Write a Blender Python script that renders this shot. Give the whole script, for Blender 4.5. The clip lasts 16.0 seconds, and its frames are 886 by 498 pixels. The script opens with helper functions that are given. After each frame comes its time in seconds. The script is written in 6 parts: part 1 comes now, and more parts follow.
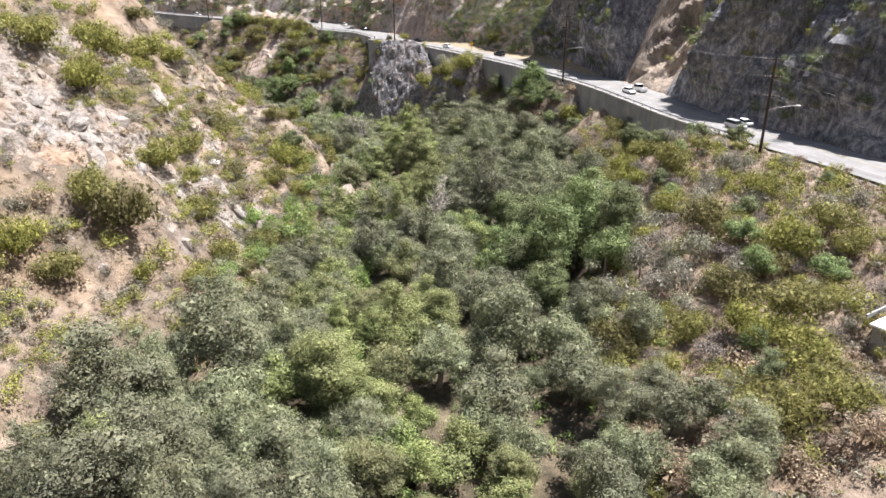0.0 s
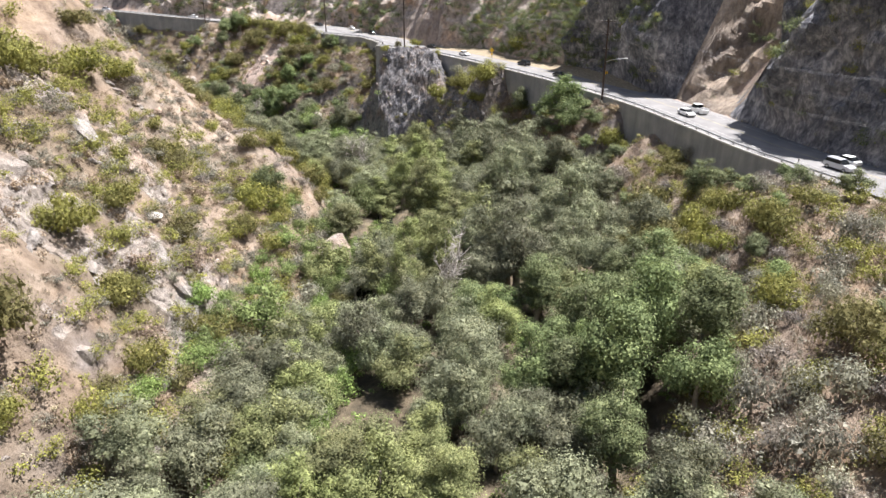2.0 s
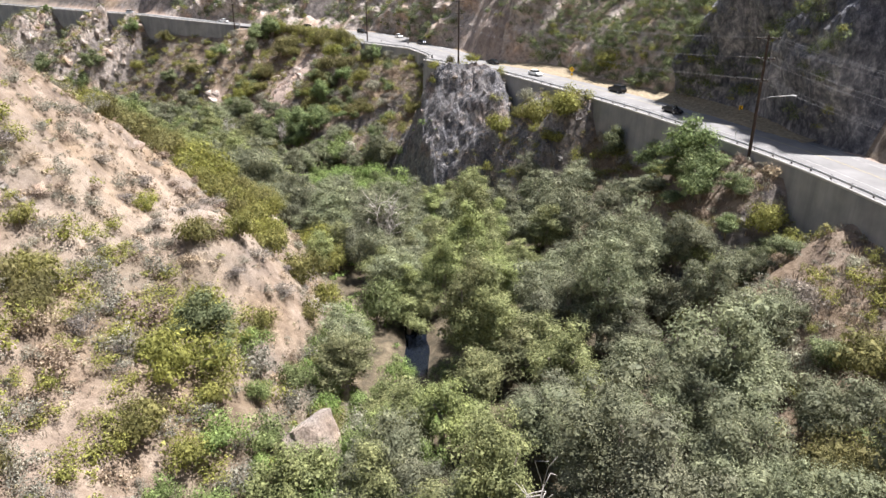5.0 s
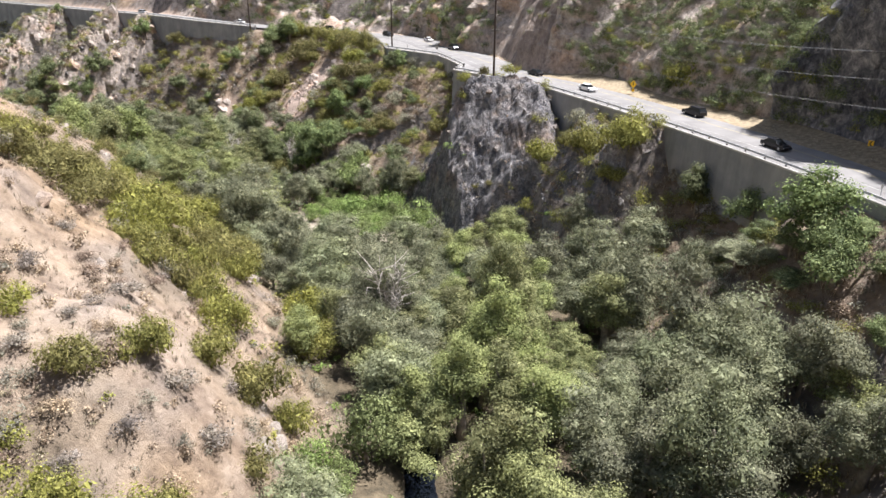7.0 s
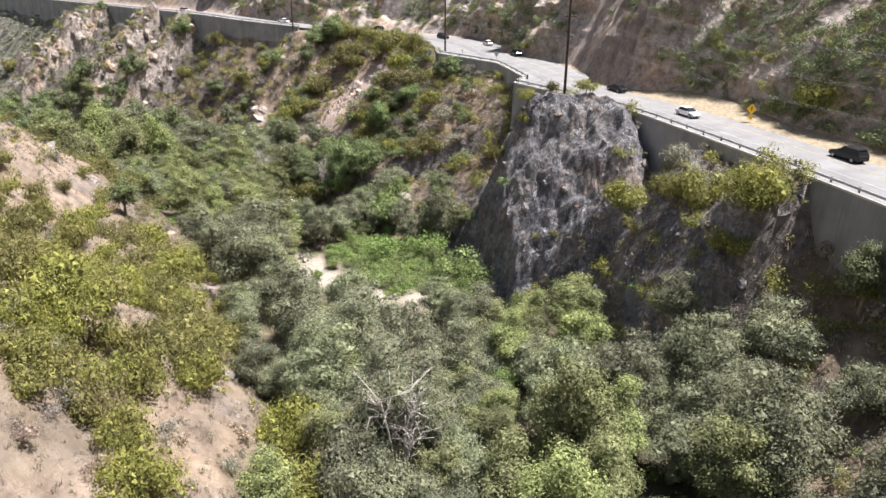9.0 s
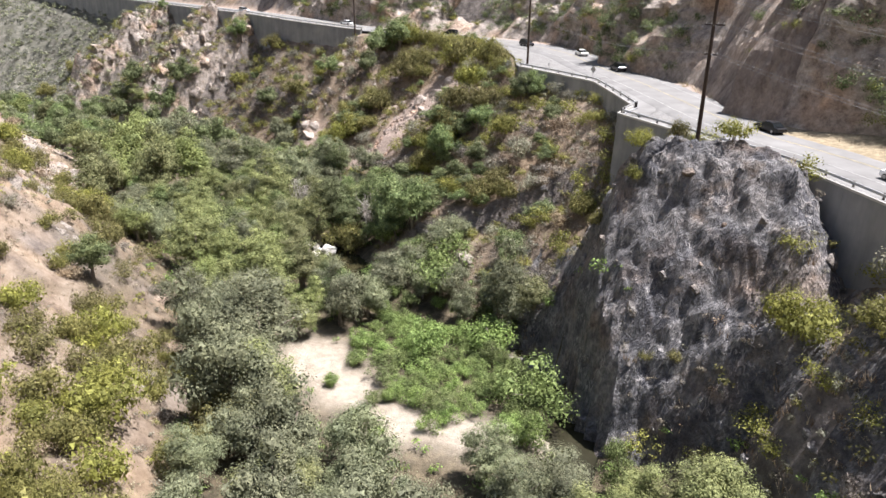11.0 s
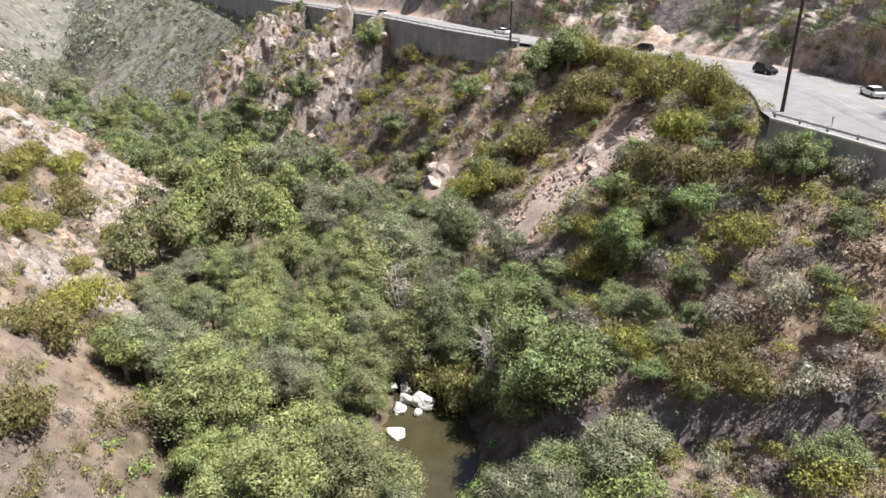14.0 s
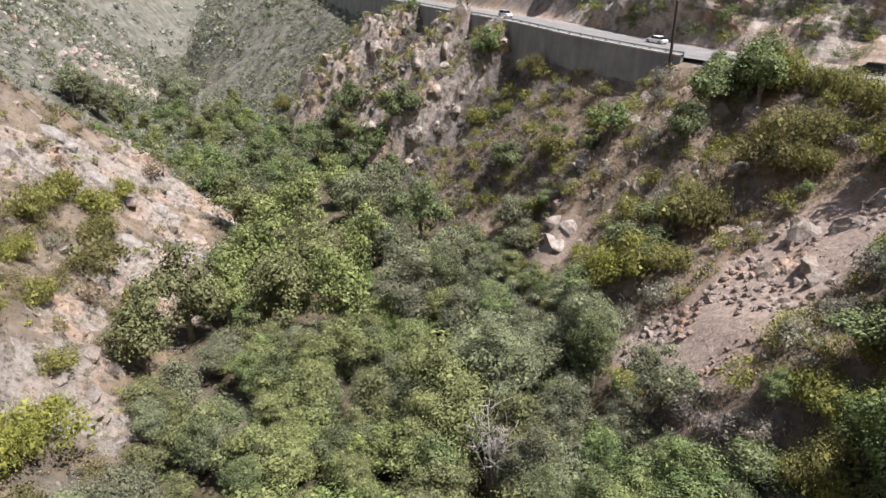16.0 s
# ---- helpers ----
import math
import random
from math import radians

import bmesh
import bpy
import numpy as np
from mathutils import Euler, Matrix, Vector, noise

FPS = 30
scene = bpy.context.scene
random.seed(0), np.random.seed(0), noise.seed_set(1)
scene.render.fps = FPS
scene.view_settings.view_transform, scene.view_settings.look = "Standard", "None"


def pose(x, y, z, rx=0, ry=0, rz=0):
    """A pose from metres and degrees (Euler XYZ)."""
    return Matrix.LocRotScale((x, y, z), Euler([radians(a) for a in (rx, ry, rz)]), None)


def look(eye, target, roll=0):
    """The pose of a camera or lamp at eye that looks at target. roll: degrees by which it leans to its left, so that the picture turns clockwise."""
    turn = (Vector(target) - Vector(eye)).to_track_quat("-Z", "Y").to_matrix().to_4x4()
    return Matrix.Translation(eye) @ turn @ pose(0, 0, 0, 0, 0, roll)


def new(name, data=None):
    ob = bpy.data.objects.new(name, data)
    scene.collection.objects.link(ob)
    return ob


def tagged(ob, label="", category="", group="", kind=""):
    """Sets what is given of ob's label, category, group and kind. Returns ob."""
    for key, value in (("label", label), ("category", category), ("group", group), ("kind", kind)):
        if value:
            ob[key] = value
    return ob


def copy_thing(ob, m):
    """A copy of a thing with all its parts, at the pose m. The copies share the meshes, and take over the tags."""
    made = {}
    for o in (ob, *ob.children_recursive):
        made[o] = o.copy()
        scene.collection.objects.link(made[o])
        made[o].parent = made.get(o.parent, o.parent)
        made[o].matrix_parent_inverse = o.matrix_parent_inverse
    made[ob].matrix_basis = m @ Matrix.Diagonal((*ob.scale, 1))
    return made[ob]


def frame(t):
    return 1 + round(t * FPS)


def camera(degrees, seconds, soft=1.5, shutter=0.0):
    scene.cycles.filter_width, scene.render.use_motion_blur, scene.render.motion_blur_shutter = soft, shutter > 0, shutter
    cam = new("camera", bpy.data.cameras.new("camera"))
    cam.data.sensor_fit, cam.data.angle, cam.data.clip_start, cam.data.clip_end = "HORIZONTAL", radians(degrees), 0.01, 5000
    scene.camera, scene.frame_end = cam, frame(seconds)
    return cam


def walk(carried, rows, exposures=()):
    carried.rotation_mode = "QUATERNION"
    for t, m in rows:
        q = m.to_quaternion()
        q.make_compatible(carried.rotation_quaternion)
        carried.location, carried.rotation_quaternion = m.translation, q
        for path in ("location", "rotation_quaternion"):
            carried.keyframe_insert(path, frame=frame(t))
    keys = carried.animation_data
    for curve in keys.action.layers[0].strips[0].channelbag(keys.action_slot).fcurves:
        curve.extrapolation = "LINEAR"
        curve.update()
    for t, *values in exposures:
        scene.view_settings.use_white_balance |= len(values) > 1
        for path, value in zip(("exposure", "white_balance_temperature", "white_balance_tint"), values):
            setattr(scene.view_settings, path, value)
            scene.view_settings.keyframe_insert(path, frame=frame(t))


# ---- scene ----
cam = camera(67.8, 16.0)
METRES, EYE, TILT, LEAN, TURN = 280.0, 48.0, -20.9, 0.0, 0.0
ROWS = [
    (0.0, 0.0, 0.0, 0.0, 0.0, 0.0, 0.0),
    (0.5, 0.0003, 0.0254, 0.0096, 0.02, 0.02, -0.0),
    (1.0, 0.0003, 0.0514, 0.0196, 0.07, 0.05, -0.02),
    (1.5, 0.0002, 0.0789, 0.0301, 0.37, 0.07, -0.17),
    (2.0, -0.0001, 0.1079, 0.0412, 1.24, 0.06, -0.52),
    (2.5, -0.0011, 0.1384, 0.0533, 2.12, 0.07, -0.85),
    (3.0, -0.0027, 0.1696, 0.0655, 2.99, 0.05, -1.18),
    (3.5, -0.0043, 0.2, 0.0775, 3.85, 0.06, -1.5),
    (4.0, -0.0055, 0.2292, 0.0891, 4.69, 0.06, -1.84),
    (6.5, -0.0135, 0.3662, 0.1409, 8.07, -0.06, -3.18),
    (7.0, -0.0154, 0.392, 0.1505, 9.1, -0.15, -3.58),
    (7.5, -0.0183, 0.418, 0.1601, 10.28, -0.26, -4.05),
    (8.0, -0.0221, 0.4436, 0.17, 11.62, -0.4, -4.55),
    (8.5, -0.0255, 0.4693, 0.1796, 12.95, -0.54, -5.08),
    (9.0, -0.0296, 0.4973, 0.1899, 14.28, -0.71, -5.6),
    (11.5, -0.0714, 0.6473, 0.2468, 23.34, -1.9, -8.9),
    (12.0, -0.0839, 0.6763, 0.2578, 25.61, -2.24, -9.69),
    (12.5, -0.0974, 0.7038, 0.2685, 27.8, -2.63, -10.4),
    (13.0, -0.1127, 0.7316, 0.2793, 30.12, -3.07, -11.16),
    (13.5, -0.1296, 0.7585, 0.2897, 32.45, -3.54, -11.93),
    (14.0, -0.1474, 0.7857, 0.3001, 34.87, -4.09, -12.61),
    (14.5, -0.1666, 0.8111, 0.3097, 37.23, -4.67, -13.32),
    (15.0, -0.1867, 0.8356, 0.3193, 39.65, -5.28, -14.0),
    (15.5, -0.2083, 0.8594, 0.3282, 42.11, -5.93, -14.67),
    (16.0, -0.2316, 0.8822, 0.3371, 45.28, -6.83, -15.47),
]
walk(cam, [(t, pose(0, 0, EYE, TILT, LEAN, TURN) @ pose(METRES * x, METRES * y, METRES * z, 90 + pitch, roll, yaw)) for t, x, y, z, yaw, pitch, roll in ROWS],
     exposures=[(0.0, 1.66), (2.5, 1.62), (9.0, 1.54), (12.0, 1.46), (14.5, 1.4), (15.3, 1.36), (16.0, 1.06)])

# ---------------------------------------------------------------- light
SUN_AZ, SUN_EL = 58.0, 67.0          # degrees from +y towards +x, and above the horizon
world = bpy.data.worlds.new("sky")
scene.world = world
world.use_nodes = True
wn = world.node_tree.nodes
sky = wn.new("ShaderNodeTexSky")
sky.sky_type = "NISHITA"
sky.sun_disc = False
sky.sun_elevation = radians(SUN_EL)
sky.sun_rotation = radians(SUN_AZ)
sky.air_density, sky.dust_density = 1.0, 1.5
world.node_tree.links.new(sky.outputs[0], wn["Background"].inputs[0])
wn["Background"].inputs[1].default_value = 0.06
sun_data = bpy.data.lights.new("sun", "SUN")
sun_data.energy, sun_data.angle, sun_data.color = 5.15, radians(0.55), (1.0, 0.958, 0.965)
sun_way = Vector((math.sin(radians(SUN_AZ)) * math.cos(radians(SUN_EL)), math.cos(radians(SUN_AZ)) * math.cos(radians(SUN_EL)), math.sin(radians(SUN_EL))))
sun = new("sun", sun_data)
sun.matrix_world = look(sun_way * 300, (0, 0, 0))

rng = np.random.default_rng(7)


# ---------------------------------------------------------------- arithmetic of the plan
def hashed(ix, iy, seed):
    h = (ix.astype(np.int64) * 374761393 + iy.astype(np.int64) * 668265263 + seed * 1274126177) & 0x7FFFFFFF
    h = ((h ^ (h >> 13)) * 1103515245) & 0x7FFFFFFF
    return ((h ^ (h >> 16)) & 0xFFFF) / 65535.0


def grain(x, y, size, seed):
    """Smooth value noise, -1 to 1."""
    u, v = np.asarray(x, float) / size, np.asarray(y, float) / size
    iu, iv = np.floor(u), np.floor(v)
    fu, fv = u - iu, v - iv
    fu, fv = fu * fu * (3 - 2 * fu), fv * fv * (3 - 2 * fv)
    a, b = hashed(iu, iv, seed), hashed(iu + 1, iv, seed)
    c, d = hashed(iu, iv + 1, seed), hashed(iu + 1, iv + 1, seed)
    return 2 * ((a * (1 - fu) + b * fu) * (1 - fv) + (c * (1 - fu) + d * fu) * fv) - 1


def fbm(x, y, size, seed, octaves=4, gain=0.5):
    total, amp = 0, 1.0
    for k in range(octaves):
        total = total + amp * grain(x + 17.3 * k, y - 9.1 * k, size / 2 ** k, seed + k)
        amp *= gain
    return total


def ridged(x, y, size, seed, octaves=4):
    total, amp = 0, 1.0
    for k in range(octaves):
        total = total + amp * (1 - 2 * np.abs(grain(x + 31.7 * k, y + 5.3 * k, size / 2 ** k, seed + k)))
        amp *= 0.5
    return total


def facet(x, y, size, seed, octaves=3):
    """Angular noise of flat facets that meet in creases, about -1.5 to 1.5."""
    total, amp = 0, 1.0
    for k in range(octaves):
        a = 0.7 + 1.1 * k
        u = (np.asarray(x, float) * math.cos(a) - np.asarray(y, float) * math.sin(a)) * 2 ** k / size
        v = (np.asarray(x, float) * math.sin(a) + np.asarray(y, float) * math.cos(a)) * 2 ** k / size
        iu, iv = np.floor(u), np.floor(v)
        fu, fv = u - iu, v - iv
        h00, h10, h01, h11 = hashed(iu, iv, seed + k), hashed(iu + 1, iv, seed + k), hashed(iu, iv + 1, seed + k), hashed(iu + 1, iv + 1, seed + k)
        low = h00 + (h10 - h00) * fu + (h11 - h10) * fv
        top = h00 + (h11 - h01) * fu + (h01 - h00) * fv
        total = total + amp * (2 * np.where(fu > fv, low, top) - 1)
        amp *= 0.5
    return total


def smooth(a, b, v):
    u = np.clip((v - a) / (b - a), 0, 1)
    return u * u * (3 - 2 * u)


def spline(points, step=3.0):
    """A Catmull-Rom line through the points, about a point every step metres."""
    p = np.array(points, float)
    p = np.vstack([2 * p[0] - p[1], p, 2 * p[-1] - p[-2]])
    out = []
    for i in range(1, len(p) - 2):
        n = max(2, int(np.linalg.norm(p[i + 1][:2] - p[i][:2]) / step))
        for k in range(n):
            t = k / n
            out.append(0.5 * (2 * p[i] + (p[i + 1] - p[i - 1]) * t + (2 * p[i - 1] - 5 * p[i] + 4 * p[i + 1] - p[i + 2]) * t * t
                              + (3 * p[i] - p[i - 1] - 3 * p[i + 1] + p[i + 2]) * t ** 3))
    out.append(p[-2])
    return np.array(out)


class Line:
    """A line in plan; near() gives the distance (positive to its right), the station along it and its height there."""

    def __init__(self, pts):
        self.p = pts
        self.s = np.concatenate([[0], np.cumsum(np.linalg.norm(np.diff(pts[:, :2], axis=0), axis=1))])

    def near(self, x, y):
        x, y = np.asarray(x, float), np.asarray(y, float)
        shape, fx, fy = x.shape, x.ravel(), y.ravel()
        a, b = self.p[:-1], self.p[1:]
        d = (b - a)[:, :2]
        l2 = (d ** 2).sum(1)
        mid, half = (a + b)[:, :2] / 2, np.sqrt(l2) / 2
        dist, stat, high = np.empty(fx.size), np.empty(fx.size), np.zeros(fx.size)
        for k in range(0, fx.size, 48):
            px, py = fx[k:k + 48], fy[k:k + 48]
            cx, cy = (px.min() + px.max()) / 2, (py.min() + py.max()) / 2
            reach = np.hypot(px - cx, py - cy).max()
            m = np.hypot(mid[:, 0] - cx, mid[:, 1] - cy)
            use = np.nonzero(m - half <= (m + half).min() + 2 * reach)[0]
            qx, qy = px[:, None] - a[use, 0], py[:, None] - a[use, 1]
            t = np.clip((qx * d[use, 0] + qy * d[use, 1]) / l2[use], 0, 1)
            d2 = (qx - t * d[use, 0]) ** 2 + (qy - t * d[use, 1]) ** 2
            n = d2.argmin(1)
            r = np.arange(len(px))
            g = use[n]
            side = np.where(d[g, 1] * qx[r, n] - d[g, 0] * qy[r, n] >= 0, 1, -1)
            dist[k:k + 48] = side * np.sqrt(d2[r, n])
            stat[k:k + 48] = self.s[g] + t[r, n] * (self.s[g + 1] - self.s[g])
            if self.p.shape[1] > 2:
                high[k:k + 48] = a[g, 2] + t[r, n] * (b[g, 2] - a[g, 2])
        return dist.reshape(shape), stat.reshape(shape), high.reshape(shape)

    def at(self, s):
        return np.array([np.interp(s, self.s, self.p[:, k]) for k in range(self.p.shape[1])])

    def way(self, s):
        d = self.at(s + 0.6) - self.at(s - 0.6)
        d = d[:2] / np.linalg.norm(d[:2])
        return d, np.array([d[1], -d[0]])

    def station(self, x, y):
        return float(self.near(np.array([x]), np.array([y]))[1][0])


CREEK = Line(spline([(-2, -140, 5), (-3, 0, 3.4), (-8, 52, 2.6), (-14, 72, 2.4), (-18, 92, 2.0), (-16, 126, 1.6), (-14, 155, 1.2), (-17, 178, 0.9), (-22, 204, 0.6),
                     (-24, 232, 0.2), (-26.5, 247, 0), (-32, 258, -0.1), (-39, 265.5, -0.2), (-53, 269, -0.3), (-70, 274, -0.5), (-82, 288, -0.6), (-105, 305, -0.8), (-140, 324, -1),
                     (-190, 337, -1), (-260, 345, -1), (-330, 360, -1), (-410, 390, -1), (-520, 450, -1), (-700, 560, -1)]))
LEFT_TOE = Line(spline([(-44, -140), (-44, 0), (-41, 35), (-35, 60), (-29, 76), (-25, 92), (-22, 113), (-22, 148), (-21.5, 163), (-28, 181), (-49, 211), (-74, 240), (-99, 262), (-126, 281),
                        (-160, 298), (-183, 314), (-205, 327), (-232, 316), (-270, 318), (-330, 342), (-400, 372), (-460, 405), (-560, 460), (-740, 570)]))
RIGHT_TOE = Line(spline([(20, -140), (20, 0), (18, 40), (16, 70), (20, 100), (24, 130), (23, 160), (16, 190), (4, 212), (-12, 238), (-21, 251), (-28, 258), (-39, 268),
                         (-53, 275), (-70, 284), (-80, 298), (-93, 314), (-112, 328), (-140, 345), (-170, 352), (-210, 360), (-260, 372), (-330, 390), (-420, 412), (-560, 475), (-740, 585)]))
# the road's edge on the valley side: x, y, height
EDGE = Line(np.vstack([
    spline([(110, -120, 10), (86, 40, 17.4), (76, 75, 19.5), (66, 105, 21.2), (57, 126, 22.3), (49.5, 146, 23.3), (45, 163, 24.2), (38, 186, 25.5), (27, 209, 26.9),
            (14.3, 232, 28.2), (-6.8, 265, 30), (-17.5, 275.5, 30.6), (-30.6, 287.4, 31.3)], 2.0),
    spline([(-29.2, 293.4, 31.6), (-33.9, 302.8, 32.2), (-38.8, 312.3, 32.7)], 2.0),
    spline([(-39.5, 313, 32.8), (-48.5, 319.7, 33.2), (-57.8, 326.4, 33.6)], 2.0),
    spline([(-60.5, 331, 33.8), (-66, 346, 34.6), (-76, 359, 35.3), (-91, 369, 36), (-108, 373.5, 36.8), (-126, 376, 37.7), (-152, 382, 39.4), (-178, 390, 41.3), (-215, 404, 42.8),
            (-266, 424, 45), (-340, 450, 48), (-450, 484, 53), (-620, 560, 60)], 2.0)]))


def road_wide(s):
    return np.interp(s, [0, 280, 310, 345, 420, 470, 510, 560, 600, 700], [14.5, 14.5, 17, 15.5, 15, 17, 21, 22, 17, 14])


# the carriageway keeps to a smooth line inside the ragged edge
ROAD = Line(spline([(118, -120), (94, 40), (83.5, 77), (73.5, 108), (64.5, 130), (57, 149), (52.5, 166), (45.5, 190), (34.5, 213.5), (21.5, 237), (1, 269.5), (-12, 284), (-22, 300), (-32, 318),
                    (-44, 337), (-55, 355), (-71, 370.5), (-92, 380), (-110, 383.5), (-128, 385), (-154, 390.5), (-180, 398.5), (-217, 412.5), (-268, 432.5), (-342, 458.5), (-452, 492.5), (-622, 568.5)], 2.0))


def road_height(x, y):
    return EDGE.near(x, y)[2]


road_s = np.arange(20, ROAD.s[-1] - 5, 2.0)
road_z = road_height(np.array([ROAD.at(q)[0] for q in road_s]), np.array([ROAD.at(q)[1] for q in road_s]))
road_z = np.convolve(np.pad(road_z, 6, mode="edge"), np.ones(13) / 13, mode="valid")


def wall_drop(s):
    """The height of the retaining wall under the road's edge, along the edge."""
    near = [(258, 0.3), (270, 3.5), (285, 6), (295, 4.5), (299.5, 4.5), (302, 3), (307, 7), (313, 8.7), (316, 2), (322, 1), (333, 1), (338, 1.5), (341, 6), (347, 9), (356, 9.5), (361, 8.5), (366.5, 7.5),
            (368.5, 1.4), (371, 1.4), (376, 2.8), (383, 2), (388, 1.6), (393, 6), (398, 9), (404, 9), (407, 6), (409.5, 1.1), (424, 1.1), (428, 3.5)]
    knots = [(-30, 286.8, 10.5), (-30, 294.5, 6), (-37, 309, 1.8), (-47, 318.6, 3), (-56.5, 325.4, 4.5), (-60.5, 331, 0.3), (-108, 373.5, 0.3), (-124, 375.6, 0.6), (-133, 377.5, 5), (-160, 384.5, 6), (-171, 387.8, 11), (-177, 389.7, 1.0),
             (-183, 392, 1.0), (-190, 394.5, 9), (-198, 397.5, 1.0), (-206, 400.5, 1.0), (-214, 403.6, 10), (-228, 409, 9), (-236, 412, 1.0), (-246, 416, 1.0), (-256, 420, 9), (-266, 424, 10), (-340, 450, 6), (-450, 484, 0.3)]
    st = [q for q, _ in near] + [EDGE.station(a, b) for a, b, _ in knots]
    return np.interp(s, st, [d for _, d in near] + [k[2] for k in knots])


# swells and hollows of the slopes: x, y, reach, height
SWELLS = [(-38, 161, 12, 4.8), (-56, 197, 11, 3.0), (-73, 226, 11, 3.0), (-44, 91, 9, 3.5), (-34, 114, 8, 2.5), (-31, 138, 8, 3.5), (-57, 137, 9, -4.0), (-187, 305, 12, -5.0),
          (-123, 259, 9, -4.5), (37, 120, 13, 3.6), (39, 85, 9, 2.5), (6, 230, 8, 4.5), (-2, 243, 6, 2.5), (-20, 139, 4, 2.5)]


# stations along the road and the steepness of the cut above them
CUT_STEEP = ([0, 285, 296, 302, 315, 320, 350, 362, 412, 424, 462, 480, 640], [1.8, 2.0, 2.4, 1.1, 1.1, 2.5, 2.6, 1.35, 1.35, 2.0, 2.0, 1.5, 1.6])


def fin(x, y):
    """The rock promontory under the pole: a flat head that breaks off on three sides."""
    front = 28.6 + 0.74 * (x + 17) + 1.45 * (y - 263.5)
    left = 29.2 - 2.1 * ((x + 26) * -0.6 + (y - 267.5) * 0.8)
    right = 27.5 - 1.5 * ((x + 7) * 0.85 - (y - 260) * 0.5)
    foot = 28.6 + 0.74 * (x + 17) + 2.7 * (y - 257.2)
    west = 14 + 4.2 * ((x + 27.5) * 0.937 + (y - 258.8) * 0.347)
    return np.minimum(np.minimum(np.minimum(front, left), np.minimum(right, foot)), np.minimum(west, 29.6))


def ground(x, y):
    x, y = np.asarray(x, float), np.asarray(y, float)
    wx, wy = x + 5 * fbm(x, y, 38, 3, 2), y + 5 * fbm(x, y, 38, 9, 2)
    dc, sc, zc = CREEK.near(x, y)
    dl = -LEFT_TOE.near(wx, wy)[0]
    dt = RIGHT_TOE.near(x + 0.35 * (wx - x), y + 0.35 * (wy - y))[0]
    de, se, ze = EDGE.near(x, y)
    drop = wall_drop(se)
    flat = zc + 0.7 + 0.03 * np.abs(dc) + 0.35 * fbm(x, y, 9, 21, 3)
    # the valley's left side
    rise = np.where(dl > 0, 0.86 * dl, 0)
    rise = np.where(dl > 60, 51.6 + 0.62 * (dl - 60), rise)
    strata = ridged(x * 0.9 + y * 0.44, (y * 0.9 - x * 0.44) * 0.28, 9, 45, 3)
    left = rise + smooth(0, 14, dl) * (2.6 * fbm(x, y, 34, 31, 3) + 0.5 * ridged(x, y, 7, 41, 3) + 0.9 * np.maximum(strata, 0) ** 2)
    # the valley's right side, up to the road's edge
    foot = ze - drop
    w = np.clip(dt / np.maximum(dt - de, 0.5), 0, 1)
    bow = np.sin(np.pi * w) ** 1.0
    bulge = np.interp(drop, [0.6, 4, 9], [0.62, 1.0, 1.25])
    bulge = np.where(x < -125, np.interp(drop, [0.6, 4, 9], [0.5, 1.0, 1.7]), bulge)
    cliff = np.exp(-(((x + 20) / 17) ** 2 + ((y - 264) / 13) ** 2))
    bulge = bulge + (0.34 - bulge) * cliff
    bulge = np.where((ze > 33.4) & (ze < 38.8), np.clip(bulge + 0.2, 0.75, 1.3), bulge)
    lean_in = 1 - 0.55 * smooth(0.1, 0.5, cliff)
    right = np.where(dt > 0, (foot - flat) * np.maximum(w, 1e-4) ** bulge, 0) + bow * (lean_in * 1.7 * ridged(x, y, 15, 51, 4) + 1.2 * fbm(x, y, 30, 61, 2))
    h = flat + np.where(dl > 0, left, 0) + np.where((dt > 0) & (de < 0), right, 0)
    h = h + np.where(dl > 0, smooth(-2, 6, dl), 1.0) * sum(a * np.exp(-((x - px) ** 2 + (y - py) ** 2) / (r * r)) for px, py, r, a in SWELLS) * (np.abs(dc) > 3) * (de < 0)
    h = np.where(de < -0.3, np.maximum(h, fin(x, y)), h)
    # the road's bed and the cut slope above it
    over = de - road_wide(se) - 1.5 * grain(se, 0 * se, 14, 5) - 3.4 * smooth(190, 205, se) * (1 - smooth(625, 640, se))
    steep = np.interp(se, *CUT_STEEP)
    up = np.where(over > 0, steep * np.minimum(over, 14) + 1.25 * np.maximum(over - 14, 0), 0)
    up = np.where(over > 60, steep * 14 + 57.5 + 0.7 * (over - 60), up)
    butt = 8.0 * ridged(se, 0 * se, 42, 75, 2) + 4.0 * grain(se + 0.4 * over, over, 12, 77)
    crag = smooth(0, 10, over) * (1 - 0.8 * smooth(190, 205, se) * (1 - smooth(625, 640, se)) * (over < 30)) * (butt + 2.5 * fbm(x, y, 30, 71, 3) + 2.8 * facet(x, y, 13, 81, 2) + 1.7 * facet(x, y, 4.6, 86, 2))
    dr, sr, _ = ROAD.near(x, y)
    lane = 1 - smooth(6.8, 9.5, np.abs(dr))
    bed = ze - 0.12 + lane * (np.interp(sr, road_s, road_z) - 0.1 - ze) + np.where(over > 0, up + crag, 0)
    h = np.where(de >= 2.2, bed, np.where(de >= 0, foot - 0.25 + (bed - foot + 0.25) * smooth(1.7, 2.2, de), h))
    # the channel
    bed_c = zc - 0.8
    half = 1.15 + 0.45 * grain(sc, 0 * sc, 26, 91) + pool(x, y)
    h = np.where(np.abs(dc) < half + 3, bed_c + (h - bed_c) * smooth(half - 0.6, half + 1.6, np.abs(dc)), h)
    # far off, hills close the view
    far = smooth(420, 900, np.hypot(x + 80, y - 150))
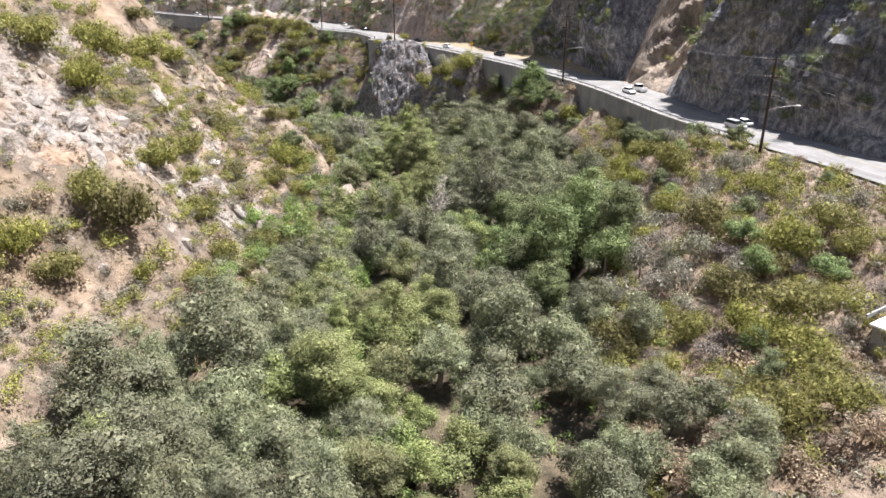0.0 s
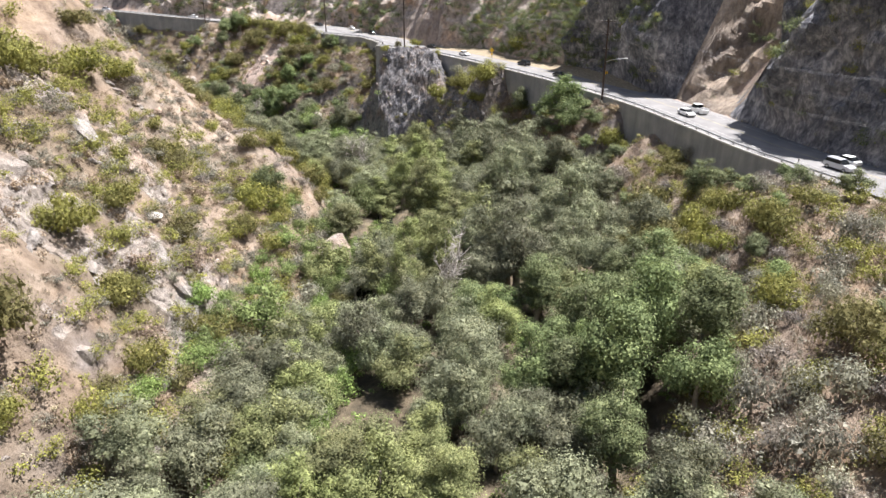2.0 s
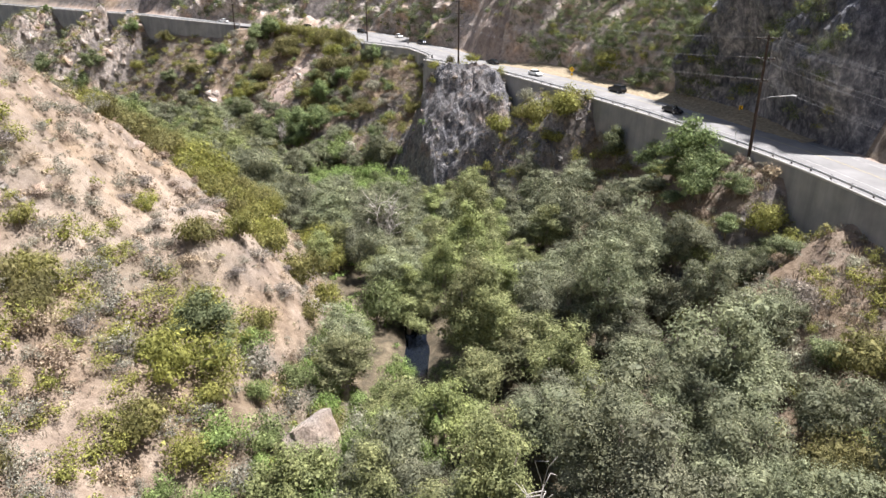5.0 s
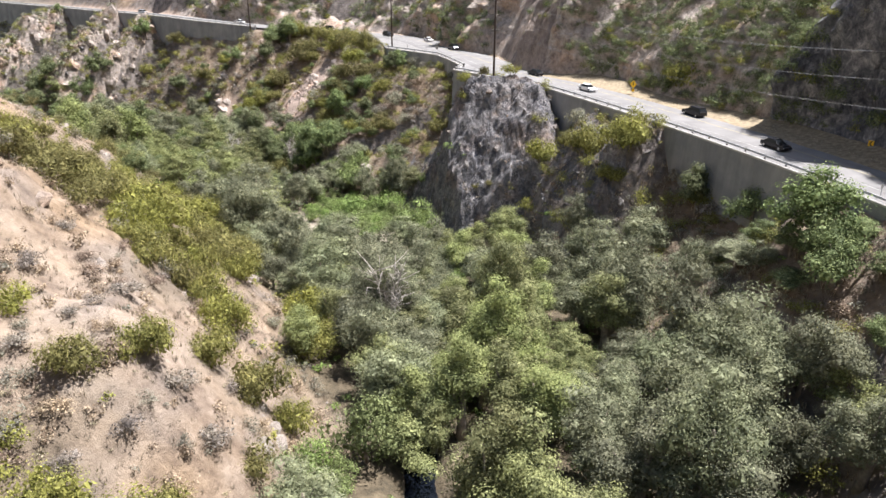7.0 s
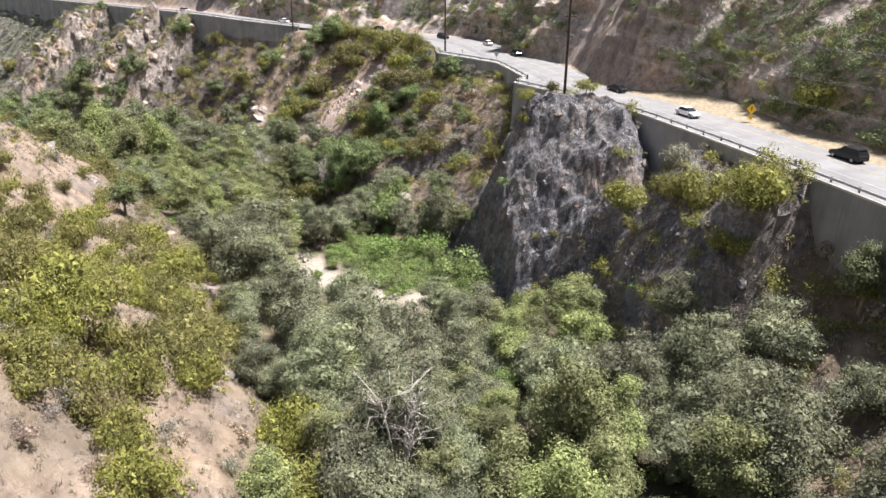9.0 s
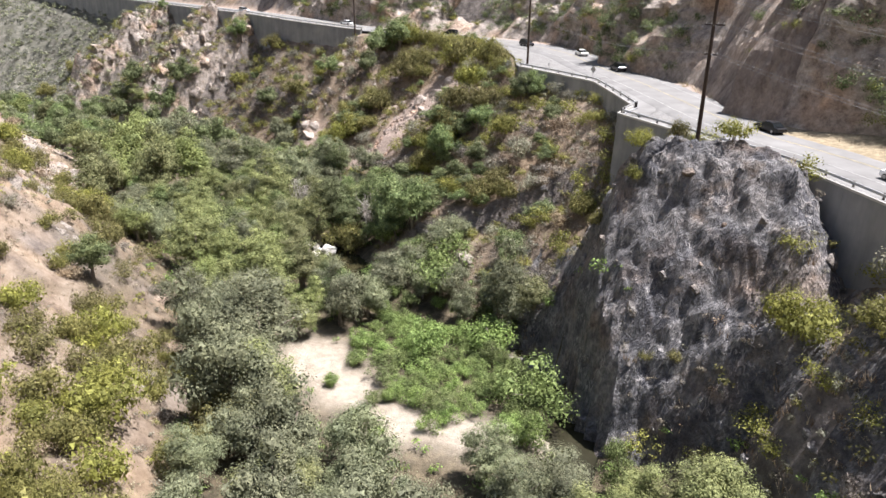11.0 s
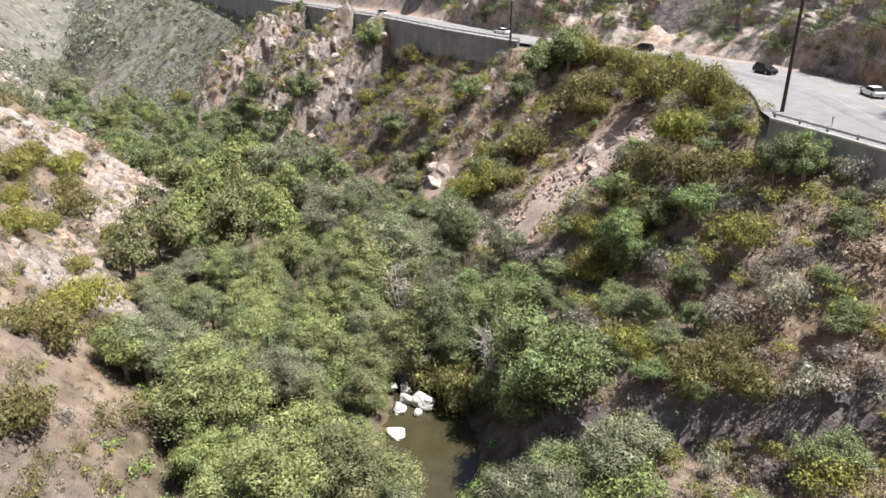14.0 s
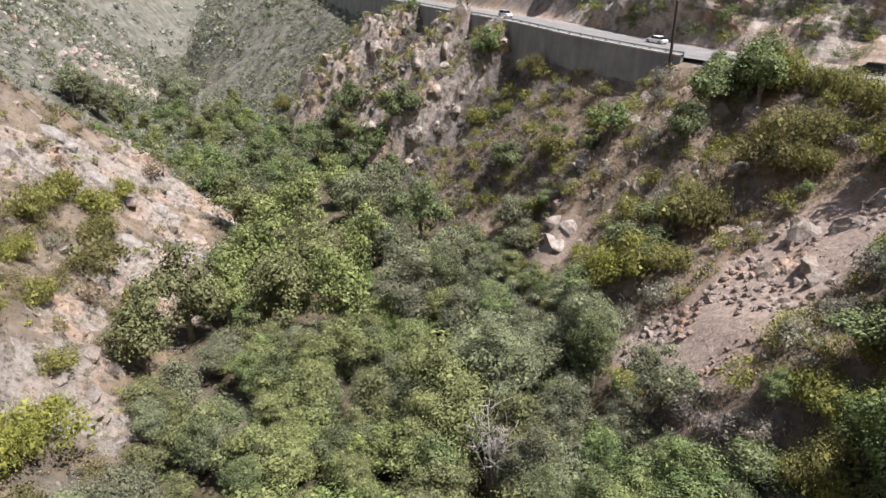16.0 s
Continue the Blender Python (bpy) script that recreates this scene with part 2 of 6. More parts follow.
    h = h + far * (60 + 30 * fbm(x, y, 240, 95, 3))
    return h


SLIDE = Line(spline([(-80, 347), (-86, 340), (-91, 331), (-96, 321)]))
POOLS = [(-15.5, 126, 6, 2.6), (-27, 250, 7, 2.5), (-36, 263, 7, 2.0), (-81, 285, 9, 6), (-16, 200, 4, 1)]


def pool(x, y):
    return sum(a * np.exp(-((x - px) ** 2 + (y - py) ** 2) / (r * r)) for px, py, r, a in POOLS)


# ---------------------------------------------------------------- materials
def mat(name, rough=0.9):
    m = bpy.data.materials.new(name)
    m.use_nodes = True
    n = m.node_tree.nodes
    b = n["Principled BSDF"]
    b.inputs["Roughness"].default_value = rough
    b.inputs["Specular IOR Level"].default_value = 0.25
    return m, m.node_tree, b


def node(tree, kind, **values):
    n = tree.nodes.new(kind)
    for k, v in values.items():
        n.inputs[k.replace("_", " ")].default_value = v
    return n


def ramp(tree, fac, stops):
    r = tree.nodes.new("ShaderNodeValToRGB")
    e = r.color_ramp.elements
    while len(e) < len(stops):
        e.new(0.5)
    for k, (pos, col) in enumerate(stops):
        e[k].position, e[k].color = pos, (*col, 1)
    tree.links.new(fac, r.inputs[0])
    return r.outputs[0]


def mixed(tree, fac, a, b, blend="MIX"):
    m = tree.nodes.new("ShaderNodeMix")
    m.data_type, m.blend_type = "RGBA", blend
    for sock, v in ((m.inputs[0], fac), (m.inputs[6], a), (m.inputs[7], b)):
        if isinstance(v, (int, float)):
            sock.default_value = v
        elif isinstance(v, tuple):
            sock.default_value = (*v, 1)
        else:
            tree.links.new(v, sock)
    return m.outputs[2]


def place(tree, scale=1.0):
    g = tree.nodes.new("ShaderNodeNewGeometry")
    return g.outputs["Position"]


def noise_of(tree, scale, detail=6, rough=0.6, where=None):
    n = node(tree, "ShaderNodeTexNoise", Scale=scale, Detail=detail, Roughness=rough)
    tree.links.new(where or place(tree), n.inputs["Vector"])
    return n.outputs["Fac"]


def bump(tree, bsdf, height, strength, distance):
    b = node(tree, "ShaderNodeBump", Strength=strength, Distance=distance)
    tree.links.new(height, b.inputs["Height"])
    tree.links.new(b.outputs[0], bsdf.inputs["Normal"])


def simple(name, color, rough=0.8, metal=0.0, vary=0.25, scale=3.0, bumps=0.0):
    m, t, b = mat(name, rough)
    f = noise_of(t, scale)
    lo, hi = tuple(c * (1 - vary) for c in color), tuple(min(1, c * (1 + vary)) for c in color)
    t.links.new(ramp(t, f, [(0.3, lo), (0.7, hi)]), b.inputs["Base Color"])
    b.inputs["Metallic"].default_value = metal
    if bumps:
        bump(t, b, f, bumps, 0.02)
    return m


def leafy(name, dark, light, through_light=0.26):
    m, t, b = mat(name, 0.7)
    b.inputs["Specular IOR Level"].default_value = 0.12
    g = t.nodes.new("ShaderNodeNewGeometry")
    o = t.nodes.new("ShaderNodeObjectInfo")
    low, high = tuple(0.74 * a for a in dark), tuple(1.02 * a for a in light)
    c = ramp(t, g.outputs["Random Per Island"], [(0.0, low), (0.45, dark), (0.7, light), (1.0, high)])
    h = node(t, "ShaderNodeHueSaturation")
    for sock, lo, hi in (("Hue", 0.485, 0.515), ("Value", 0.78, 1.25), ("Saturation", 0.86, 1.08)):
        r = node(t, "ShaderNodeMapRange")
        r.inputs[3].default_value, r.inputs[4].default_value = lo, hi
        t.links.new(o.outputs["Random"], r.inputs[0])
        t.links.new(r.outputs[0], h.inputs[sock])
    drift = ramp(t, noise_of(t, 0.35, 3), [(0.3, (0.8, 0.82, 0.8)), (0.7, (1.2, 1.16, 1.05))])
    c = mixed(t, 1.0, c, drift, "MULTIPLY")
    tuft = ramp(t, noise_of(t, 1.3, 2), [(0.35, (0.82, 0.83, 0.85)), (0.65, (1.16, 1.16, 1.1))])
    c = mixed(t, 1.0, c, tuft, "MULTIPLY")
    t.links.new(c, h.inputs["Color"])
    t.links.new(h.outputs[0], b.inputs["Base Color"])
    tr = t.nodes.new("ShaderNodeBsdfTranslucent")
    t.links.new(h.outputs[0], tr.inputs["Color"])
    mx = t.nodes.new("ShaderNodeMixShader")
    mx.inputs[0].default_value = through_light
    t.links.new(b.outputs[0], mx.inputs[1])
    t.links.new(tr.outputs[0], mx.inputs[2])
    t.links.new(mx.outputs[0], t.nodes["Material Output"].inputs[0])
    return m


def ground_material():
    m, t, b = mat("hillside_earth", 0.95)
    att = t.nodes.new("ShaderNodeVertexColor")
    att.layer_name = "cover"
    sep = t.nodes.new("ShaderNodeSeparateColor")
    t.links.new(att.outputs[0], sep.inputs[0])
    rock_c = ramp(t, noise_of(t, 0.55, 10, 0.7), [(0.3, (0.05, 0.046, 0.045)), (0.48, (0.135, 0.118, 0.108)), (0.62, (0.225, 0.197, 0.178)), (0.75, (0.34, 0.302, 0.272))])
    grass_c = ramp(t, noise_of(t, 0.35, 9, 0.68), [(0.3, (0.08, 0.059, 0.046)), (0.42, (0.155, 0.118, 0.09)), (0.54, (0.222, 0.175, 0.135)), (0.69, (0.3, 0.247, 0.198))])
    floor_c = ramp(t, noise_of(t, 0.5, 8, 0.65), [(0.35, (0.045, 0.038, 0.025)), (0.55, (0.1, 0.08, 0.052)), (0.75, (0.19, 0.155, 0.1))])
    sand_c = ramp(t, noise_of(t, 0.8, 8, 0.65), [(0.3, (0.22, 0.185, 0.145)), (0.7, (0.37, 0.325, 0.268))])
    gold = ramp(t, noise_of(t, 0.06, 4, 0.6), [(0.42, (1.0, 1.0, 1.0)), (0.62, (1.0, 0.93, 0.8))])
    grass_c = mixed(t, 1.0, grass_c, gold, "MULTIPLY")
    c = mixed(t, sep.outputs[0], grass_c, rock_c)
    c = mixed(t, sep.outputs[1], c, floor_c)
    c = mixed(t, sep.outputs[2], c, sand_c)
    scree_c = ramp(t, noise_of(t, 1.6, 9, 0.7), [(0.3, (0.165, 0.125, 0.104)), (0.5, (0.285, 0.222, 0.184)), (0.7, (0.4, 0.325, 0.272))])
    c = mixed(t, att.outputs["Alpha"], c, scree_c)
    pave = t.nodes.new("ShaderNodeAttribute")
    pave.attribute_name = "paved"
    pave_c = ramp(t, noise_of(t, 0.5, 9, 0.65), [(0.3, (0.145, 0.142, 0.139)), (0.7, (0.2, 0.196, 0.191))])
    c = mixed(t, pave.outputs["Fac"], c, pave_c)
    # scrub cover of the far ground; its grey also stands in for distance haze
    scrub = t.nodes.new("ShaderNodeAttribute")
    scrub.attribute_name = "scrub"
    hazed_scrub_c = ramp(t, noise_of(t, 0.2, 8, 0.7), [(0.38, (0.07, 0.073, 0.058)), (0.5, (0.115, 0.116, 0.095)), (0.62, (0.18, 0.172, 0.147))])
    c = mixed(t, scrub.outputs["Fac"], c, hazed_scrub_c)
    t.links.new(c, b.inputs["Base Color"])
    bump(t, b, noise_of(t, 0.9, 12, 0.72), 0.9, 0.5)
    return m


M_GROUND = ground_material()
M_ASPHALT = simple("sunbleached_asphalt", (0.158, 0.155, 0.152), 0.9, 0, 0.2, 0.3, 0.1)


def concrete_material():
    """Grey concrete with streaks that run down it, patches and fine grain."""
    m, t, b = mat("stained_concrete", 0.9)
    mp = node(t, "ShaderNodeMapping")
    mp.inputs["Scale"].default_value = (0.5, 0.5, 0.06)
    t.links.new(place(t), mp.inputs["Vector"])
    streak = noise_of(t, 1.0, 6, 0.65, mp.outputs[0])
    c = ramp(t, streak, [(0.25, (0.19, 0.193, 0.2)), (0.5, (0.24, 0.244, 0.25)), (0.75, (0.3, 0.303, 0.308))])
    c = mixed(t, 1.0, c, ramp(t, noise_of(t, 0.22, 5), [(0.35, (0.8, 0.8, 0.82)), (0.65, (1.1, 1.08, 1.04))]), "MULTIPLY")
    t.links.new(c, b.inputs["Base Color"])
    bump(t, b, noise_of(t, 3.0, 8), 0.25, 0.04)
    return m


M_WHITE_LINE = simple("worn_white_paint", (0.3, 0.296, 0.285), 0.8, 0, 0.3, 1.5)
M_YELLOW_LINE = simple("worn_yellow_paint", (0.26, 0.225, 0.14), 0.8, 0, 0.3, 1.5)
M_CONCRETE = concrete_material()
M_CURB = simple("pale_concrete_curb", (0.42, 0.405, 0.38), 0.9, 0, 0.15, 0.8, 0.1)
M_STEEL = simple("dull_galvanised_steel", (0.4, 0.4, 0.4), 0.55, 0.5, 0.25, 1.5)
M_POSTS = simple("dark_post_wood", (0.05, 0.045, 0.04), 0.9, 0, 0.3, 3)


def rock_material(name, dark, mid, light, scale=0.5):
    m, t, b = mat(name, 0.92)
    c = ramp(t, noise_of(t, scale, 12, 0.8), [(0.34, dark), (0.47, mid), (0.56, tuple(0.6 * a + 0.4 * b for a, b in zip(mid, light))), (0.66, light)])
    n = node(t, "ShaderNodeTexNoise", Scale=0.13, Detail=3.0)
    t.links.new(place(t), n.inputs["Vector"])
    rust = ramp(t, n.outputs["Fac"], [(0.5, (1.0, 1.0, 1.0)), (0.72, (1.15, 0.92, 0.74))])
    c = mixed(t, 1.0, c, rust, "MULTIPLY")
    t.links.new(c, b.inputs["Base Color"])
    bump(t, b, noise_of(t, 1.6, 12, 0.78), 1.0, 0.5)
    return m


M_ROCK = rock_material("fractured_rock", (0.045, 0.042, 0.042), (0.13, 0.12, 0.115), (0.46, 0.43, 0.4), 1.3)
def cliff_material():
    """Dark grey fractured rock with pale flakes, rusty and bluish stains."""
    m, t, b = mat("flaked_cliff_rock", 0.9)
    broad = ramp(t, noise_of(t, 0.22, 5, 0.6), [(0.38, (0.6, 0.6, 0.64)), (0.52, (1.0, 0.98, 0.97)), (0.66, (1.45, 1.36, 1.28))])
    c = ramp(t, noise_of(t, 1.1, 12, 0.78), [(0.33, (0.05, 0.05, 0.055)), (0.48, (0.122, 0.121, 0.126)), (0.64, (0.235, 0.23, 0.231))])
    c = mixed(t, 1.0, c, broad, "MULTIPLY")
    mp = node(t, "ShaderNodeMapping")
    mp.inputs["Rotation"].default_value = (0.6, 0.5, 0.4)
    mp.inputs["Scale"].default_value = (1.0, 1.0, 0.42)
    t.links.new(place(t), mp.inputs["Vector"])
    n = node(t, "ShaderNodeTexNoise", Scale=1.7, Detail=8.0, Roughness=0.62, Distortion=1.6)
    t.links.new(mp.outputs[0], n.inputs["Vector"])
    flake = ramp(t, n.outputs["Fac"], [(0.5, (0, 0, 0)), (0.6, (0.9, 0.9, 0.9))])
    some = ramp(t, noise_of(t, 0.3, 6, 0.6), [(0.45, (0.06, 0.06, 0.06)), (0.62, (1, 1, 1))])
    c = mixed(t, mixed(t, 1.0, flake, some, "MULTIPLY"), c, (0.38, 0.362, 0.352))
    earth = ramp(t, noise_of(t, 0.24, 7, 0.65), [(0.58, (0, 0, 0)), (0.68, (0.6, 0.6, 0.6))])
    c = mixed(t, earth, c, (0.22, 0.18, 0.145))
    rust = ramp(t, noise_of(t, 0.16, 4), [(0.5, (1.0, 1.0, 1.0)), (0.7, (1.12, 0.9, 0.74))])
    c = mixed(t, 1.0, c, rust, "MULTIPLY")
    t.links.new(c, b.inputs["Base Color"])
    bump(t, b, n.outputs["Fac"], 1.0, 0.6)
    return m


def cut_material(name, dark, mid, light):
    """Rock of the road cut: steep strata, broad stains and fine grain."""
    m, t, b = mat(name, 0.92)
    mp = node(t, "ShaderNodeMapping")
    mp.inputs["Rotation"].default_value = (0.5, 0.35, 0.6)
    mp.inputs["Scale"].default_value = (1.0, 1.0, 0.6)
    t.links.new(place(t), mp.inputs["Vector"])
    n = node(t, "ShaderNodeTexNoise", Scale=0.8, Detail=12.0, Roughness=0.78, Distortion=0.3)
    t.links.new(mp.outputs[0], n.inputs["Vector"])
    c = ramp(t, n.outputs["Fac"], [(0.36, dark), (0.5, mid), (0.66, light)])
    c = mixed(t, 1.0, c, ramp(t, noise_of(t, 0.09, 5), [(0.36, (0.6, 0.61, 0.66)), (0.52, (1.0, 1.0, 1.0)), (0.68, (1.5, 1.45, 1.4))]), "MULTIPLY")
    t.links.new(c, b.inputs["Base Color"])
    bump(t, b, n.outputs["Fac"], 1.0, 0.8)
    return m


M_CUT = cut_material("dark_cut_rock", (0.05, 0.053, 0.062), (0.16, 0.162, 0.174), (0.44, 0.432, 0.428))
M_GULLY = cut_material("tan_gully_rock", (0.13, 0.105, 0.085), (0.245, 0.2, 0.158), (0.37, 0.315, 0.255))
M_CLIFF = cliff_material()
M_SPUR = rock_material("pale_spur_rock", (0.085, 0.074, 0.066), (0.27, 0.23, 0.2), (0.56, 0.5, 0.45), 0.55)
M_BANK = rock_material("brown_bank", (0.1, 0.086, 0.075), (0.28, 0.24, 0.208), (0.55, 0.49, 0.435), 0.6)
M_PALE_ROCK = rock_material("pale_sandstone", (0.08, 0.07, 0.062), (0.25, 0.218, 0.19), (0.42, 0.38, 0.335), 0.8)
M_LEDGE = rock_material("bleached_ledge_rock", (0.085, 0.076, 0.07), (0.245, 0.222, 0.2), (0.42, 0.39, 0.358), 0.7)
M_RUBBLE = rock_material("slide_rubble", (0.13, 0.105, 0.094), (0.28, 0.23, 0.202), (0.42, 0.355, 0.315), 1.2)
M_TAN = cut_material("tan_cut", (0.17, 0.137, 0.115), (0.285, 0.232, 0.195), (0.4, 0.338, 0.29))
M_WHITE_ROCK = rock_material("bleached_rock", (0.45, 0.42, 0.38), (0.65, 0.62, 0.57), (0.78, 0.76, 0.71))
M_VERGE = simple("dry_grass_verge", (0.215, 0.176, 0.118), 0.95, 0, 0.4, 1.6, 0.5)
M_WIRE = simple("aluminium_wire", (0.26, 0.26, 0.27), 0.5, 0.3, 0.1)
M_SIGN_YELLOW = simple("sign_yellow", (0.75, 0.45, 0.02), 0.5, 0, 0.05)
M_SIGN_BLACK = simple("sign_black", (0.015, 0.015, 0.015), 0.5, 0, 0.05)
M_CAR_GLASS = simple("car_glass", (0.012, 0.014, 0.016), 0.06, 0, 0.1)
M_PAINT_WHITE = simple("white_paint", (0.75, 0.75, 0.74), 0.3, 0, 0.03, 1)
M_PAINT_BLACK = simple("black_paint", (0.02, 0.02, 0.023), 0.22, 0, 0.05, 1)
M_PAINT_SILVER = simple("silver_paint", (0.42, 0.43, 0.45), 0.3, 0.4, 0.05, 1)
M_TYRE = simple("tyre_rubber", (0.02, 0.02, 0.02), 0.85, 0, 0.1)
M_LIGHTS = simple("lamp_glass", (0.6, 0.6, 0.6), 0.15, 0, 0.05)
M_TAIL = simple("red_lens", (0.35, 0.02, 0.015), 0.25, 0, 0.05)


def water_material():
    """Silty olive in the pools up the canyon, clear over a dark bed further down."""
    m, t, b = mat("creek_water", 0.06)
    sep = t.nodes.new("ShaderNodeSeparateXYZ")
    t.links.new(t.nodes.new("ShaderNodeNewGeometry").outputs["Position"], sep.inputs[0])
    r = node(t, "ShaderNodeMapRange")
    r.inputs[1].default_value, r.inputs[2].default_value = 225, 262
    t.links.new(sep.outputs[1], r.inputs[0])
    silt = ramp(t, noise_of(t, 0.4), [(0.3, (0.03, 0.027, 0.013)), (0.7, (0.042, 0.038, 0.02))])
    t.links.new(mixed(t, r.outputs[0], (0.006, 0.008, 0.012), silt), b.inputs["Base Color"])
    bump(t, b, noise_of(t, 1.6, 4), 0.25, 0.04)
    return m


M_WATER = water_material()
M_BARK = simple("grey_bark", (0.2, 0.17, 0.14), 0.95, 0, 0.4, 2.0, 0.4)
M_POLE = simple("weathered_pole_wood", (0.06, 0.042, 0.034), 0.9, 0, 0.35, 2.0, 0.3)
M_WILLOW = leafy("willow_leaf", (0.145, 0.155, 0.1), (0.222, 0.235, 0.158))
M_SYCAMORE = leafy("sycamore_leaf", (0.145, 0.16, 0.072), (0.248, 0.266, 0.126))
M_OAK = leafy("oak_leaf", (0.105, 0.134, 0.062), (0.205, 0.243, 0.12))
M_REED = leafy("reed_leaf", (0.12, 0.158, 0.056), (0.228, 0.29, 0.113))
M_SUMAC = leafy("sumac_leaf", (0.142, 0.138, 0.046), (0.244, 0.234, 0.084))
M_SAGE = leafy("sage_leaf", (0.175, 0.17, 0.135), (0.32, 0.315, 0.262))
M_STRAW = leafy("straw", (0.235, 0.195, 0.145), (0.42, 0.36, 0.28))
M_CHAPARRAL = leafy("chaparral_leaf", (0.1, 0.106, 0.072), (0.215, 0.222, 0.155))
# scrub leaf paled and greyed, so that aerial haze is in its colour
M_FAR_HAZED = leafy("far_scrub_leaf_hazed", (0.17, 0.178, 0.15), (0.33, 0.34, 0.3))
M_SCRUB = leafy("dry_scrub", (0.185, 0.16, 0.122), (0.36, 0.318, 0.25))
M_DEAD = simple("bleached_dead_wood", (0.36, 0.33, 0.3), 0.9, 0, 0.25, 3.0)
M_GREY = leafy("dead_twig", (0.15, 0.13, 0.12), (0.3, 0.268, 0.25))
M_DRY = leafy("dry_twig", (0.165, 0.118, 0.092), (0.35, 0.28, 0.222))


# ---------------------------------------------------------------- mesh helpers
def mesh_of(name, verts, faces, material, smooth_faces=False):
    me = bpy.data.meshes.new(name)
    me.from_pydata([tuple(v) for v in verts] if not isinstance(verts, list) else verts, [], faces)
    me.materials.append(material)
    if smooth_faces:
        me.polygons.foreach_set("use_smooth", [True] * len(me.polygons))
    me.update()
    return me


def facets(name, v, material):
    """A mesh of loose faces from an array (n, corners, 3)."""
    n, c = v.shape[:2]
    me = bpy.data.meshes.new(name)
    me.vertices.add(c * n)
    me.vertices.foreach_set("co", v.reshape(-1).astype(np.float32))
    me.loops.add(c * n)
    me.loops.foreach_set("vertex_index", np.arange(c * n, dtype=np.int32))
    me.polygons.add(n)
    me.polygons.foreach_set("loop_start", np.arange(0, c * n, c, dtype=np.int32))
    me.polygons.foreach_set("loop_total", np.full(n, c, dtype=np.int32))
    me.materials.append(material)
    me.update(calc_edges=True)
    return me


def part(name, me, parent, label="", m=None):
    if isinstance(me, bmesh.types.BMesh):
        raise TypeError
    ob = new(name, me)
    ob.parent = parent
    if m is not None:
        ob.matrix_basis = m
    if label:
        tagged(ob, label)
    return ob


def tube(points, radii, sides=6):
    """Verts and faces of a tapered tube along points."""
    points = [Vector(p) for p in points]
    verts, faces = [], []
    for i, p in enumerate(points):
        d = (points[min(i + 1, len(points) - 1)] - points[max(i - 1, 0)]).normalized()
        u = d.orthogonal().normalized()
        v = d.cross(u)
        for k in range(sides):
            a = 2 * math.pi * k / sides
            verts.append(tuple(p + radii[i] * (math.cos(a) * u + math.sin(a) * v)))
    for i in range(len(points) - 1):
        for k in range(sides):
            a, b = i * sides + k, i * sides + (k + 1) % sides
            faces.append((a, b, b + sides, a + sides))
    faces.append(tuple(range(sides - 1, -1, -1)))
    faces.append(tuple(range((len(points) - 1) * sides, len(points) * sides)))
    return verts, faces


def joined(pieces):
    verts, faces = [], []
    for v, f in pieces:
        k = len(verts)
        verts += list(v)
        faces += [tuple(i + k for i in q) for q in f]
    return verts, faces


# ---------------------------------------------------------------- ground
def steps(lo, core_lo, core_hi, hi, fine, grow=1.12):
    mid = np.arange(core_lo, core_hi + fine / 2, fine)
    up, down, d, e = [], [], fine, fine
    v = core_hi
    while v < hi:
        d = min(d * grow, 60)
        v += d
        up.append(v)
    v = core_lo
    while v > lo:
        e = min(e * grow, 60)
        v -= e
        down.append(v)
    return np.concatenate([down[::-1], mid, up])


xs, ys = steps(-2600, -400, 95, 1800, 1.35), steps(-700, 30, 430, 2600, 1.35)
GX, GY = np.meshgrid(xs, ys)
GZ = ground(GX, GY)
ny, nx = GX.shape
idx = np.arange(nx * ny).reshape(ny, nx)
corners = np.stack([idx[:-1, :-1], idx[:-1, 1:], idx[1:, 1:], idx[1:, :-1]], -1).reshape(-1, 4)
me = bpy.data.meshes.new("ground")
me.vertices.add(nx * ny)
me.vertices.foreach_set("co", np.stack([GX, GY, GZ], -1).reshape(-1).astype(np.float32))
me.loops.add(corners.size)
me.loops.foreach_set("vertex_index", corners.reshape(-1).astype(np.int32))
me.polygons.add(len(corners))
me.polygons.foreach_set("loop_start", np.arange(0, corners.size, 4, dtype=np.int32))
me.polygons.foreach_set("loop_total", np.full(len(corners), 4, dtype=np.int32))
me.update(calc_edges=True)
me.materials.append(M_GROUND)
me.polygons.foreach_set("use_smooth", [True] * len(corners))
slope = np.hypot(np.gradient(GZ, ys, axis=0), np.gradient(GZ, xs, axis=1))
DC, SC, ZC = CREEK.near(GX, GY)
DL, DT, DE = -LEFT_TOE.near(GX, GY)[0], RIGHT_TOE.near(GX, GY)[0], EDGE.near(GX, GY)[0]
DL, DT = DL + 3 * fbm(GX, GY, 10, 111, 2), DT + 3 * fbm(GX, GY, 10, 121, 2)
ROCK_SPOTS = [(-59, 92, 6), (-55, 100, 7), (-50, 104, 5), (-49, 124, 4), (-60, 127, 4), (-34, 108, 4), (-30, 97, 3), (-40, 111, 4), (-189, 288, 7), (-182, 307, 6), (-174, 297, 4), (-137, 273, 7),
              (-100, 248, 6), (-440, 381, 25), (-390, 350, 25), (-206, 308, 6), (-32, 100, 4), (-200, 318, 6), (-165, 290, 6), (-195, 300, 7), (-150, 281, 5), (-176, 306, 5), (-160, 299, 4), (-120, 272, 4), (-66, 118, 5), (-70, 100, 7)]
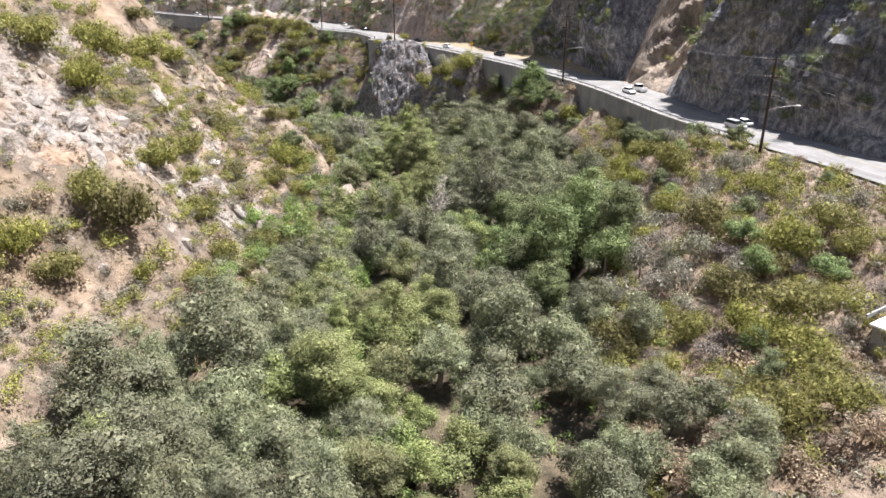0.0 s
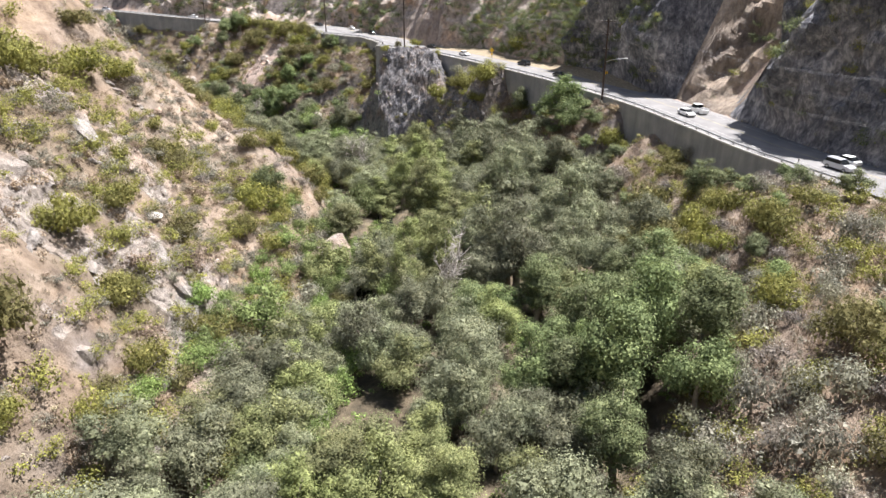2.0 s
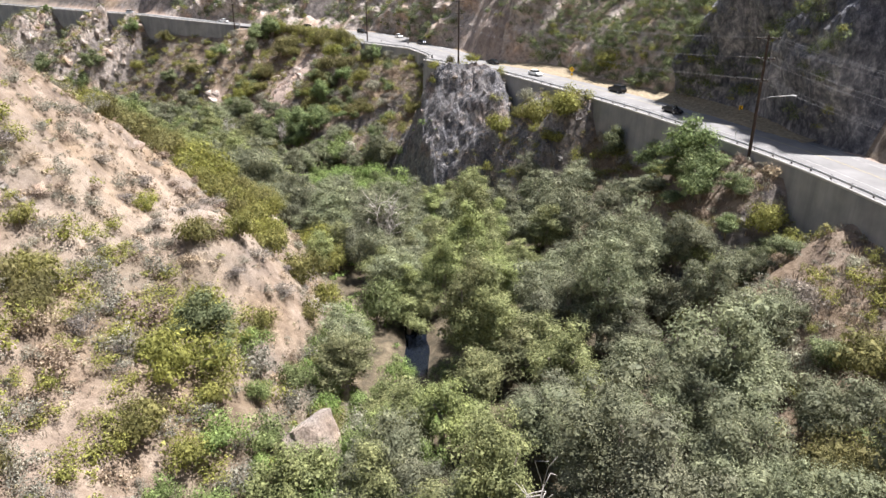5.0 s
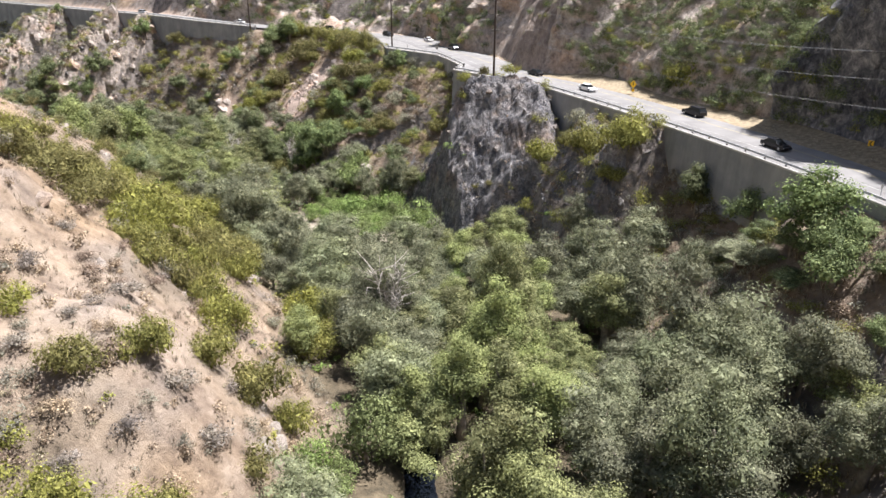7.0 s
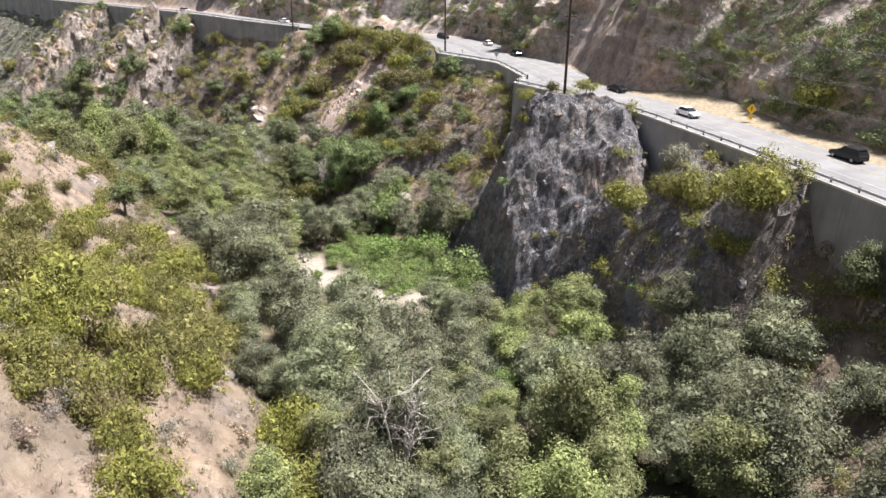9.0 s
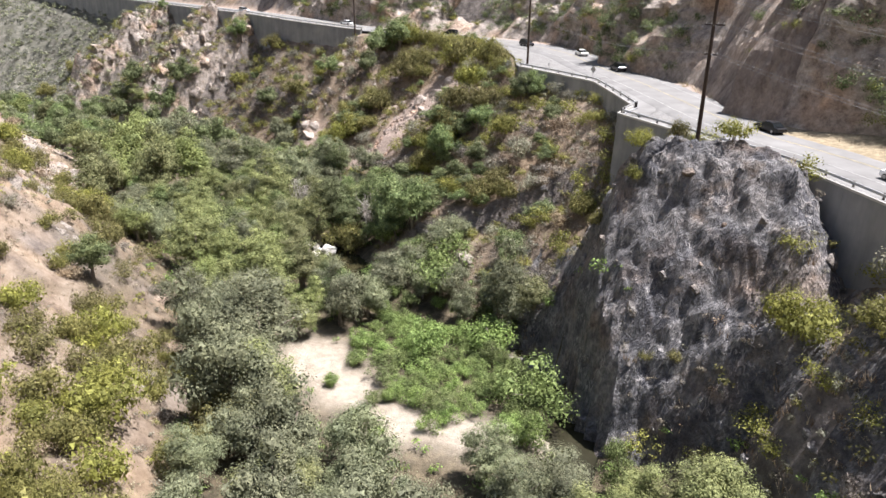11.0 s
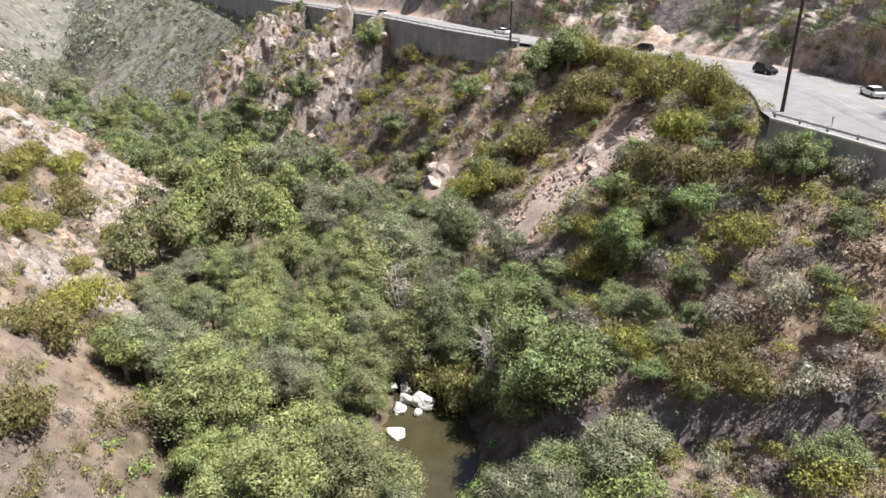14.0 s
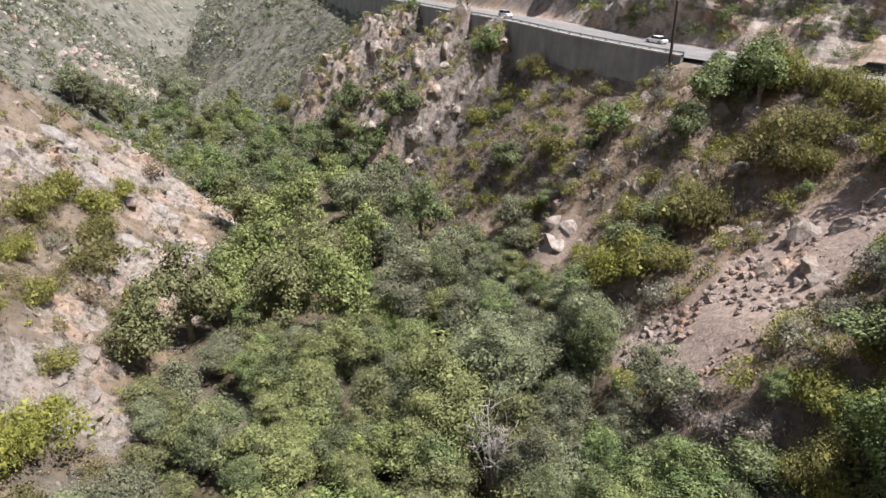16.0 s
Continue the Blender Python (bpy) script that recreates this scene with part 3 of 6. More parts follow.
spots = np.clip(sum(1.3 * np.exp(-((GX - a) ** 2 + (GY - b) ** 2) / (r * r)) for a, b, r in ROCK_SPOTS) + 0.5 * fbm(GX, GY, 5, 151, 3), 0, 1)
spots = np.where((DL > 0) & (spots > 0.25), spots, 0)
rocky = np.maximum(smooth(1.0, 1.6, slope + 0.3 * fbm(GX, GY, 9, 101, 3) - 0.35 * (DL > 0)), spots)
rocky = np.maximum(rocky, smooth(0.2, 0.4, np.exp(-(((GX + 19) / 24) ** 2 + ((GY - 263) / 15) ** 2))) * (DT > -2) * (DE < -1))
rocky = np.maximum(rocky, np.clip(0.45 + 0.6 * fbm(GX, GY, 18, 163, 4), 0, 0.9) * smooth(-300, -360, GX) * (DL > 0))
woods = (1 - smooth(-1, 5, DL)) * (1 - smooth(-1, 5, DT))
litter = 0.55 * np.clip(0.3 + 0.45 * fbm(GX, GY, 9, 155, 3), 0, 0.8) * smooth(0, 5, DT) * (DE < 0.3) * (1 - 0.7 * rocky)
litter = np.maximum(litter, np.clip(0.1 + 0.6 * fbm(GX, GY, 10, 157, 3), 0, 0.6) * smooth(0, 5, DL))
litter = np.maximum(litter, 0.55 * smooth(-220, -300, GX))
litter = litter * (1 - 0.8 * smooth(18, 30, GX) * (1 - smooth(105, 130, GY)))
litter = np.maximum(litter, np.clip(0.55 + 0.5 * fbm(GX, GY, 14, 158, 3), 0, 0.9) * smooth(-230, -300, GX))
woods = np.maximum(woods, litter)
SANDS = [(-64, 251, 6), (-55, 246.5, 4), (-46, 243, 4), (-38, 244, 3.5), (-30, 247, 2.5), (-409, 385, 22), (-21, 149, 3.5), (-132, 290, 3.5), (-7, 62, 2)]
pale = 0.34 * np.exp(-((GX + 44) / 15) ** 4 - ((GY - 160) / 20) ** 4) * (0.6 + 0.8 * fbm(GX, GY, 7, 161, 3))
sandy = np.clip(pale + sum(1.4 * np.exp(-((GX - a) ** 2 + (GY - b) ** 2) / (r * r)) for a, b, r in SANDS), 0, 1)
DS, SS, _ = SLIDE.near(GX, GY)
end = np.minimum(smooth(0, 4, SS), 1 - smooth(SLIDE.s[-1] - 4, SLIDE.s[-1], SS))
scree = (1 - smooth(7.2, 11.0, np.abs(DS) - 2.5 * fbm(GX, GY, 6, 161, 2))) * end
scree = np.maximum(scree, np.exp(-((GX + 125) ** 2 + (GY - 346) ** 2) / 14))
SE = EDGE.near(GX, GY)[1]
over_cut = DE - road_wide(SE)
face = smooth(426, 432, SE) * (1 - smooth(460, 468, SE)) + smooth(302, 306, SE) * (1 - smooth(312, 317, SE))
scree = np.maximum(scree, np.clip(face + 0.3 * fbm(GX, GY, 6, 165, 2), 0, 1) * smooth(0, 1.5, over_cut) * (face > 0.05))
verge = np.interp(SE, [200, 300, 330, 420, 430, 470, 500, 640], [1.0, 1.5, 3.2, 3.4, 1.2, 1.5, 4.0, 3.0]) + 0.8 * grain(SE, DE, 5, 167)
bedding = ((DE > 0.3) & (DE < road_wide(SE) - verge)).astype(float)
scree = np.maximum(scree, ((DE > 0.3) & (DE < road_wide(SE) + 0.8)).astype(float))
cover = np.stack([rocky * (1 - bedding) * (1 - scree), woods * (1 - scree), sandy, scree], -1).reshape(-1)
layer = me.color_attributes.new("cover", "FLOAT_COLOR", "POINT")
layer.data.foreach_set("color", cover.astype(np.float32))
paved = me.attributes.new("paved", "FLOAT", "POINT")
paved.data.foreach_set("value", bedding.reshape(-1).astype(np.float32))
scrubby = me.attributes.new("scrub", "FLOAT", "POINT")
# grows with distance up the canyon: scrub cover with haze in its colour
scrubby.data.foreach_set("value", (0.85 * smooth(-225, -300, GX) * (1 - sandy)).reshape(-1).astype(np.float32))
tagged(new("ground", me), "dry canyon hillsides of tan grass, pale soil and grey rock", "ground", kind="structure")


def height(x, y):
    """The built ground's height, between its grid's points."""
    i = np.clip(np.searchsorted(xs, x) - 1, 0, nx - 2)
    j = np.clip(np.searchsorted(ys, y) - 1, 0, ny - 2)
    u, v = (x - xs[i]) / (xs[i + 1] - xs[i]), (y - ys[j]) / (ys[j + 1] - ys[j])
    return (GZ[j, i] * (1 - u) + GZ[j, i + 1] * u) * (1 - v) + (GZ[j + 1, i] * (1 - u) + GZ[j + 1, i + 1] * u) * v


def spot_height(x, y):
    return float(height(np.array([x]), np.array([y]))[0])


PATCHES = []


def top(x, y):
    """The height of whatever lies uppermost at a place: ground or rock skin."""
    z = float(height(np.array([x]), np.array([y]))[0])
    for x0, y0, step, pz in PATCHES:
        i, j = int((x - x0) / step), int((y - y0) / step)
        if 0 <= j < pz.shape[0] and 0 <= i < pz.shape[1]:
            z = max(z, float(pz[j, i]))
    return z


def rock_patch(name, label, box, step, relief, mask, material, lift=0.0):
    """A finer skin of rock laid over the ground: its relief stands proud where mask is high and dips under the ground elsewhere."""
    px, py = np.meshgrid(np.arange(box[0], box[1], step), np.arange(box[2], box[3], step))
    edge = np.minimum(np.minimum(px - box[0], box[1] - px), np.minimum(py - box[2], box[3] - py))
    m = mask(px, py) * smooth(0.5, 4, edge)
    pz = height(px, py) + np.maximum(relief(px, py) + lift, 0.15) * m - 1.6 * (1 - smooth(0.1, 0.5, m))
    PATCHES.append((box[0], box[2], step, pz))
    k, l = px.shape
    ids = np.arange(k * l).reshape(k, l)
    f = np.stack([ids[:-1, :-1], ids[:-1, 1:], ids[1:, 1:], ids[1:, :-1]], -1).reshape(-1, 4)
    me = mesh_of(name, np.stack([px, py, pz], -1).reshape(-1, 3).tolist(), f.tolist(), material)
    return tagged(new(name, me), label, "rock face", kind="structure")


def ribbon(line, s0, s1, offsets, lifts, step=2.0):
    """Verts and faces of a strip beside a line, at sideways offsets and lifts over its height."""
    n = max(2, int((s1 - s0) / step))
    verts, faces, k = [], [], len(offsets)
    for s in np.linspace(s0, s1, n + 1):
        p, (_, r) = line.at(s), line.way(s)
        for o, z in zip(offsets, lifts):
            verts.append((p[0] + r[0] * o, p[1] + r[1] * o, p[2] + z))
    for i in range(n):
        for j in range(k - 1):
            a = i * k + j
            faces.append((a, a + 1, a + k + 1, a + k))
    return verts, faces


def strip(s0, s1, offsets, lifts, step=2.0):
    """Verts and faces of a strip along the carriageway."""
    n, k = max(1, int(round((s1 - s0) / step))), len(offsets)
    verts, faces = [], []
    for q in np.linspace(s0, s1, n + 1):
        p, (_, r), z = ROAD.at(q), ROAD.way(q), float(np.interp(q, road_s, road_z))
        verts += [(p[0] + r[0] * o, p[1] + r[1] * o, z + h) for o, h in zip(offsets, lifts)]
    for i in range(n):
        for j in range(k - 1):
            a = i * k + j
            faces.append((a, a + 1, a + k + 1, a + k))
    return verts, faces


v, f = ribbon(EDGE, 20, EDGE.s[-1] - 20, [0.42, 1.8, 3.6], [-0.05, -0.06, -0.1], 1.5)
tagged(new("shoulder", mesh_of("shoulder", v, f, M_ASPHALT, True)), "pale asphalt shoulder behind the guardrail", "road shoulder", kind="structure")
R_END = road_s[-1]
v, f = strip(22, R_END, [-6.4, -5.9, -3, 0, 3, 6.0, 6.6], [-0.25, 0.0, 0.06, 0.1, 0.06, 0.0, -0.25])
tagged(new("road", mesh_of("road", v, f, M_ASPHALT, True)), "pale sun-bleached two-lane asphalt canyon road", "road", kind="structure")
for name, off, label in (("edge_line", -4.1, "worn white edge line on the road"), ("edge_line", 4.1, "worn white edge line on the road"), ("centre_line", -0.12, "faded double yellow centre line"), ("centre_line", 0.12, "faded double yellow centre line")):
    lift = 0.1 - abs(off) * 0.0133 + 0.012
    v, f = strip(24, R_END - 2, [off - 0.06, off + 0.06], [lift, lift])
    tagged(new(name, mesh_of(name, v, f, M_WHITE_LINE if name == "edge_line" else M_YELLOW_LINE, True)), label, "road marking", kind="structure")


# rock faces that the camera passes near
def below_road(x, y):
    return smooth(0.8, 2.2, -sample(DE, x, y)) * smooth(-5, -2.5, sample(DT, x, y))


def jagged(x, y):
    return 0.7 + 1.1 * facet(x, y, 8.5, 301, 2) + 0.75 * facet(x, y, 3.4, 305, 2) + 0.5 * facet(x, y, 1.4, 309, 2)


def ledges(x, y):
    c = 0.65 * y - 0.75 * x + 1.6 * fbm(x, y, 9, 321, 3)
    saw = 1 - np.mod(c / 4.6, 1.0)
    fine = 1 - np.mod(c / 1.6 + 0.3, 1.0)
    return 1.2 * saw * np.clip(0.4 + 1.2 * grain(x, y, 5.5, 331), 0, 1) + 0.3 * fine * np.clip(grain(x, y, 3, 333) + 0.4, 0, 1) + 0.8 * facet(x, y, 2.8, 341, 3) - 0.3


def sample(grid, x, y):
    i = np.clip(np.searchsorted(xs, x) - 1, 0, nx - 2)
    j = np.clip(np.searchsorted(ys, y) - 1, 0, ny - 2)
    return grid[j, i]


def fin_mask(x, y):
    return below_road(x, y) * np.clip(1.25 - 0.3 * wall_drop(sample(SE, x, y)) + 0.5 * fbm(x, y, 8, 351, 2), 0, 1)


rock_patch("promontory_rock", "steep fractured grey rock promontory under the utility pole", (-46, 6, 244, 284), 0.25, lambda x, y: jagged(x, y) + 0.9 * facet(x, y, 3.4, 315, 2) + 0.3 * facet(x, y, 0.8, 313, 2),
           lambda x, y: below_road(x, y) * smooth(1.5, 4.5, -sample(DE, x, y)) * np.clip(1.9 * np.exp(-(((x + 19) / 24) ** 2 + ((y - 263) / 16) ** 2)) - 0.1 + 0.3 * fbm(x, y, 6, 361, 2), 0, 1), M_CLIFF, 1.0)
rock_patch("wall_rock", "jagged rock spur rising to the retaining wall", (-8, 34, 203, 262), 0.45, jagged, fin_mask, M_CLIFF, 0.6)
rock_patch("far_spur_rock", "jagged pale rock spurs below the far retaining wall", (-288, -128, 352, 436), 0.8, lambda x, y: 1.0 + 2.6 * facet(x, y, 14, 317, 2) + 2.4 * facet(x, y, 6.2, 318, 2) + 1.4 * facet(x, y, 2.7, 319, 2), fin_mask, M_SPUR, 0.5)
hill_spots = lambda x, y: np.clip(1.3 * sample(spots, x, y) - 0.12, 0, 1) * (sample(DL, x, y) > 0)
rock_patch("hillside_ledges", "pale tilted sandstone ledges breaking out of the grassy slope", (-82, -26, 82, 134), 0.4, ledges, hill_spots, M_PALE_ROCK)
rock_patch("spur_ledges", "pale tilted sandstone ledges on the dry spur", (-222, -128, 264, 332), 0.6, ledges, hill_spots, M_PALE_ROCK)

# bare rock of the road cut, along the road and up the slope
def cut_face(name, label, s0, s1, material, rough, reach=26.0):
    st = np.arange(s0, s1, 0.9)
    up = np.concatenate([[-0.6], np.arange(0, 14, 0.45), np.arange(14, reach, 0.9)])
    p = np.array([EDGE.at(q) for q in st])
    r = np.array([EDGE.way(q)[1] for q in st])
    k = np.ones(25) / 25
    r = np.stack([np.convolve(np.pad(r[:, c], 12, mode="edge"), k, mode="valid") for c in (0, 1)], 1)
    r /= np.linalg.norm(r, axis=1)[:, None]
    wide = road_wide(st) + 1.5 * grain(st, 0 * st, 14, 5)
    steep = np.interp(st, *CUT_STEEP)
    S, U = np.meshgrid(st, up)
    Z = p[None, :, 2] + np.where(U > 0, steep[None] * np.minimum(U, 14) + 1.25 * np.maximum(U - 14, 0), U * 1.5)
    L = Z
    out = rough * (3.6 * facet(S + 0.3 * L, L * 0.45, 23, 401, 2) + 2.8 * facet(S + 0.5 * L, L * 0.45, 8, 405, 2) + 0.95 * facet(S, L * 0.8, 2.6, 409, 2) + 0.25 * facet(S, L, 0.95, 413, 1)) + 0.7
    out = out + max(rough - 0.6, 0) * (1 - smooth(358, 370, S)) * (6.0 * np.maximum(ridged(S + 0.3 * L, 0.12 * L, 17, 421, 2), 0) + 2.2 * ridged(S + 0.22 * L, 0.2 * L, 6.5, 423, 2))
    out = out * smooth(-0.5, 5, U) * smooth(0, 5, np.minimum(S - s0, s1 - S)) - 0.8 * (1 - smooth(0, 4, np.minimum(S - s0, s1 - S)))
    off = (wide + 2.4 * smooth(328, 340, st) * (1 - smooth(412, 424, st)))[None] + U - out
    X, Y = p[None, :, 0] + r[None, :, 0] * off, p[None, :, 1] + r[None, :, 1] * off
    a, b = X.shape
    ids = np.arange(a * b).reshape(a, b)
    f = np.stack([ids[:-1, :-1], ids[1:, :-1], ids[1:, 1:], ids[:-1, 1:]], -1).reshape(-1, 4)
    Z = Z + 0.25 * out
    CUT.append(np.stack([X, Y, Z, S, U], -1)[:, 6:-6].reshape(-1, 5))
    me = mesh_of(name, np.stack([X, Y, Z], -1).reshape(-1, 3).tolist(), f.tolist(), material)
    return tagged(new(name, me), label, "rock face", kind="structure")


CUT = []
cut_face("cut_rock", "dark fractured rock cliff above the road", 200, 302, M_CUT, 1.15)
cut_face("gully_face", "pale tan gully of loose rock in the road cut", 299, 319, M_GULLY, 1.0)
cut_face("cut_rock", "dark fractured rock cliff above the road", 318, 368, M_CUT, 1.1)
cut_face("brushy_bank", "brown earth bank under dense brush above the road", 362, 428, M_BANK, 0.7)
cut_face("tan_face", "smooth pinkish tan cut face above the road", 422, 466, M_TAN, 0.34, 34)
cut_face("cut_rock", "grey-brown rocky bank above the road", 462, 640, M_BANK, 1.35)

# the golden strip between the road and the brushy bank, rising to the bank's foot
side = float(road_wide(375))
v, f = ribbon(EDGE, 326, 426, [side - 3.9, side - 3.0, side - 1.2, side + 0.8, side + 3.4], [-0.3, 0.1, 0.24, 0.45, 1.3], 1.6)
g = np.random.default_rng(77)
v = [(a + float(g.normal(0, 0.12)), b + float(g.normal(0, 0.12)), c + float(g.normal(0, 0.05))) for a, b, c in v]
tagged(new("verge", mesh_of("verge", v, f, M_VERGE, True)), "golden dry grass verge at the foot of the brushy bank", "verge", kind="structure")

# water
v, f = ribbon(CREEK, 90, CREEK.s[-1] - 5, [-12, 0, 12], [-0.25, -0.25, -0.25], 3)
tagged(new("water", mesh_of("water", v, f, M_WATER, True)), "dark creek water with murky olive pools between the trees", "water", kind="structure")


# retaining walls under the road's edge, panel by panel
def wall_panel(s0, s1):
    n = max(2, int((s1 - s0) / 1.2))
    verts, faces = [], []
    for q in np.linspace(s0, s1, n + 1):
        p, (_, r) = EDGE.at(q), EDGE.way(q)
        d = float(wall_drop(np.array([q]))[0]) + 2.2
        for o, z in ((0.5, 0.1), (-0.35, 0.1), (-0.35 - 0.03 * d, -d), (0.5, -d)):
            verts.append((p[0] + r[0] * o, p[1] + r[1] * o, p[2] + z))
    for i in range(n):
        for j in range(4):
            a, b = i * 4 + j, i * 4 + (j + 1) % 4
            faces.append((a, b, b + 4, a + 4))
    faces += [(3, 2, 1, 0), tuple(n * 4 + j for j in range(4))]
    return mesh_of("wall_panel", verts, faces, M_CONCRETE)


def curb(s0, s1):
    v, f = ribbon(EDGE, s0, s1, [-0.42, -0.42, -0.38, 0.02, 0.06, 0.06], [0.06, 0.3, 0.34, 0.34, 0.3, 0.0], 1.0)
    return mesh_of("curb", v, f, M_CURB)


def guardrail(s0, s1):
    """Short dark posts that carry a weathered steel beam along the wall's top."""
    rail = tagged(new("guardrail"), "weathered steel guardrail on short dark posts along the wall top", "guardrail", "roadside guardrails")
    n = int((s1 - s0) / 3.8)
    for k in range(n + 1):
        q = s0 + (s1 - s0) * k / n
        p, (d, r) = EDGE.at(q), EDGE.way(q)
        part("post", POST_MESH, rail, m=pose(p[0] + r[0] * 0.22, p[1] + r[1] * 0.22, p[2], 0, 0, math.degrees(math.atan2(d[1], d[0]))))
    o = [0.02, -0.03, 0.03, -0.03, 0.02]
    v, f = ribbon(EDGE, s0 - 0.4, s1 + 0.4, [0.0 + a for a in o] + [0.06 + a for a in o[::-1]], [0.62, 0.7, 0.78, 0.86, 0.94, 0.94, 0.86, 0.78, 0.7, 0.62], 1.0)
    part("beam", mesh_of("beam", v, f, M_STEEL), rail, "dull galvanised beam")
    return rail


def box_mesh(name, size, material, bevel=0.0, base=False):
    bm = bmesh.new()
    bmesh.ops.create_cube(bm, size=1.0)
    for q in bm.verts:
        q.co = Vector((q.co.x * size[0], q.co.y * size[1], (q.co.z + (0.5 if base else 0)) * size[2]))
    if bevel:
        bmesh.ops.bevel(bm, geom=bm.edges[:], offset=bevel, segments=1, affect="EDGES")
    me = bpy.data.meshes.new(name)
    bm.to_mesh(me)
    bm.free()
    me.materials.append(material)
    return me


POST_MESH = box_mesh("post", (0.16, 0.2, 0.98), M_POSTS, 0.02, True)
WALLS = [((53, 137), (-30.6, 287.4)), ((-29.2, 293.4), (-57.8, 326.4)), ((-124, 375.6), (-400, 468))]
CORNER = (EDGE.station(-30.6, 287.4), EDGE.station(-29.2, 293.4))
for a, b in WALLS:
    s0, s1 = EDGE.station(*a), EDGE.station(*b)
    wall = tagged(new("retaining_wall"), "tall grey stained concrete retaining wall carrying the road", "retaining wall", kind="structure")
    n = max(1, round((s1 - s0) / 7.6))
    for k in range(n):
        q0, q1 = s0 + (s1 - s0) * k / n, s0 + (s1 - s0) * (k + 1) / n
        part("wall_panel", wall_panel(q0 + 0.012, q1 - 0.012), wall)
    part("curb", curb(s0, s1), wall, "pale concrete curb")
wall = tagged(new("retaining_wall"), "grey concrete return of the retaining wall", "retaining wall", kind="structure")
part("wall_panel", wall_panel(CORNER[0] + 0.02, CORNER[1] - 0.02), wall)
part("curb", curb(CORNER[0], CORNER[1]), wall, "pale concrete curb")
for a, b in (((56.4, 127.6), (-30.6, 287.4)), ((-30.4, 288.4), (-29.3, 292.8)), ((-29.2, 293.4), (-57.8, 326.4)), ((-124, 375.6), (-400, 468))):
    guardrail(EDGE.station(*a), EDGE.station(*b))


# ---------------------------------------------------------------- plants
def unit(a):
    return a / np.maximum(np.linalg.norm(a, axis=-1), 1e-9)[..., None]


def leaf_cloud(seed, wide, high, clumps, leaves, size, floor=0.12, slim=0.6, lump=1.0, body=14):
    """Leaves, three-cornered (n, 3, 3), on the skins of many clumps that heap up into one uneven crown, and the clumps' centres."""
    g = np.random.default_rng(seed)
    lobes = int(g.integers(4, 7))
    turn = g.uniform(0, 2 * math.pi) + 2 * math.pi * np.arange(lobes) / lobes + g.normal(0, 0.35, lobes)
    out_by = g.uniform(0.12, 0.3, lobes) * wide
    tops = high * g.uniform(0.62, 0.92, lobes)
    tops[0], out_by[0] = high, 0.06 * wide
    which = g.integers(0, lobes, clumps)
    d = unit(g.normal(size=(clumps, 3)))
    d[:, 2] = d[:, 2] * 0.9 + 0.15
    tall = tops[which] - floor * high
    reach = g.uniform(0.45, 1.0, clumps)
    centre = np.stack([out_by[which] * np.cos(turn[which]) + d[:, 0] * reach * 0.2 * wide, out_by[which] * np.sin(turn[which]) + d[:, 1] * reach * 0.2 * wide,
                       floor * high + tall * (0.5 + 0.42 * d[:, 2] * reach)], 1)
    cr = g.uniform(0.095, 0.18, clumps) * wide * lump
    centre[:, 2] = np.clip(centre[:, 2], floor * high + 0.5 * cr, high - 0.7 * cr)
    out = []
    for c, r in zip(centre, cr):
        # a closed body of broad leaf sprays under the fine leaves
        n = body
        z = 1 - 1.5 * (np.arange(n) + 0.5) / n
        a = 2.4 * np.arange(n) + g.uniform(0, 6.28)
        e = np.stack([np.sqrt(np.maximum(1 - z * z, 0)) * np.cos(a), np.sqrt(np.maximum(1 - z * z, 0)) * np.sin(a), z], 1)
        e = unit(e + 0.15 * g.normal(size=(n, 3)))
        p = c + e * (r * g.uniform(0.4, 0.62, n))[:, None] * np.array([1, 1, 0.85])
        nrm = unit(e + 0.28 * g.normal(size=(n, 3)))
        a = unit(np.cross(nrm, g.normal(size=(n, 3))))
        b = np.cross(nrm, a)
        q = (r * g.uniform(0.8, 1.2, n) * min(0.85 / math.sqrt(max(body, 1)), 0.17))[:, None]
        out.append(np.stack([p - a * q * 0.8 - b * q * 0.85, p + a * q * 1.1, p - a * q * 0.8 + b * q * 0.85], 1))
        n = int(leaves * (r / (0.13 * lump * wide)) ** 2)
        e = unit(g.normal(size=(n, 3)))
        e[:, 2] = np.where(e[:, 2] < -0.35, -e[:, 2], e[:, 2])
        p = c + e * (r * g.uniform(0.5, 1.2, n) ** 0.8)[:, None] * np.array([1, 1, 0.85])
        nrm = unit(e + g.normal(size=(n, 3)) * 0.27 + np.array([0, 0, 0.2]))
        a = unit(np.cross(nrm, g.normal(size=(n, 3))))
        b = np.cross(nrm, a)
        q = (size * g.uniform(0.55, 1.45, n))[:, None]
        out.append(np.stack([p - a * q * 0.8 - b * q * slim, p + a * q * 1.1 + nrm * q * 0.2, p - a * q * 0.8 + b * q * slim], 1))
    # broad inner leaves close the crown's heart
    n = clumps // 2
    e = unit(g.normal(size=(n, 3)))
    p = centre[g.integers(0, clumps, n)] * np.array([0.8, 0.8, 0.85]) + e * 0.05 * wide
    a = unit(np.cross(e, g.normal(size=(n, 3))))
    b = np.cross(e, a)
    q = 0.035 * wide
    out.append(np.stack([p - a * q - b * q, p + a * q * 1.4, p - a * q + b * q], 1))
    v = np.concatenate(out)
    v[:, :, 2] = np.maximum(v[:, :, 2], 0.03 * high)
    return v, centre


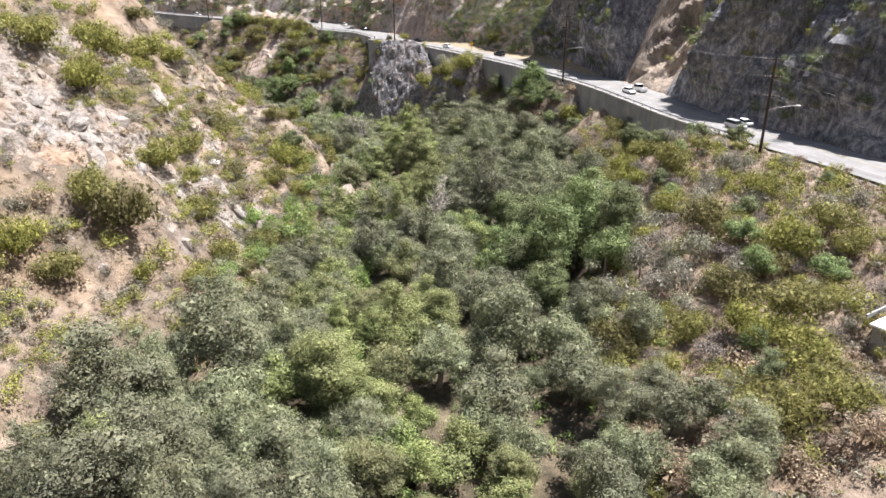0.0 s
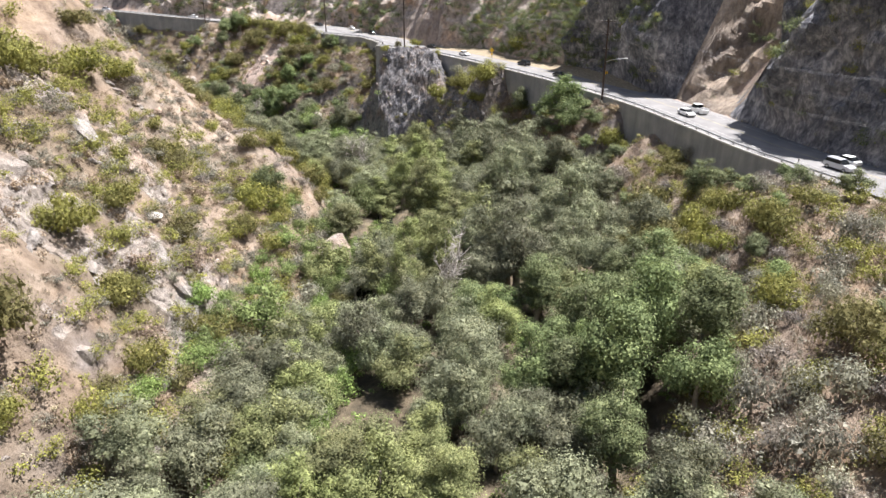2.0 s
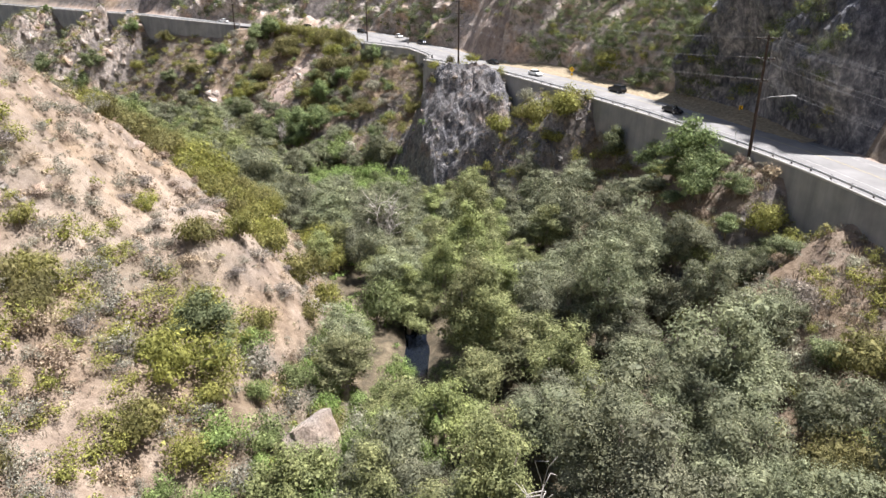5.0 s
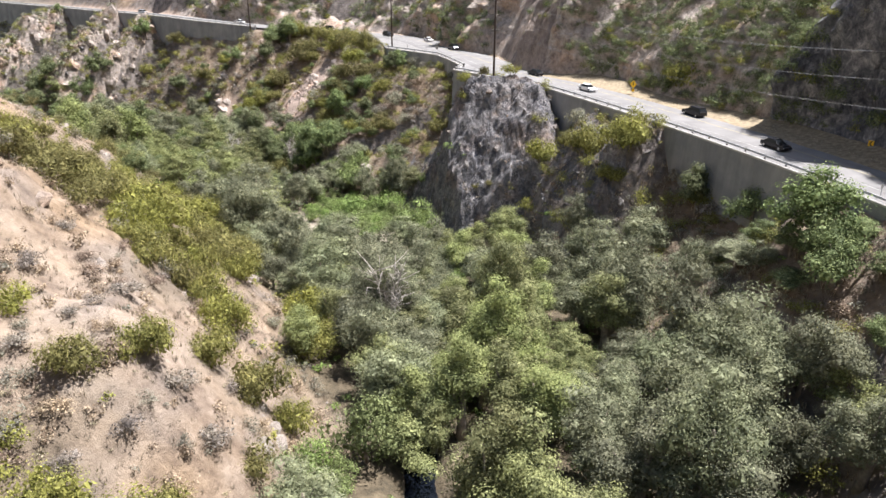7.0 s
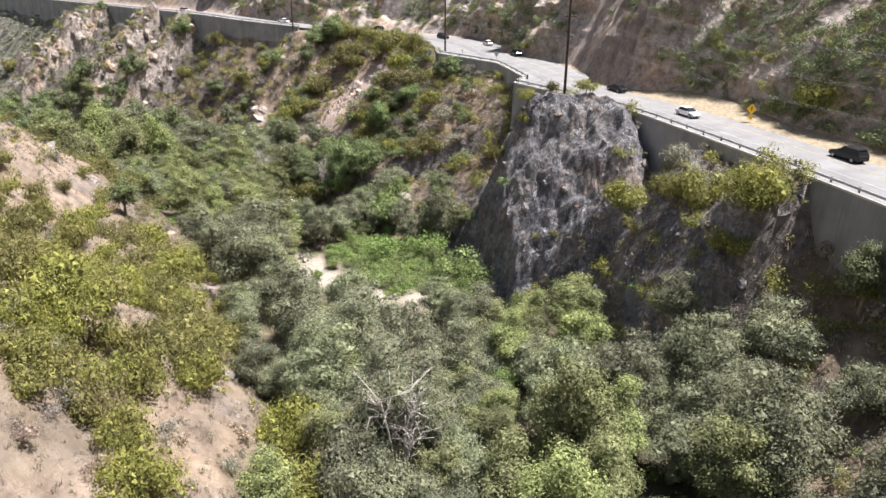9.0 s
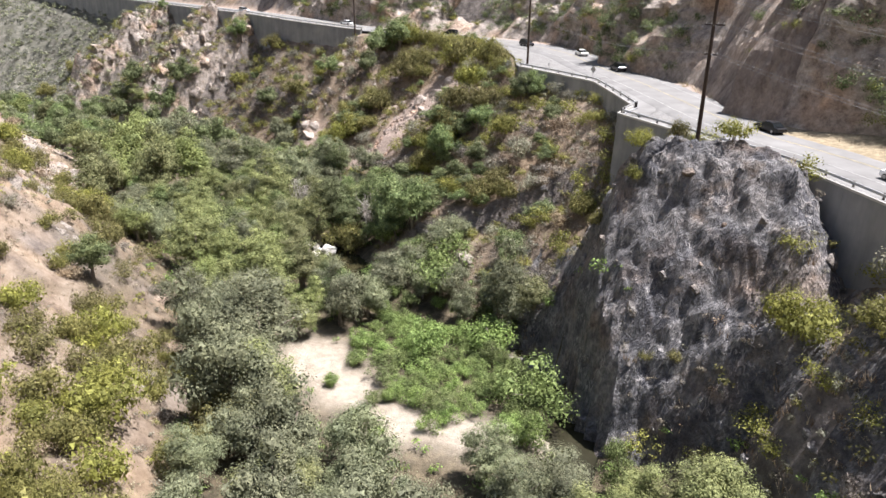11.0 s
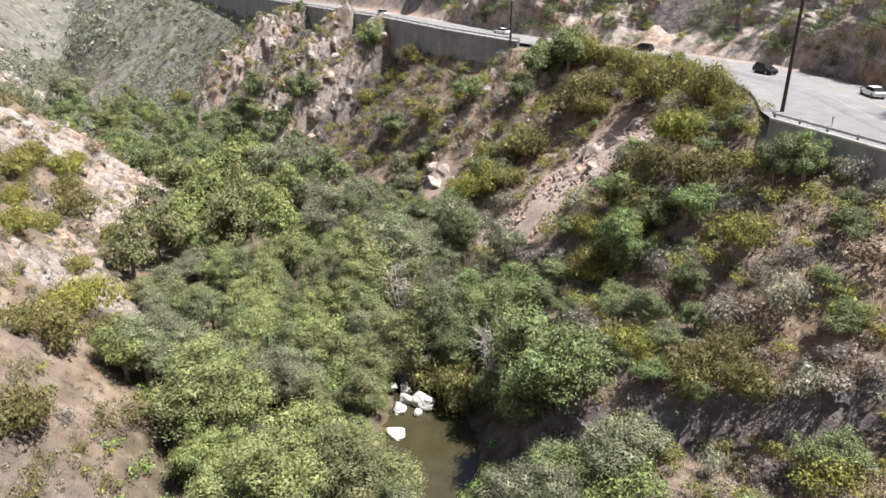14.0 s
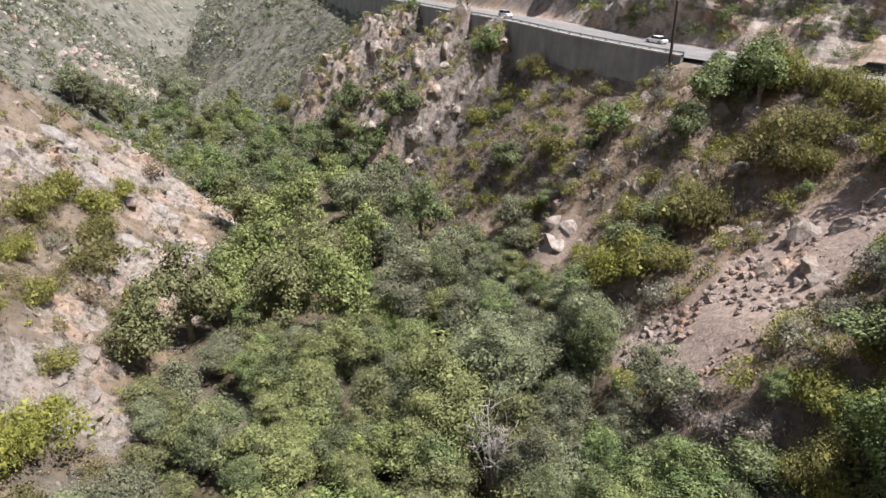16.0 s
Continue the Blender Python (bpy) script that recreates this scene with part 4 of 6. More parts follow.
def branching(g, high, wide, centres, radius, sides=4):
    top = (0.06 * wide * g.normal(), 0.06 * wide * g.normal(), high * 0.6)
    pieces = [tube([(0, 0, -0.06 * high), (0.01 * high, 0, high * 0.15), (0.02 * high, 0.02 * high, high * 0.36), top], [radius * 1.3, radius, radius * 0.75, radius * 0.35], 6)]
    for c in centres:
        z = high * g.uniform(0.1, 0.36)
        pieces.append(tube([(0, 0, z), (c[0] * 0.4, c[1] * 0.4, z + (c[2] - z) * 0.5), tuple(c)], [radius * 0.5, radius * 0.33, radius * 0.1], sides))
    return pieces


def tree_maker(name, label, category, seed, wide, high, clumps, leaves, size, leaf, floor=0.12, limbs=7, lump=1.0, body=20):
    v, centre = leaf_cloud(seed, wide, high, clumps, leaves, size, floor, lump=lump, body=body)
    g = np.random.default_rng(seed + 1)
    base = new(name)
    part("trunk" if high > 4 else "stem", mesh_of("trunk", *joined(branching(g, high, wide, centre[:: max(1, len(centre) // limbs)], 0.03 * high)), M_BARK, True), base)
    part("crown" if high > 4 else "foliage", facets("crown", v, leaf), base)
    return tagged(base, label, category)


def bare_maker(name, label, seed, wide, high):
    """A leafless grey shrub or tree: limbs, branches and twigs."""
    g = np.random.default_rng(seed)
    base = new(name)
    limbs, twigs = [], []
    for k in range(9):
        a, lean = g.uniform(0, 2 * math.pi), g.uniform(0.25, 1.0)
        tip = np.array([math.cos(a) * lean * wide / 2, math.sin(a) * lean * wide / 2, high * g.uniform(0.6, 1.0)])
        mid = tip * np.array([0.4, 0.4, 0.5])
        limbs.append(tube([(0, 0, -0.3), tuple(mid), tuple(tip)], [0.09, 0.06, 0.02], 5))
        for m in range(16):
            u = g.uniform(0.3, 1.0)
            p = mid + (tip - mid) * u
            q = p + g.normal(size=3) * np.array([0.16, 0.16, 0.1]) * wide + np.array([0, 0, 0.1 * high])
            twigs.append(tube([tuple(p), tuple((p + q) / 2 + g.normal(size=3) * 0.05 * wide), tuple(q)], [0.035, 0.025, 0.012], 3))
    for k, piece in enumerate(limbs):
        part("limb", mesh_of("limb", *joined([piece] + twigs[16 * k:16 * k + 16]), M_DEAD, True), base)
    return tagged(base, label, "bare tree")


WIDE = {"willow": 10.0, "sycamore": 9.0, "oak": 8.0, "reed": 5.0, "sumac": 4.6, "sage": 2.8, "dry": 2.6, "grey": 3.4, "bare": 5.0}
SUMAC, SYC = "rounded olive-green bush on the dry slope", "tall leafy yellow-green sycamore on the canyon floor"
WIL, OAK = "rounded grey-green willow with fine silvery leaves by the creek", "dense dark green oak with a rounded crown"
KINDS = {
    "willow": [tree_maker("willow_tree", WIL, "tree", 100 + k, 10.0, 9.5, 54, 170, 0.09, M_WILLOW, limbs=5, lump=1.15, body=30) for k in range(4)],
    "sycamore": [tree_maker("sycamore_tree", SYC, "tree", 200 + k, 9.0, 10.5, 50, 145, 0.1, M_SYCAMORE, limbs=5, lump=1.1, body=28) for k in range(4)],
    "oak": [tree_maker("oak_tree", OAK, "tree", 300 + k, 8.0, 7.8, 44, 130, 0.09, M_OAK, limbs=5, lump=1.1, body=28) for k in range(3)],
    "reed": [tree_maker("streamside_shrub", "bright green leafy shrub on the creek bank", "shrub", 400 + k, 5.0, 3.8, 32, 90, 0.062, M_REED, 0.0, 4, 1.3, 12) for k in range(3)],
    "sumac": [tree_maker("sumac_bush", SUMAC, "shrub", 500 + k, 4.6, 2.6, 26, 90, 0.05, M_SUMAC, 0.0, 4, 1.45, 10) for k in range(4)],
    "sage": [tree_maker("sage_bush", "low grey-green brush on the dry slope", "shrub", 600 + k, 2.8, 1.5, 18, 66, 0.038, M_SAGE, 0.0, 3, 1.5, 8) for k in range(3)],
    "dry": [tree_maker("dry_bush", "low red-brown dried brush on the slope", "shrub", 700 + k, 2.6, 1.3, 18, 60, 0.036, M_DRY, 0.0, 3, 1.5, 8) for k in range(3)],
    "grey": [tree_maker("dead_brush", "dead grey-mauve twiggy brush on the slope", "shrub", 750 + k, 3.4, 1.9, 24, 90, 0.03, M_GREY, 0.0, 5, 1.4, 10) for k in range(3)],
    "bare": [bare_maker("bare_tree", "leafless pale grey tree among the willows", 800 + k, 5.0, 5.5) for k in range(2)],
}
# tall trees: width and height of the low and the tall build of each kind
SIZES = {"willow": ((10.0, 9.5), (10.0, 17.0)), "sycamore": ((9.0, 10.5), (9.0, 17.0)), "oak": ((8.0, 7.8), (9.5, 17.0))}
TALL_KINDS = {
    "willow": [tree_maker("willow_tree", "tall grey-green willow with fine silvery leaves by the creek", "tree", 130 + k, 10.0, 17.0, 84, 190, 0.086, M_WILLOW, 0.1, 6, 1.1, 20) for k in range(4)],
    "sycamore": [tree_maker("sycamore_tree", SYC, "tree", 230 + k, 9.0, 17.0, 80, 160, 0.1, M_SYCAMORE, 0.1, 6, 1.08, 18) for k in range(4)],
    "oak": [tree_maker("oak_tree", "tall dense dark green oak on the canyon floor", "tree", 330 + k, 9.5, 17.0, 84, 170, 0.094, M_OAK, 0.08, 6, 1.1, 20) for k in range(3)],
}
FAR_KINDS = {
    "willow": [tree_maker("willow_tree", WIL, "tree", 150 + k, 10.0, 9.5, 52, 70, 0.15, M_WILLOW, limbs=3, lump=1.1) for k in range(2)],
    "sycamore": [tree_maker("sycamore_tree", SYC, "tree", 250 + k, 9.0, 10.5, 48, 70, 0.155, M_SYCAMORE, limbs=3, lump=1.1) for k in range(2)],
    "oak": [tree_maker("oak_tree", OAK, "tree", 350 + k, 8.0, 7.8, 44, 66, 0.14, M_OAK, limbs=3, lump=1.1) for k in range(2)],
}
BIG_KINDS = {"sumac": [tree_maker("sumac_bush", "wide " + SUMAC, "shrub", 550 + k, 8.0, 3.7, 48, 120, 0.061, M_SUMAC, 0.0, 5, 1.15, 12) for k in range(4)]}
GROUPS = {"willow": "creek willows", "sycamore": "canyon sycamores", "oak": "canyon oaks", "reed": "streamside shrubs", "sumac": "slope bushes", "sage": "grey brush", "dry": "dried brush", "grey": "dead brush", "bare": "bare trees"}
MASTERS = [m for kinds in (KINDS, TALL_KINDS, FAR_KINDS, BIG_KINDS) for k in kinds.values() for m in k]
planted = []


CLEARINGS = [(-88, 290.5, 2.6), (-21.5, 139.5, 2.0), (-55, 246, 2.5), (-46, 242.5, 2.5), (-37.5, 244, 2.2), (-32, 258, 2.0), (-75, 279, 4.5), (-71, 274, 3.0), (-79.5, 283.5, 4.5), (-81, 287, 4.0), (-14.5, 124, 3.5), (-63, 250, 5.0), (-29, 247.5, 1.8)]


def plant(kind, x, y, wide, stretch=1.0):
    x, y, k = float(x), float(y), wide / WIDE[kind]
    if sample(scree, np.array([x]), np.array([y]))[0] > 0.6:
        return None
    for a, b, r in CLEARINGS:
        d = math.hypot(x - a, y - b)
        if d < r + 0.3 * wide and kind != "bare":
            x, y = a + (x - a) * (r + 0.3 * wide) / max(d, 0.1), b + (y - b) * (r + 0.3 * wide) / max(d, 0.1)
    if kind == "reed" and (top(x, y) > spot_height(x, y) + 0.8 or (y > 240 and spot_height(x, y) > 7)):
        return None
    store = FAR_KINDS if kind in FAR_KINDS and (x < -128 or y > 322 or x > 40) else KINDS
    if kind == "sumac" and wide > 6.2:
        store, k = BIG_KINDS, wide / 8.0
    base = store[kind][int(rng.integers(len(store[kind])))]
    z = (top(x, y) if kind in ("sumac", "sage", "dry", "grey") else float(height(np.array([x]), np.array([y]))[0])) - 0.06 * k
    ob = copy_thing(base, pose(x, y, z, float(rng.normal(0, 3)), float(rng.normal(0, 3)), float(rng.uniform(0, 360))))
    ob.scale = (k * float(rng.uniform(0.92, 1.1)), k * float(rng.uniform(0.92, 1.1)), k * stretch * (1.28 if kind in ("sumac", "sage") else 1.0))
    tagged(ob, group=GROUPS[kind])
    planted.append((x, y, wide))
    return ob


def plant_to(kind, x, y, high, wide):
    """A tree of a given height and width."""
    ratio = high / wide
    store = TALL_KINDS if ratio > 1.3 else KINDS
    base = store[kind][int(rng.integers(len(store[kind])))]
    w0, h0 = SIZES[kind][1 if ratio > 1.3 else 0]
    ob = copy_thing(base, pose(x, y, spot_height(x, y) - 0.1, float(rng.normal(0, 2)), float(rng.normal(0, 2)), float(rng.uniform(0, 360))))
    ob.scale = (wide * 1.12 / w0 * float(rng.uniform(0.94, 1.06)), wide * 1.12 / w0 * float(rng.uniform(0.94, 1.06)), high / h0)
    tagged(ob, group=GROUPS[kind])
    planted.append((x, y, wide))
    return ob


def scatter(n, box, accept, gap, seed, keep_off=0.0):
    """Up to n places at least gap metres apart inside box, where accept(x, y) beats chance, off the plants that already stand."""
    g = np.random.default_rng(seed)
    x, y = g.uniform(box[0], box[1], n * 40), g.uniform(box[2], box[3], n * 40)
    keep = accept(x, y) > g.uniform(0, 1, n * 40)
    taken = np.array(planted) if planted and keep_off else np.zeros((0, 3))
    out, cells = [], {}
    for a, b in zip(x[keep], y[keep]):
        key = (int(a // gap), int(b // gap))
        if any((a - c) ** 2 + (b - d) ** 2 < gap * gap for i in (-1, 0, 1) for j in (-1, 0, 1) for c, d in cells.get((key[0] + i, key[1] + j), ())):
            continue
        if len(taken) and (np.hypot(taken[:, 0] - a, taken[:, 1] - b) < keep_off * taken[:, 2]).any():
            continue
        cells.setdefault(key, []).append((a, b))
        out.append((a, b))
        if len(out) >= n:
            break
    return out


# places of the larger plants: x, y, width
# the trees of the canyon floor: x, y, height of the top, width
SYCAMORE_A = [(-144, 286, 8.5), (-151, 295, 10.3), (-154, 305, 12.6), (-143, 306, 11), (-139, 312, 9.1), (-155, 315, 16.1), (-188, 322, 10.5), (-177, 330, 10.3),
    (-159, 331, 9.4), (-190, 347, 10.5)]
WILLOW_A = [(-161, 307, 10.2), (-141, 325, 8.3), (-317, 329, 17), (-143, 336, 14.6), (-160, 337, 12.8), (-337, 344, 17), (-177, 347, 16.6), (-364, 380, 17)]
REED_A = [(-4, 54, 6.7), (-10, 56, 5.3), (-16, 75, 5.9), (-30, 107, 5.1), (-25, 111, 9), (-22, 173, 8.3), (-31, 236, 6), (-32, 255, 9),
    (-50, 259, 8.4), (-42, 264, 9), (-55, 276, 9), (-55, 281, 7.4), (-61, 283, 6.1), (-92, 284, 7.4), (-104, 289, 9), (-62, 290, 6.7),
    (-58, 291, 4.7), (-70, 302, 7.8), (-108, 303, 9), (-83, 311, 8)]
OAK_A = [(41.9, 141.9, 5), (-33, 142.1, 6), (27, 191, 7.7), (26, 196.1, 9), (24, 213.1, 6.4), (18, 221.9, 5.9), (-94.1, 244.1, 6), (-45, 280.1, 6),
    (-66.1, 289.1, 9), (-73.3, 294.7, 9), (-71.1, 314.2, 6.6), (-52, 318.1, 5.4), (-64, 318.2, 6.7), (-55, 319, 5.8), (-213.1, 332, 13.7), (-235.2, 333.1, 14),
    (-209.2, 343.1, 12.6), (-162.1, 348.1, 10.4), (-232, 352, 14), (-315, 357, 14), (-112, 358, 5.9), (-126.1, 359.1, 6.6), (-188.1, 360.1, 14), (-201.2, 360.1, 14),
    (-152.1, 363.1, 6.9), (-112.1, 364.2, 9), (-253, 365, 14), (-215.1, 365.1, 14), (-106, 366, 9), (-234.2, 369.1, 14), (-288, 371, 14), (-177.1, 384.1, 6.8)]
OAK_B = [(-232, 385, 10.4), (-222, 402, 6.9)]
SUMAC_A = [(31.1, 50.1, 7.1), (36.1, 51.1, 6.6), (38.1, 61.2, 6.5), (24, 62, 4.9), (35.1, 66.1, 6.3), (40.1, 67.1, 7.6), (29, 69.9, 5.4), (22, 70.1, 6.8),
    (-47, 74, 6.2), (-51.1, 74.1, 6.1), (35.5, 75.2, 7.1), (52, 78, 5.7), (41.2, 77.9, 5.9), (-38.9, 79.8, 3.7), (44.8, 81.5, 8.3), (51.9, 83.9, 6.9),
    (-43, 85.6, 9), (-48, 86.8, 7.8), (37, 87.7, 7.4), (49.8, 98.8, 7), (35.6, 100.2, 7.2), (-39.5, 101.2, 5.5), (-45.8, 104.8, 6.4), (-56.1, 106.1, 7.9),
    (-64, 108, 8.8), (-42.8, 109.7, 3), (-44.8, 115.7, 6), (40.7, 114.7, 7.2), (-38.4, 119, 5.3), (31.3, 119.6, 5.9), (-48.4, 124.5, 3.6), (-62.7, 124.5, 9)]
SUMAC_B = [(33.7, 122, 7.2), (-51.7, 126.8, 2.4), (37.8, 123.7, 5.4), (-62.3, 131.8, 8.5), (31.7, 128.4, 9), (-33.6, 130.2, 5.5), (-48.6, 135.1, 5.1), (-48.2, 138.5, 5.7),
    (28.8, 137.6, 8.6), (-61.6, 141.3, 7.6), (-33.2, 137.4, 7.5), (-52.1, 144.2, 3.8), (-58.8, 148, 6.2), (36.1, 150.1, 8.7), (-66.1, 149.8, 5.5), 
    (42.1, 161.1, 4.4), 
    (34, 183, 6.3), (-53.9, 184.8, 5.1), (-40.6, 183, 4.5), (-65, 187.6, 7.3)]
SUMAC_C = [(-47.7, 187.3, 3.9), (-35.7, 193.4, 8.6), (-57.4, 193.8, 9), (-38.9, 201.7, 8.8), (31, 203, 7), (-52.2, 204.5, 8.1), (19, 222.9, 5.4), (-67.4, 221.9, 9),
    (-60.4, 232.3, 9), (-79.8, 232.6, 7.4), (7.7, 230.4, 9), (1.7, 239.3, 8.6), (-103.1, 246, 3.2), (-78.1, 252.1, 9), (-101.2, 253.1, 6.2), (-7.4, 250, 7.2),
    (-116.2, 259, 5.3), (20.1, 259.1, 8.9), (-114.8, 262.7, 8), (15.1, 262.2, 9), (-124.3, 268, 6.9), (-117.2, 267.8, 5.5), 
    (11.1, 267.1, 9), (-128.3, 271.3, 7.7), (-145.2, 271, 5.9), (-140.1, 276, 4.4), (-164, 278, 5.3), (-153.2, 278, 5.6)]
SUMAC_D = [(-25, 267.7, 3.3), (-175.3, 283, 7.6), (-34, 283.2, 5), (-29.1, 267.4, 3), (-0.9, 283.2, 9), (-165.2, 288.1, 8.3), (-180.5, 289.3, 7.1), (-82, 290.1, 9),
    (-173.6, 291.2, 7.1), (-159.2, 291.1, 5.8), (-50, 292.1, 5), (-178, 292.2, 7.5), (-54.1, 293.2, 6.3), (-61, 295.1, 5.4), (-52.1, 296.2, 5.4), (-187.8, 299.7, 4.9),
    (-44, 298, 3.8), (-37, 302.2, 3.7), (-55, 308.2, 6.3), (-75, 314.1, 5.5), (-72, 321, 7.7), (-76, 322.1, 3.8), (-65, 322.2, 8.4), (-111.1, 332.2, 3.1),
    (-112, 337, 5.5), (-102, 338, 5.7), (-107.1, 339.2, 8.3), (-91, 339.1, 4.5), (-102, 346, 9), (-71, 346, 8.8), (-114, 348, 6.7), (-92.1, 352.2, 5.6)]
SUMAC_E = [(-97.1, 353.2, 9), (-80, 353.1, 9), (-139, 356.1, 5.2), (-89, 362.2, 9), (-142, 364, 7.5), (-92, 366.1, 4.5), (-96.1, 369.2, 4.7), (-106.1, 370.1, 8.5),
    (-175, 378, 6.7), (-162.1, 382.1, 7.5), (-296, 394, 8.7), (-294, 409, 8.8), (-46, 136, 5),
    (8, 230, 6.5), (5, 228, 5), (-1.4, 243.5, 4.5)]
SUMAC_TOP = [(-21, 267.5, 2.8), (-25.4, 264.8, 2.2), (-33.4, 283.6, 3.0), (-30.2, 283.4, 2.2), (-25.8, 285.4, 4), (-20.6, 252, 1.5), (-17.6, 251.4, 1.6), (-15, 266.5, 3.6)]
SAGE_A = [(30.7, 79.4, 6), (23, 82, 5.4), (34.1, 83.3, 5.5), (27.8, 85.6, 5.6), (30.7, 96.4, 5.3), (47.8, 108.6, 5.8), (-45, 292.1, 4.4),
    (-49, 299.1, 4.9), (-65, 313.1, 5), (-82, 323.1, 4.1), (-79.1, 327.2, 4), (-105, 330, 3.6), (-78, 331.1, 5.5), (-86, 337.1, 4.8), (-93, 341, 4.7),
    (-118.1, 358.2, 4.4), (-225, 393, 5.2)]
DRY_A = [(30, 45.1, 4.7), (36.1, 46.1, 4.8), (25.1, 49.2, 6.1), (21, 49, 5.1), (19, 54.1, 3.3), (32.1, 62.1, 4.9), (-52.7, 81.7, 5.1), (-34.6, 98.3, 5.4),
    (-39.6, 107.4, 4), (-35, 114.2, 5.1), (-47.7, 127.9, 2.5), (-41, 131, 4.7), (-44.3, 133.4, 4.6), (-39.8, 142.5, 5.7), 
    (-94.1, 241, 3.5), (-38, 283.1, 3.9), (-156.2, 284, 5.3),
    (-52, 300.1, 3.8), (-43, 303.1, 5.4), (-60, 304.1, 4.3), (-200, 309.7, 5.6), (-164.2, 364.2, 4.9)]
LOW_OAK_A = [(-113.1, 336.1, 8), (-108.1, 341.2, 9), (-106, 345.1, 8), (-74, 322.1, 8), (-75, 318.1, 7), (-70.1, 320.2, 8), (-86, 312, 8), (-81.1, 311.1, 8),
    (-79.1, 314.2, 7), (-111.1, 370.2, 8), (-136, 356, 6), (-152.1, 364.1, 6)]
SIDE_SUMAC_A = [(-110.1, 338.1, 7), (-105.1, 347.1, 9), (-97.1, 355.2, 9), (-94.1, 356.2, 8), (-82, 352, 9), (-70, 329.1, 8), (-71, 324.2, 8), (-78.1, 319.2, 6),
    (-71, 318.1, 7), (-74, 314, 7), (-135.1, 369.2, 6)]
WILLOW_TOPS_A = [(-25, 67, 20, 11), (-35, 58, 20, 12), (-22, 57, 15, 9), (-17.5, 51, 15.5, 8), (-27, 45, 20, 11), (7, 72, 17.6, 11), (6, 60, 14, 9.5),
    (15, 64, 13, 8.5), (-0.3, 95.5, 17, 9), (1, 100, 16, 9), (-12, 107.5, 13, 8), (6.6, 91, 11, 7), (9.2, 128, 22, 10.5), (8.3, 134, 22, 10),
    (21.5, 150, 23.3, 12), (9, 172.5, 21.6, 11), (10, 168, 22.6, 9), (16.3, 181.5, 22.6, 12)]
WILLOW_TOPS_B = [(-21, 184, 13, 8.5), (-29.5, 202, 15, 10), (-30, 209, 15, 9.5), (-26, 202, 16.6, 7.5), (-40, 210, 16, 10), (-38.6, 219, 15.6, 10), (-5.6, 216, 16.6, 8.5),
    (4, 210, 17.6, 10), (8.7, 203.5, 21, 10.5), (2.7, 219, 18, 9), (10.5, 220, 18.2, 9.5), (23.3, 208, 18.5, 8), (-62.3, 234.5, 16.5, 11), (-75.7, 244.5, 15.5, 12),
    (-66, 244, 18, 12.5), (-72, 250, 15.5, 9), (-83, 250, 13, 8.5), (-111, 315, 16, 12), (-135, 322, 14.5, 12), (-57.5, 285.5, 13.2, 7.5), (-41, 268.5, 18.2, 7.5), (-44.2, 271.4, 12.6, 5.5), (-49, 270.8, 8.6, 5), (-52.5, 275, 9, 6)]
SYCAMORE_TOPS_A = [(-13.4, 64, 16.5, 9), (-7.4, 80, 14.2, 9), (-8.8, 86, 11.6, 8), (-2.3, 51, 10, 6.5), (-2.5, 129, 20.2, 8), (-7.5, 125, 15.4, 7), (-8.4, 124, 14.4, 6),
    (-5.4, 161.5, 18.2, 8.5), (-8.4, 162.5, 20.6, 8), (-4.3, 160, 17.6, 7.5), (-12.8, 179, 16.4, 8.5), (-10.8, 189, 19, 9), (-11, 201, 21.6, 8.5), (-9, 204, 17.3, 8),
    (4.3, 202, 16, 9), (-12.4, 234, 14.4, 8.5), (-37.7, 270, 11.2, 7), (-85.5, 271, 11.5, 9), (-43.8, 273, 11.6, 7)]
SYCAMORE_TOPS_B = [(-81.6, 265, 14.6, 8.5), (-98.4, 268, 13.6, 9.5), (-101.6, 270, 14.9, 9), (-108.5, 305.5, 16, 10.5), (-90, 294.5, 13.6, 8), (-137, 314, 8, 8), (-113, 300.5, 7, 8), (-96, 272, 12.4, 9), (-78.6, 271.5, 11.9, 8), (-108, 302, 12.5, 8),
    (-121.6, 296, 8, 8.5), (-134, 295.5, 8.4, 8), (-126, 284.5, 9.4, 8), (-98.3, 286, 10.3, 8.5), (-123, 296.5, 10, 8), (-102.4, 276, 10.2, 8.5), (-116, 288, 9, 8.5),
    (-108, 284, 9.5, 8), (-128, 305, 10, 9), (-118, 310, 12, 9)]
WILLOW_TOPS_C = [(14, 195, 20.5, 9), (18, 187, 20.5, 9), (20, 201, 19.5, 8), (16, 211, 17.5, 7.5), (24, 181, 20, 8), (25, 172, 19, 8), (27, 160, 19, 8), (-48, 222, 13, 9), (-53, 232, 13, 9)]
OAK_TOPS = [(16.3, 94, 23.5, 10), (21, 98.5, 26, 9.5), (18.5, 97.5, 24, 9), (16, 105, 21, 10), (11.4, 100, 17, 8), (8.4, 97, 17.3, 8), (11.3, 117.5, 16.8, 8),
    (20, 110, 17, 9), (30.5, 196.5, 25, 7), (27, 194.5, 24.2, 7.5), (23, 193, 19.5, 7), (-69.3, 288.5, 13, 8), (-65, 290, 18, 8.5), (-88.3, 297, 16.6, 7.5),
    (-82, 301.5, 16.9, 8), (40.5, 139.5, 24.4, 6), (-74, 292, 10, 7.5)]
BARE_A = [(-1.2, 122, 7), (-26.5, 199, 8.7), (-80.5, 298, 6), (-101, 305, 6)]
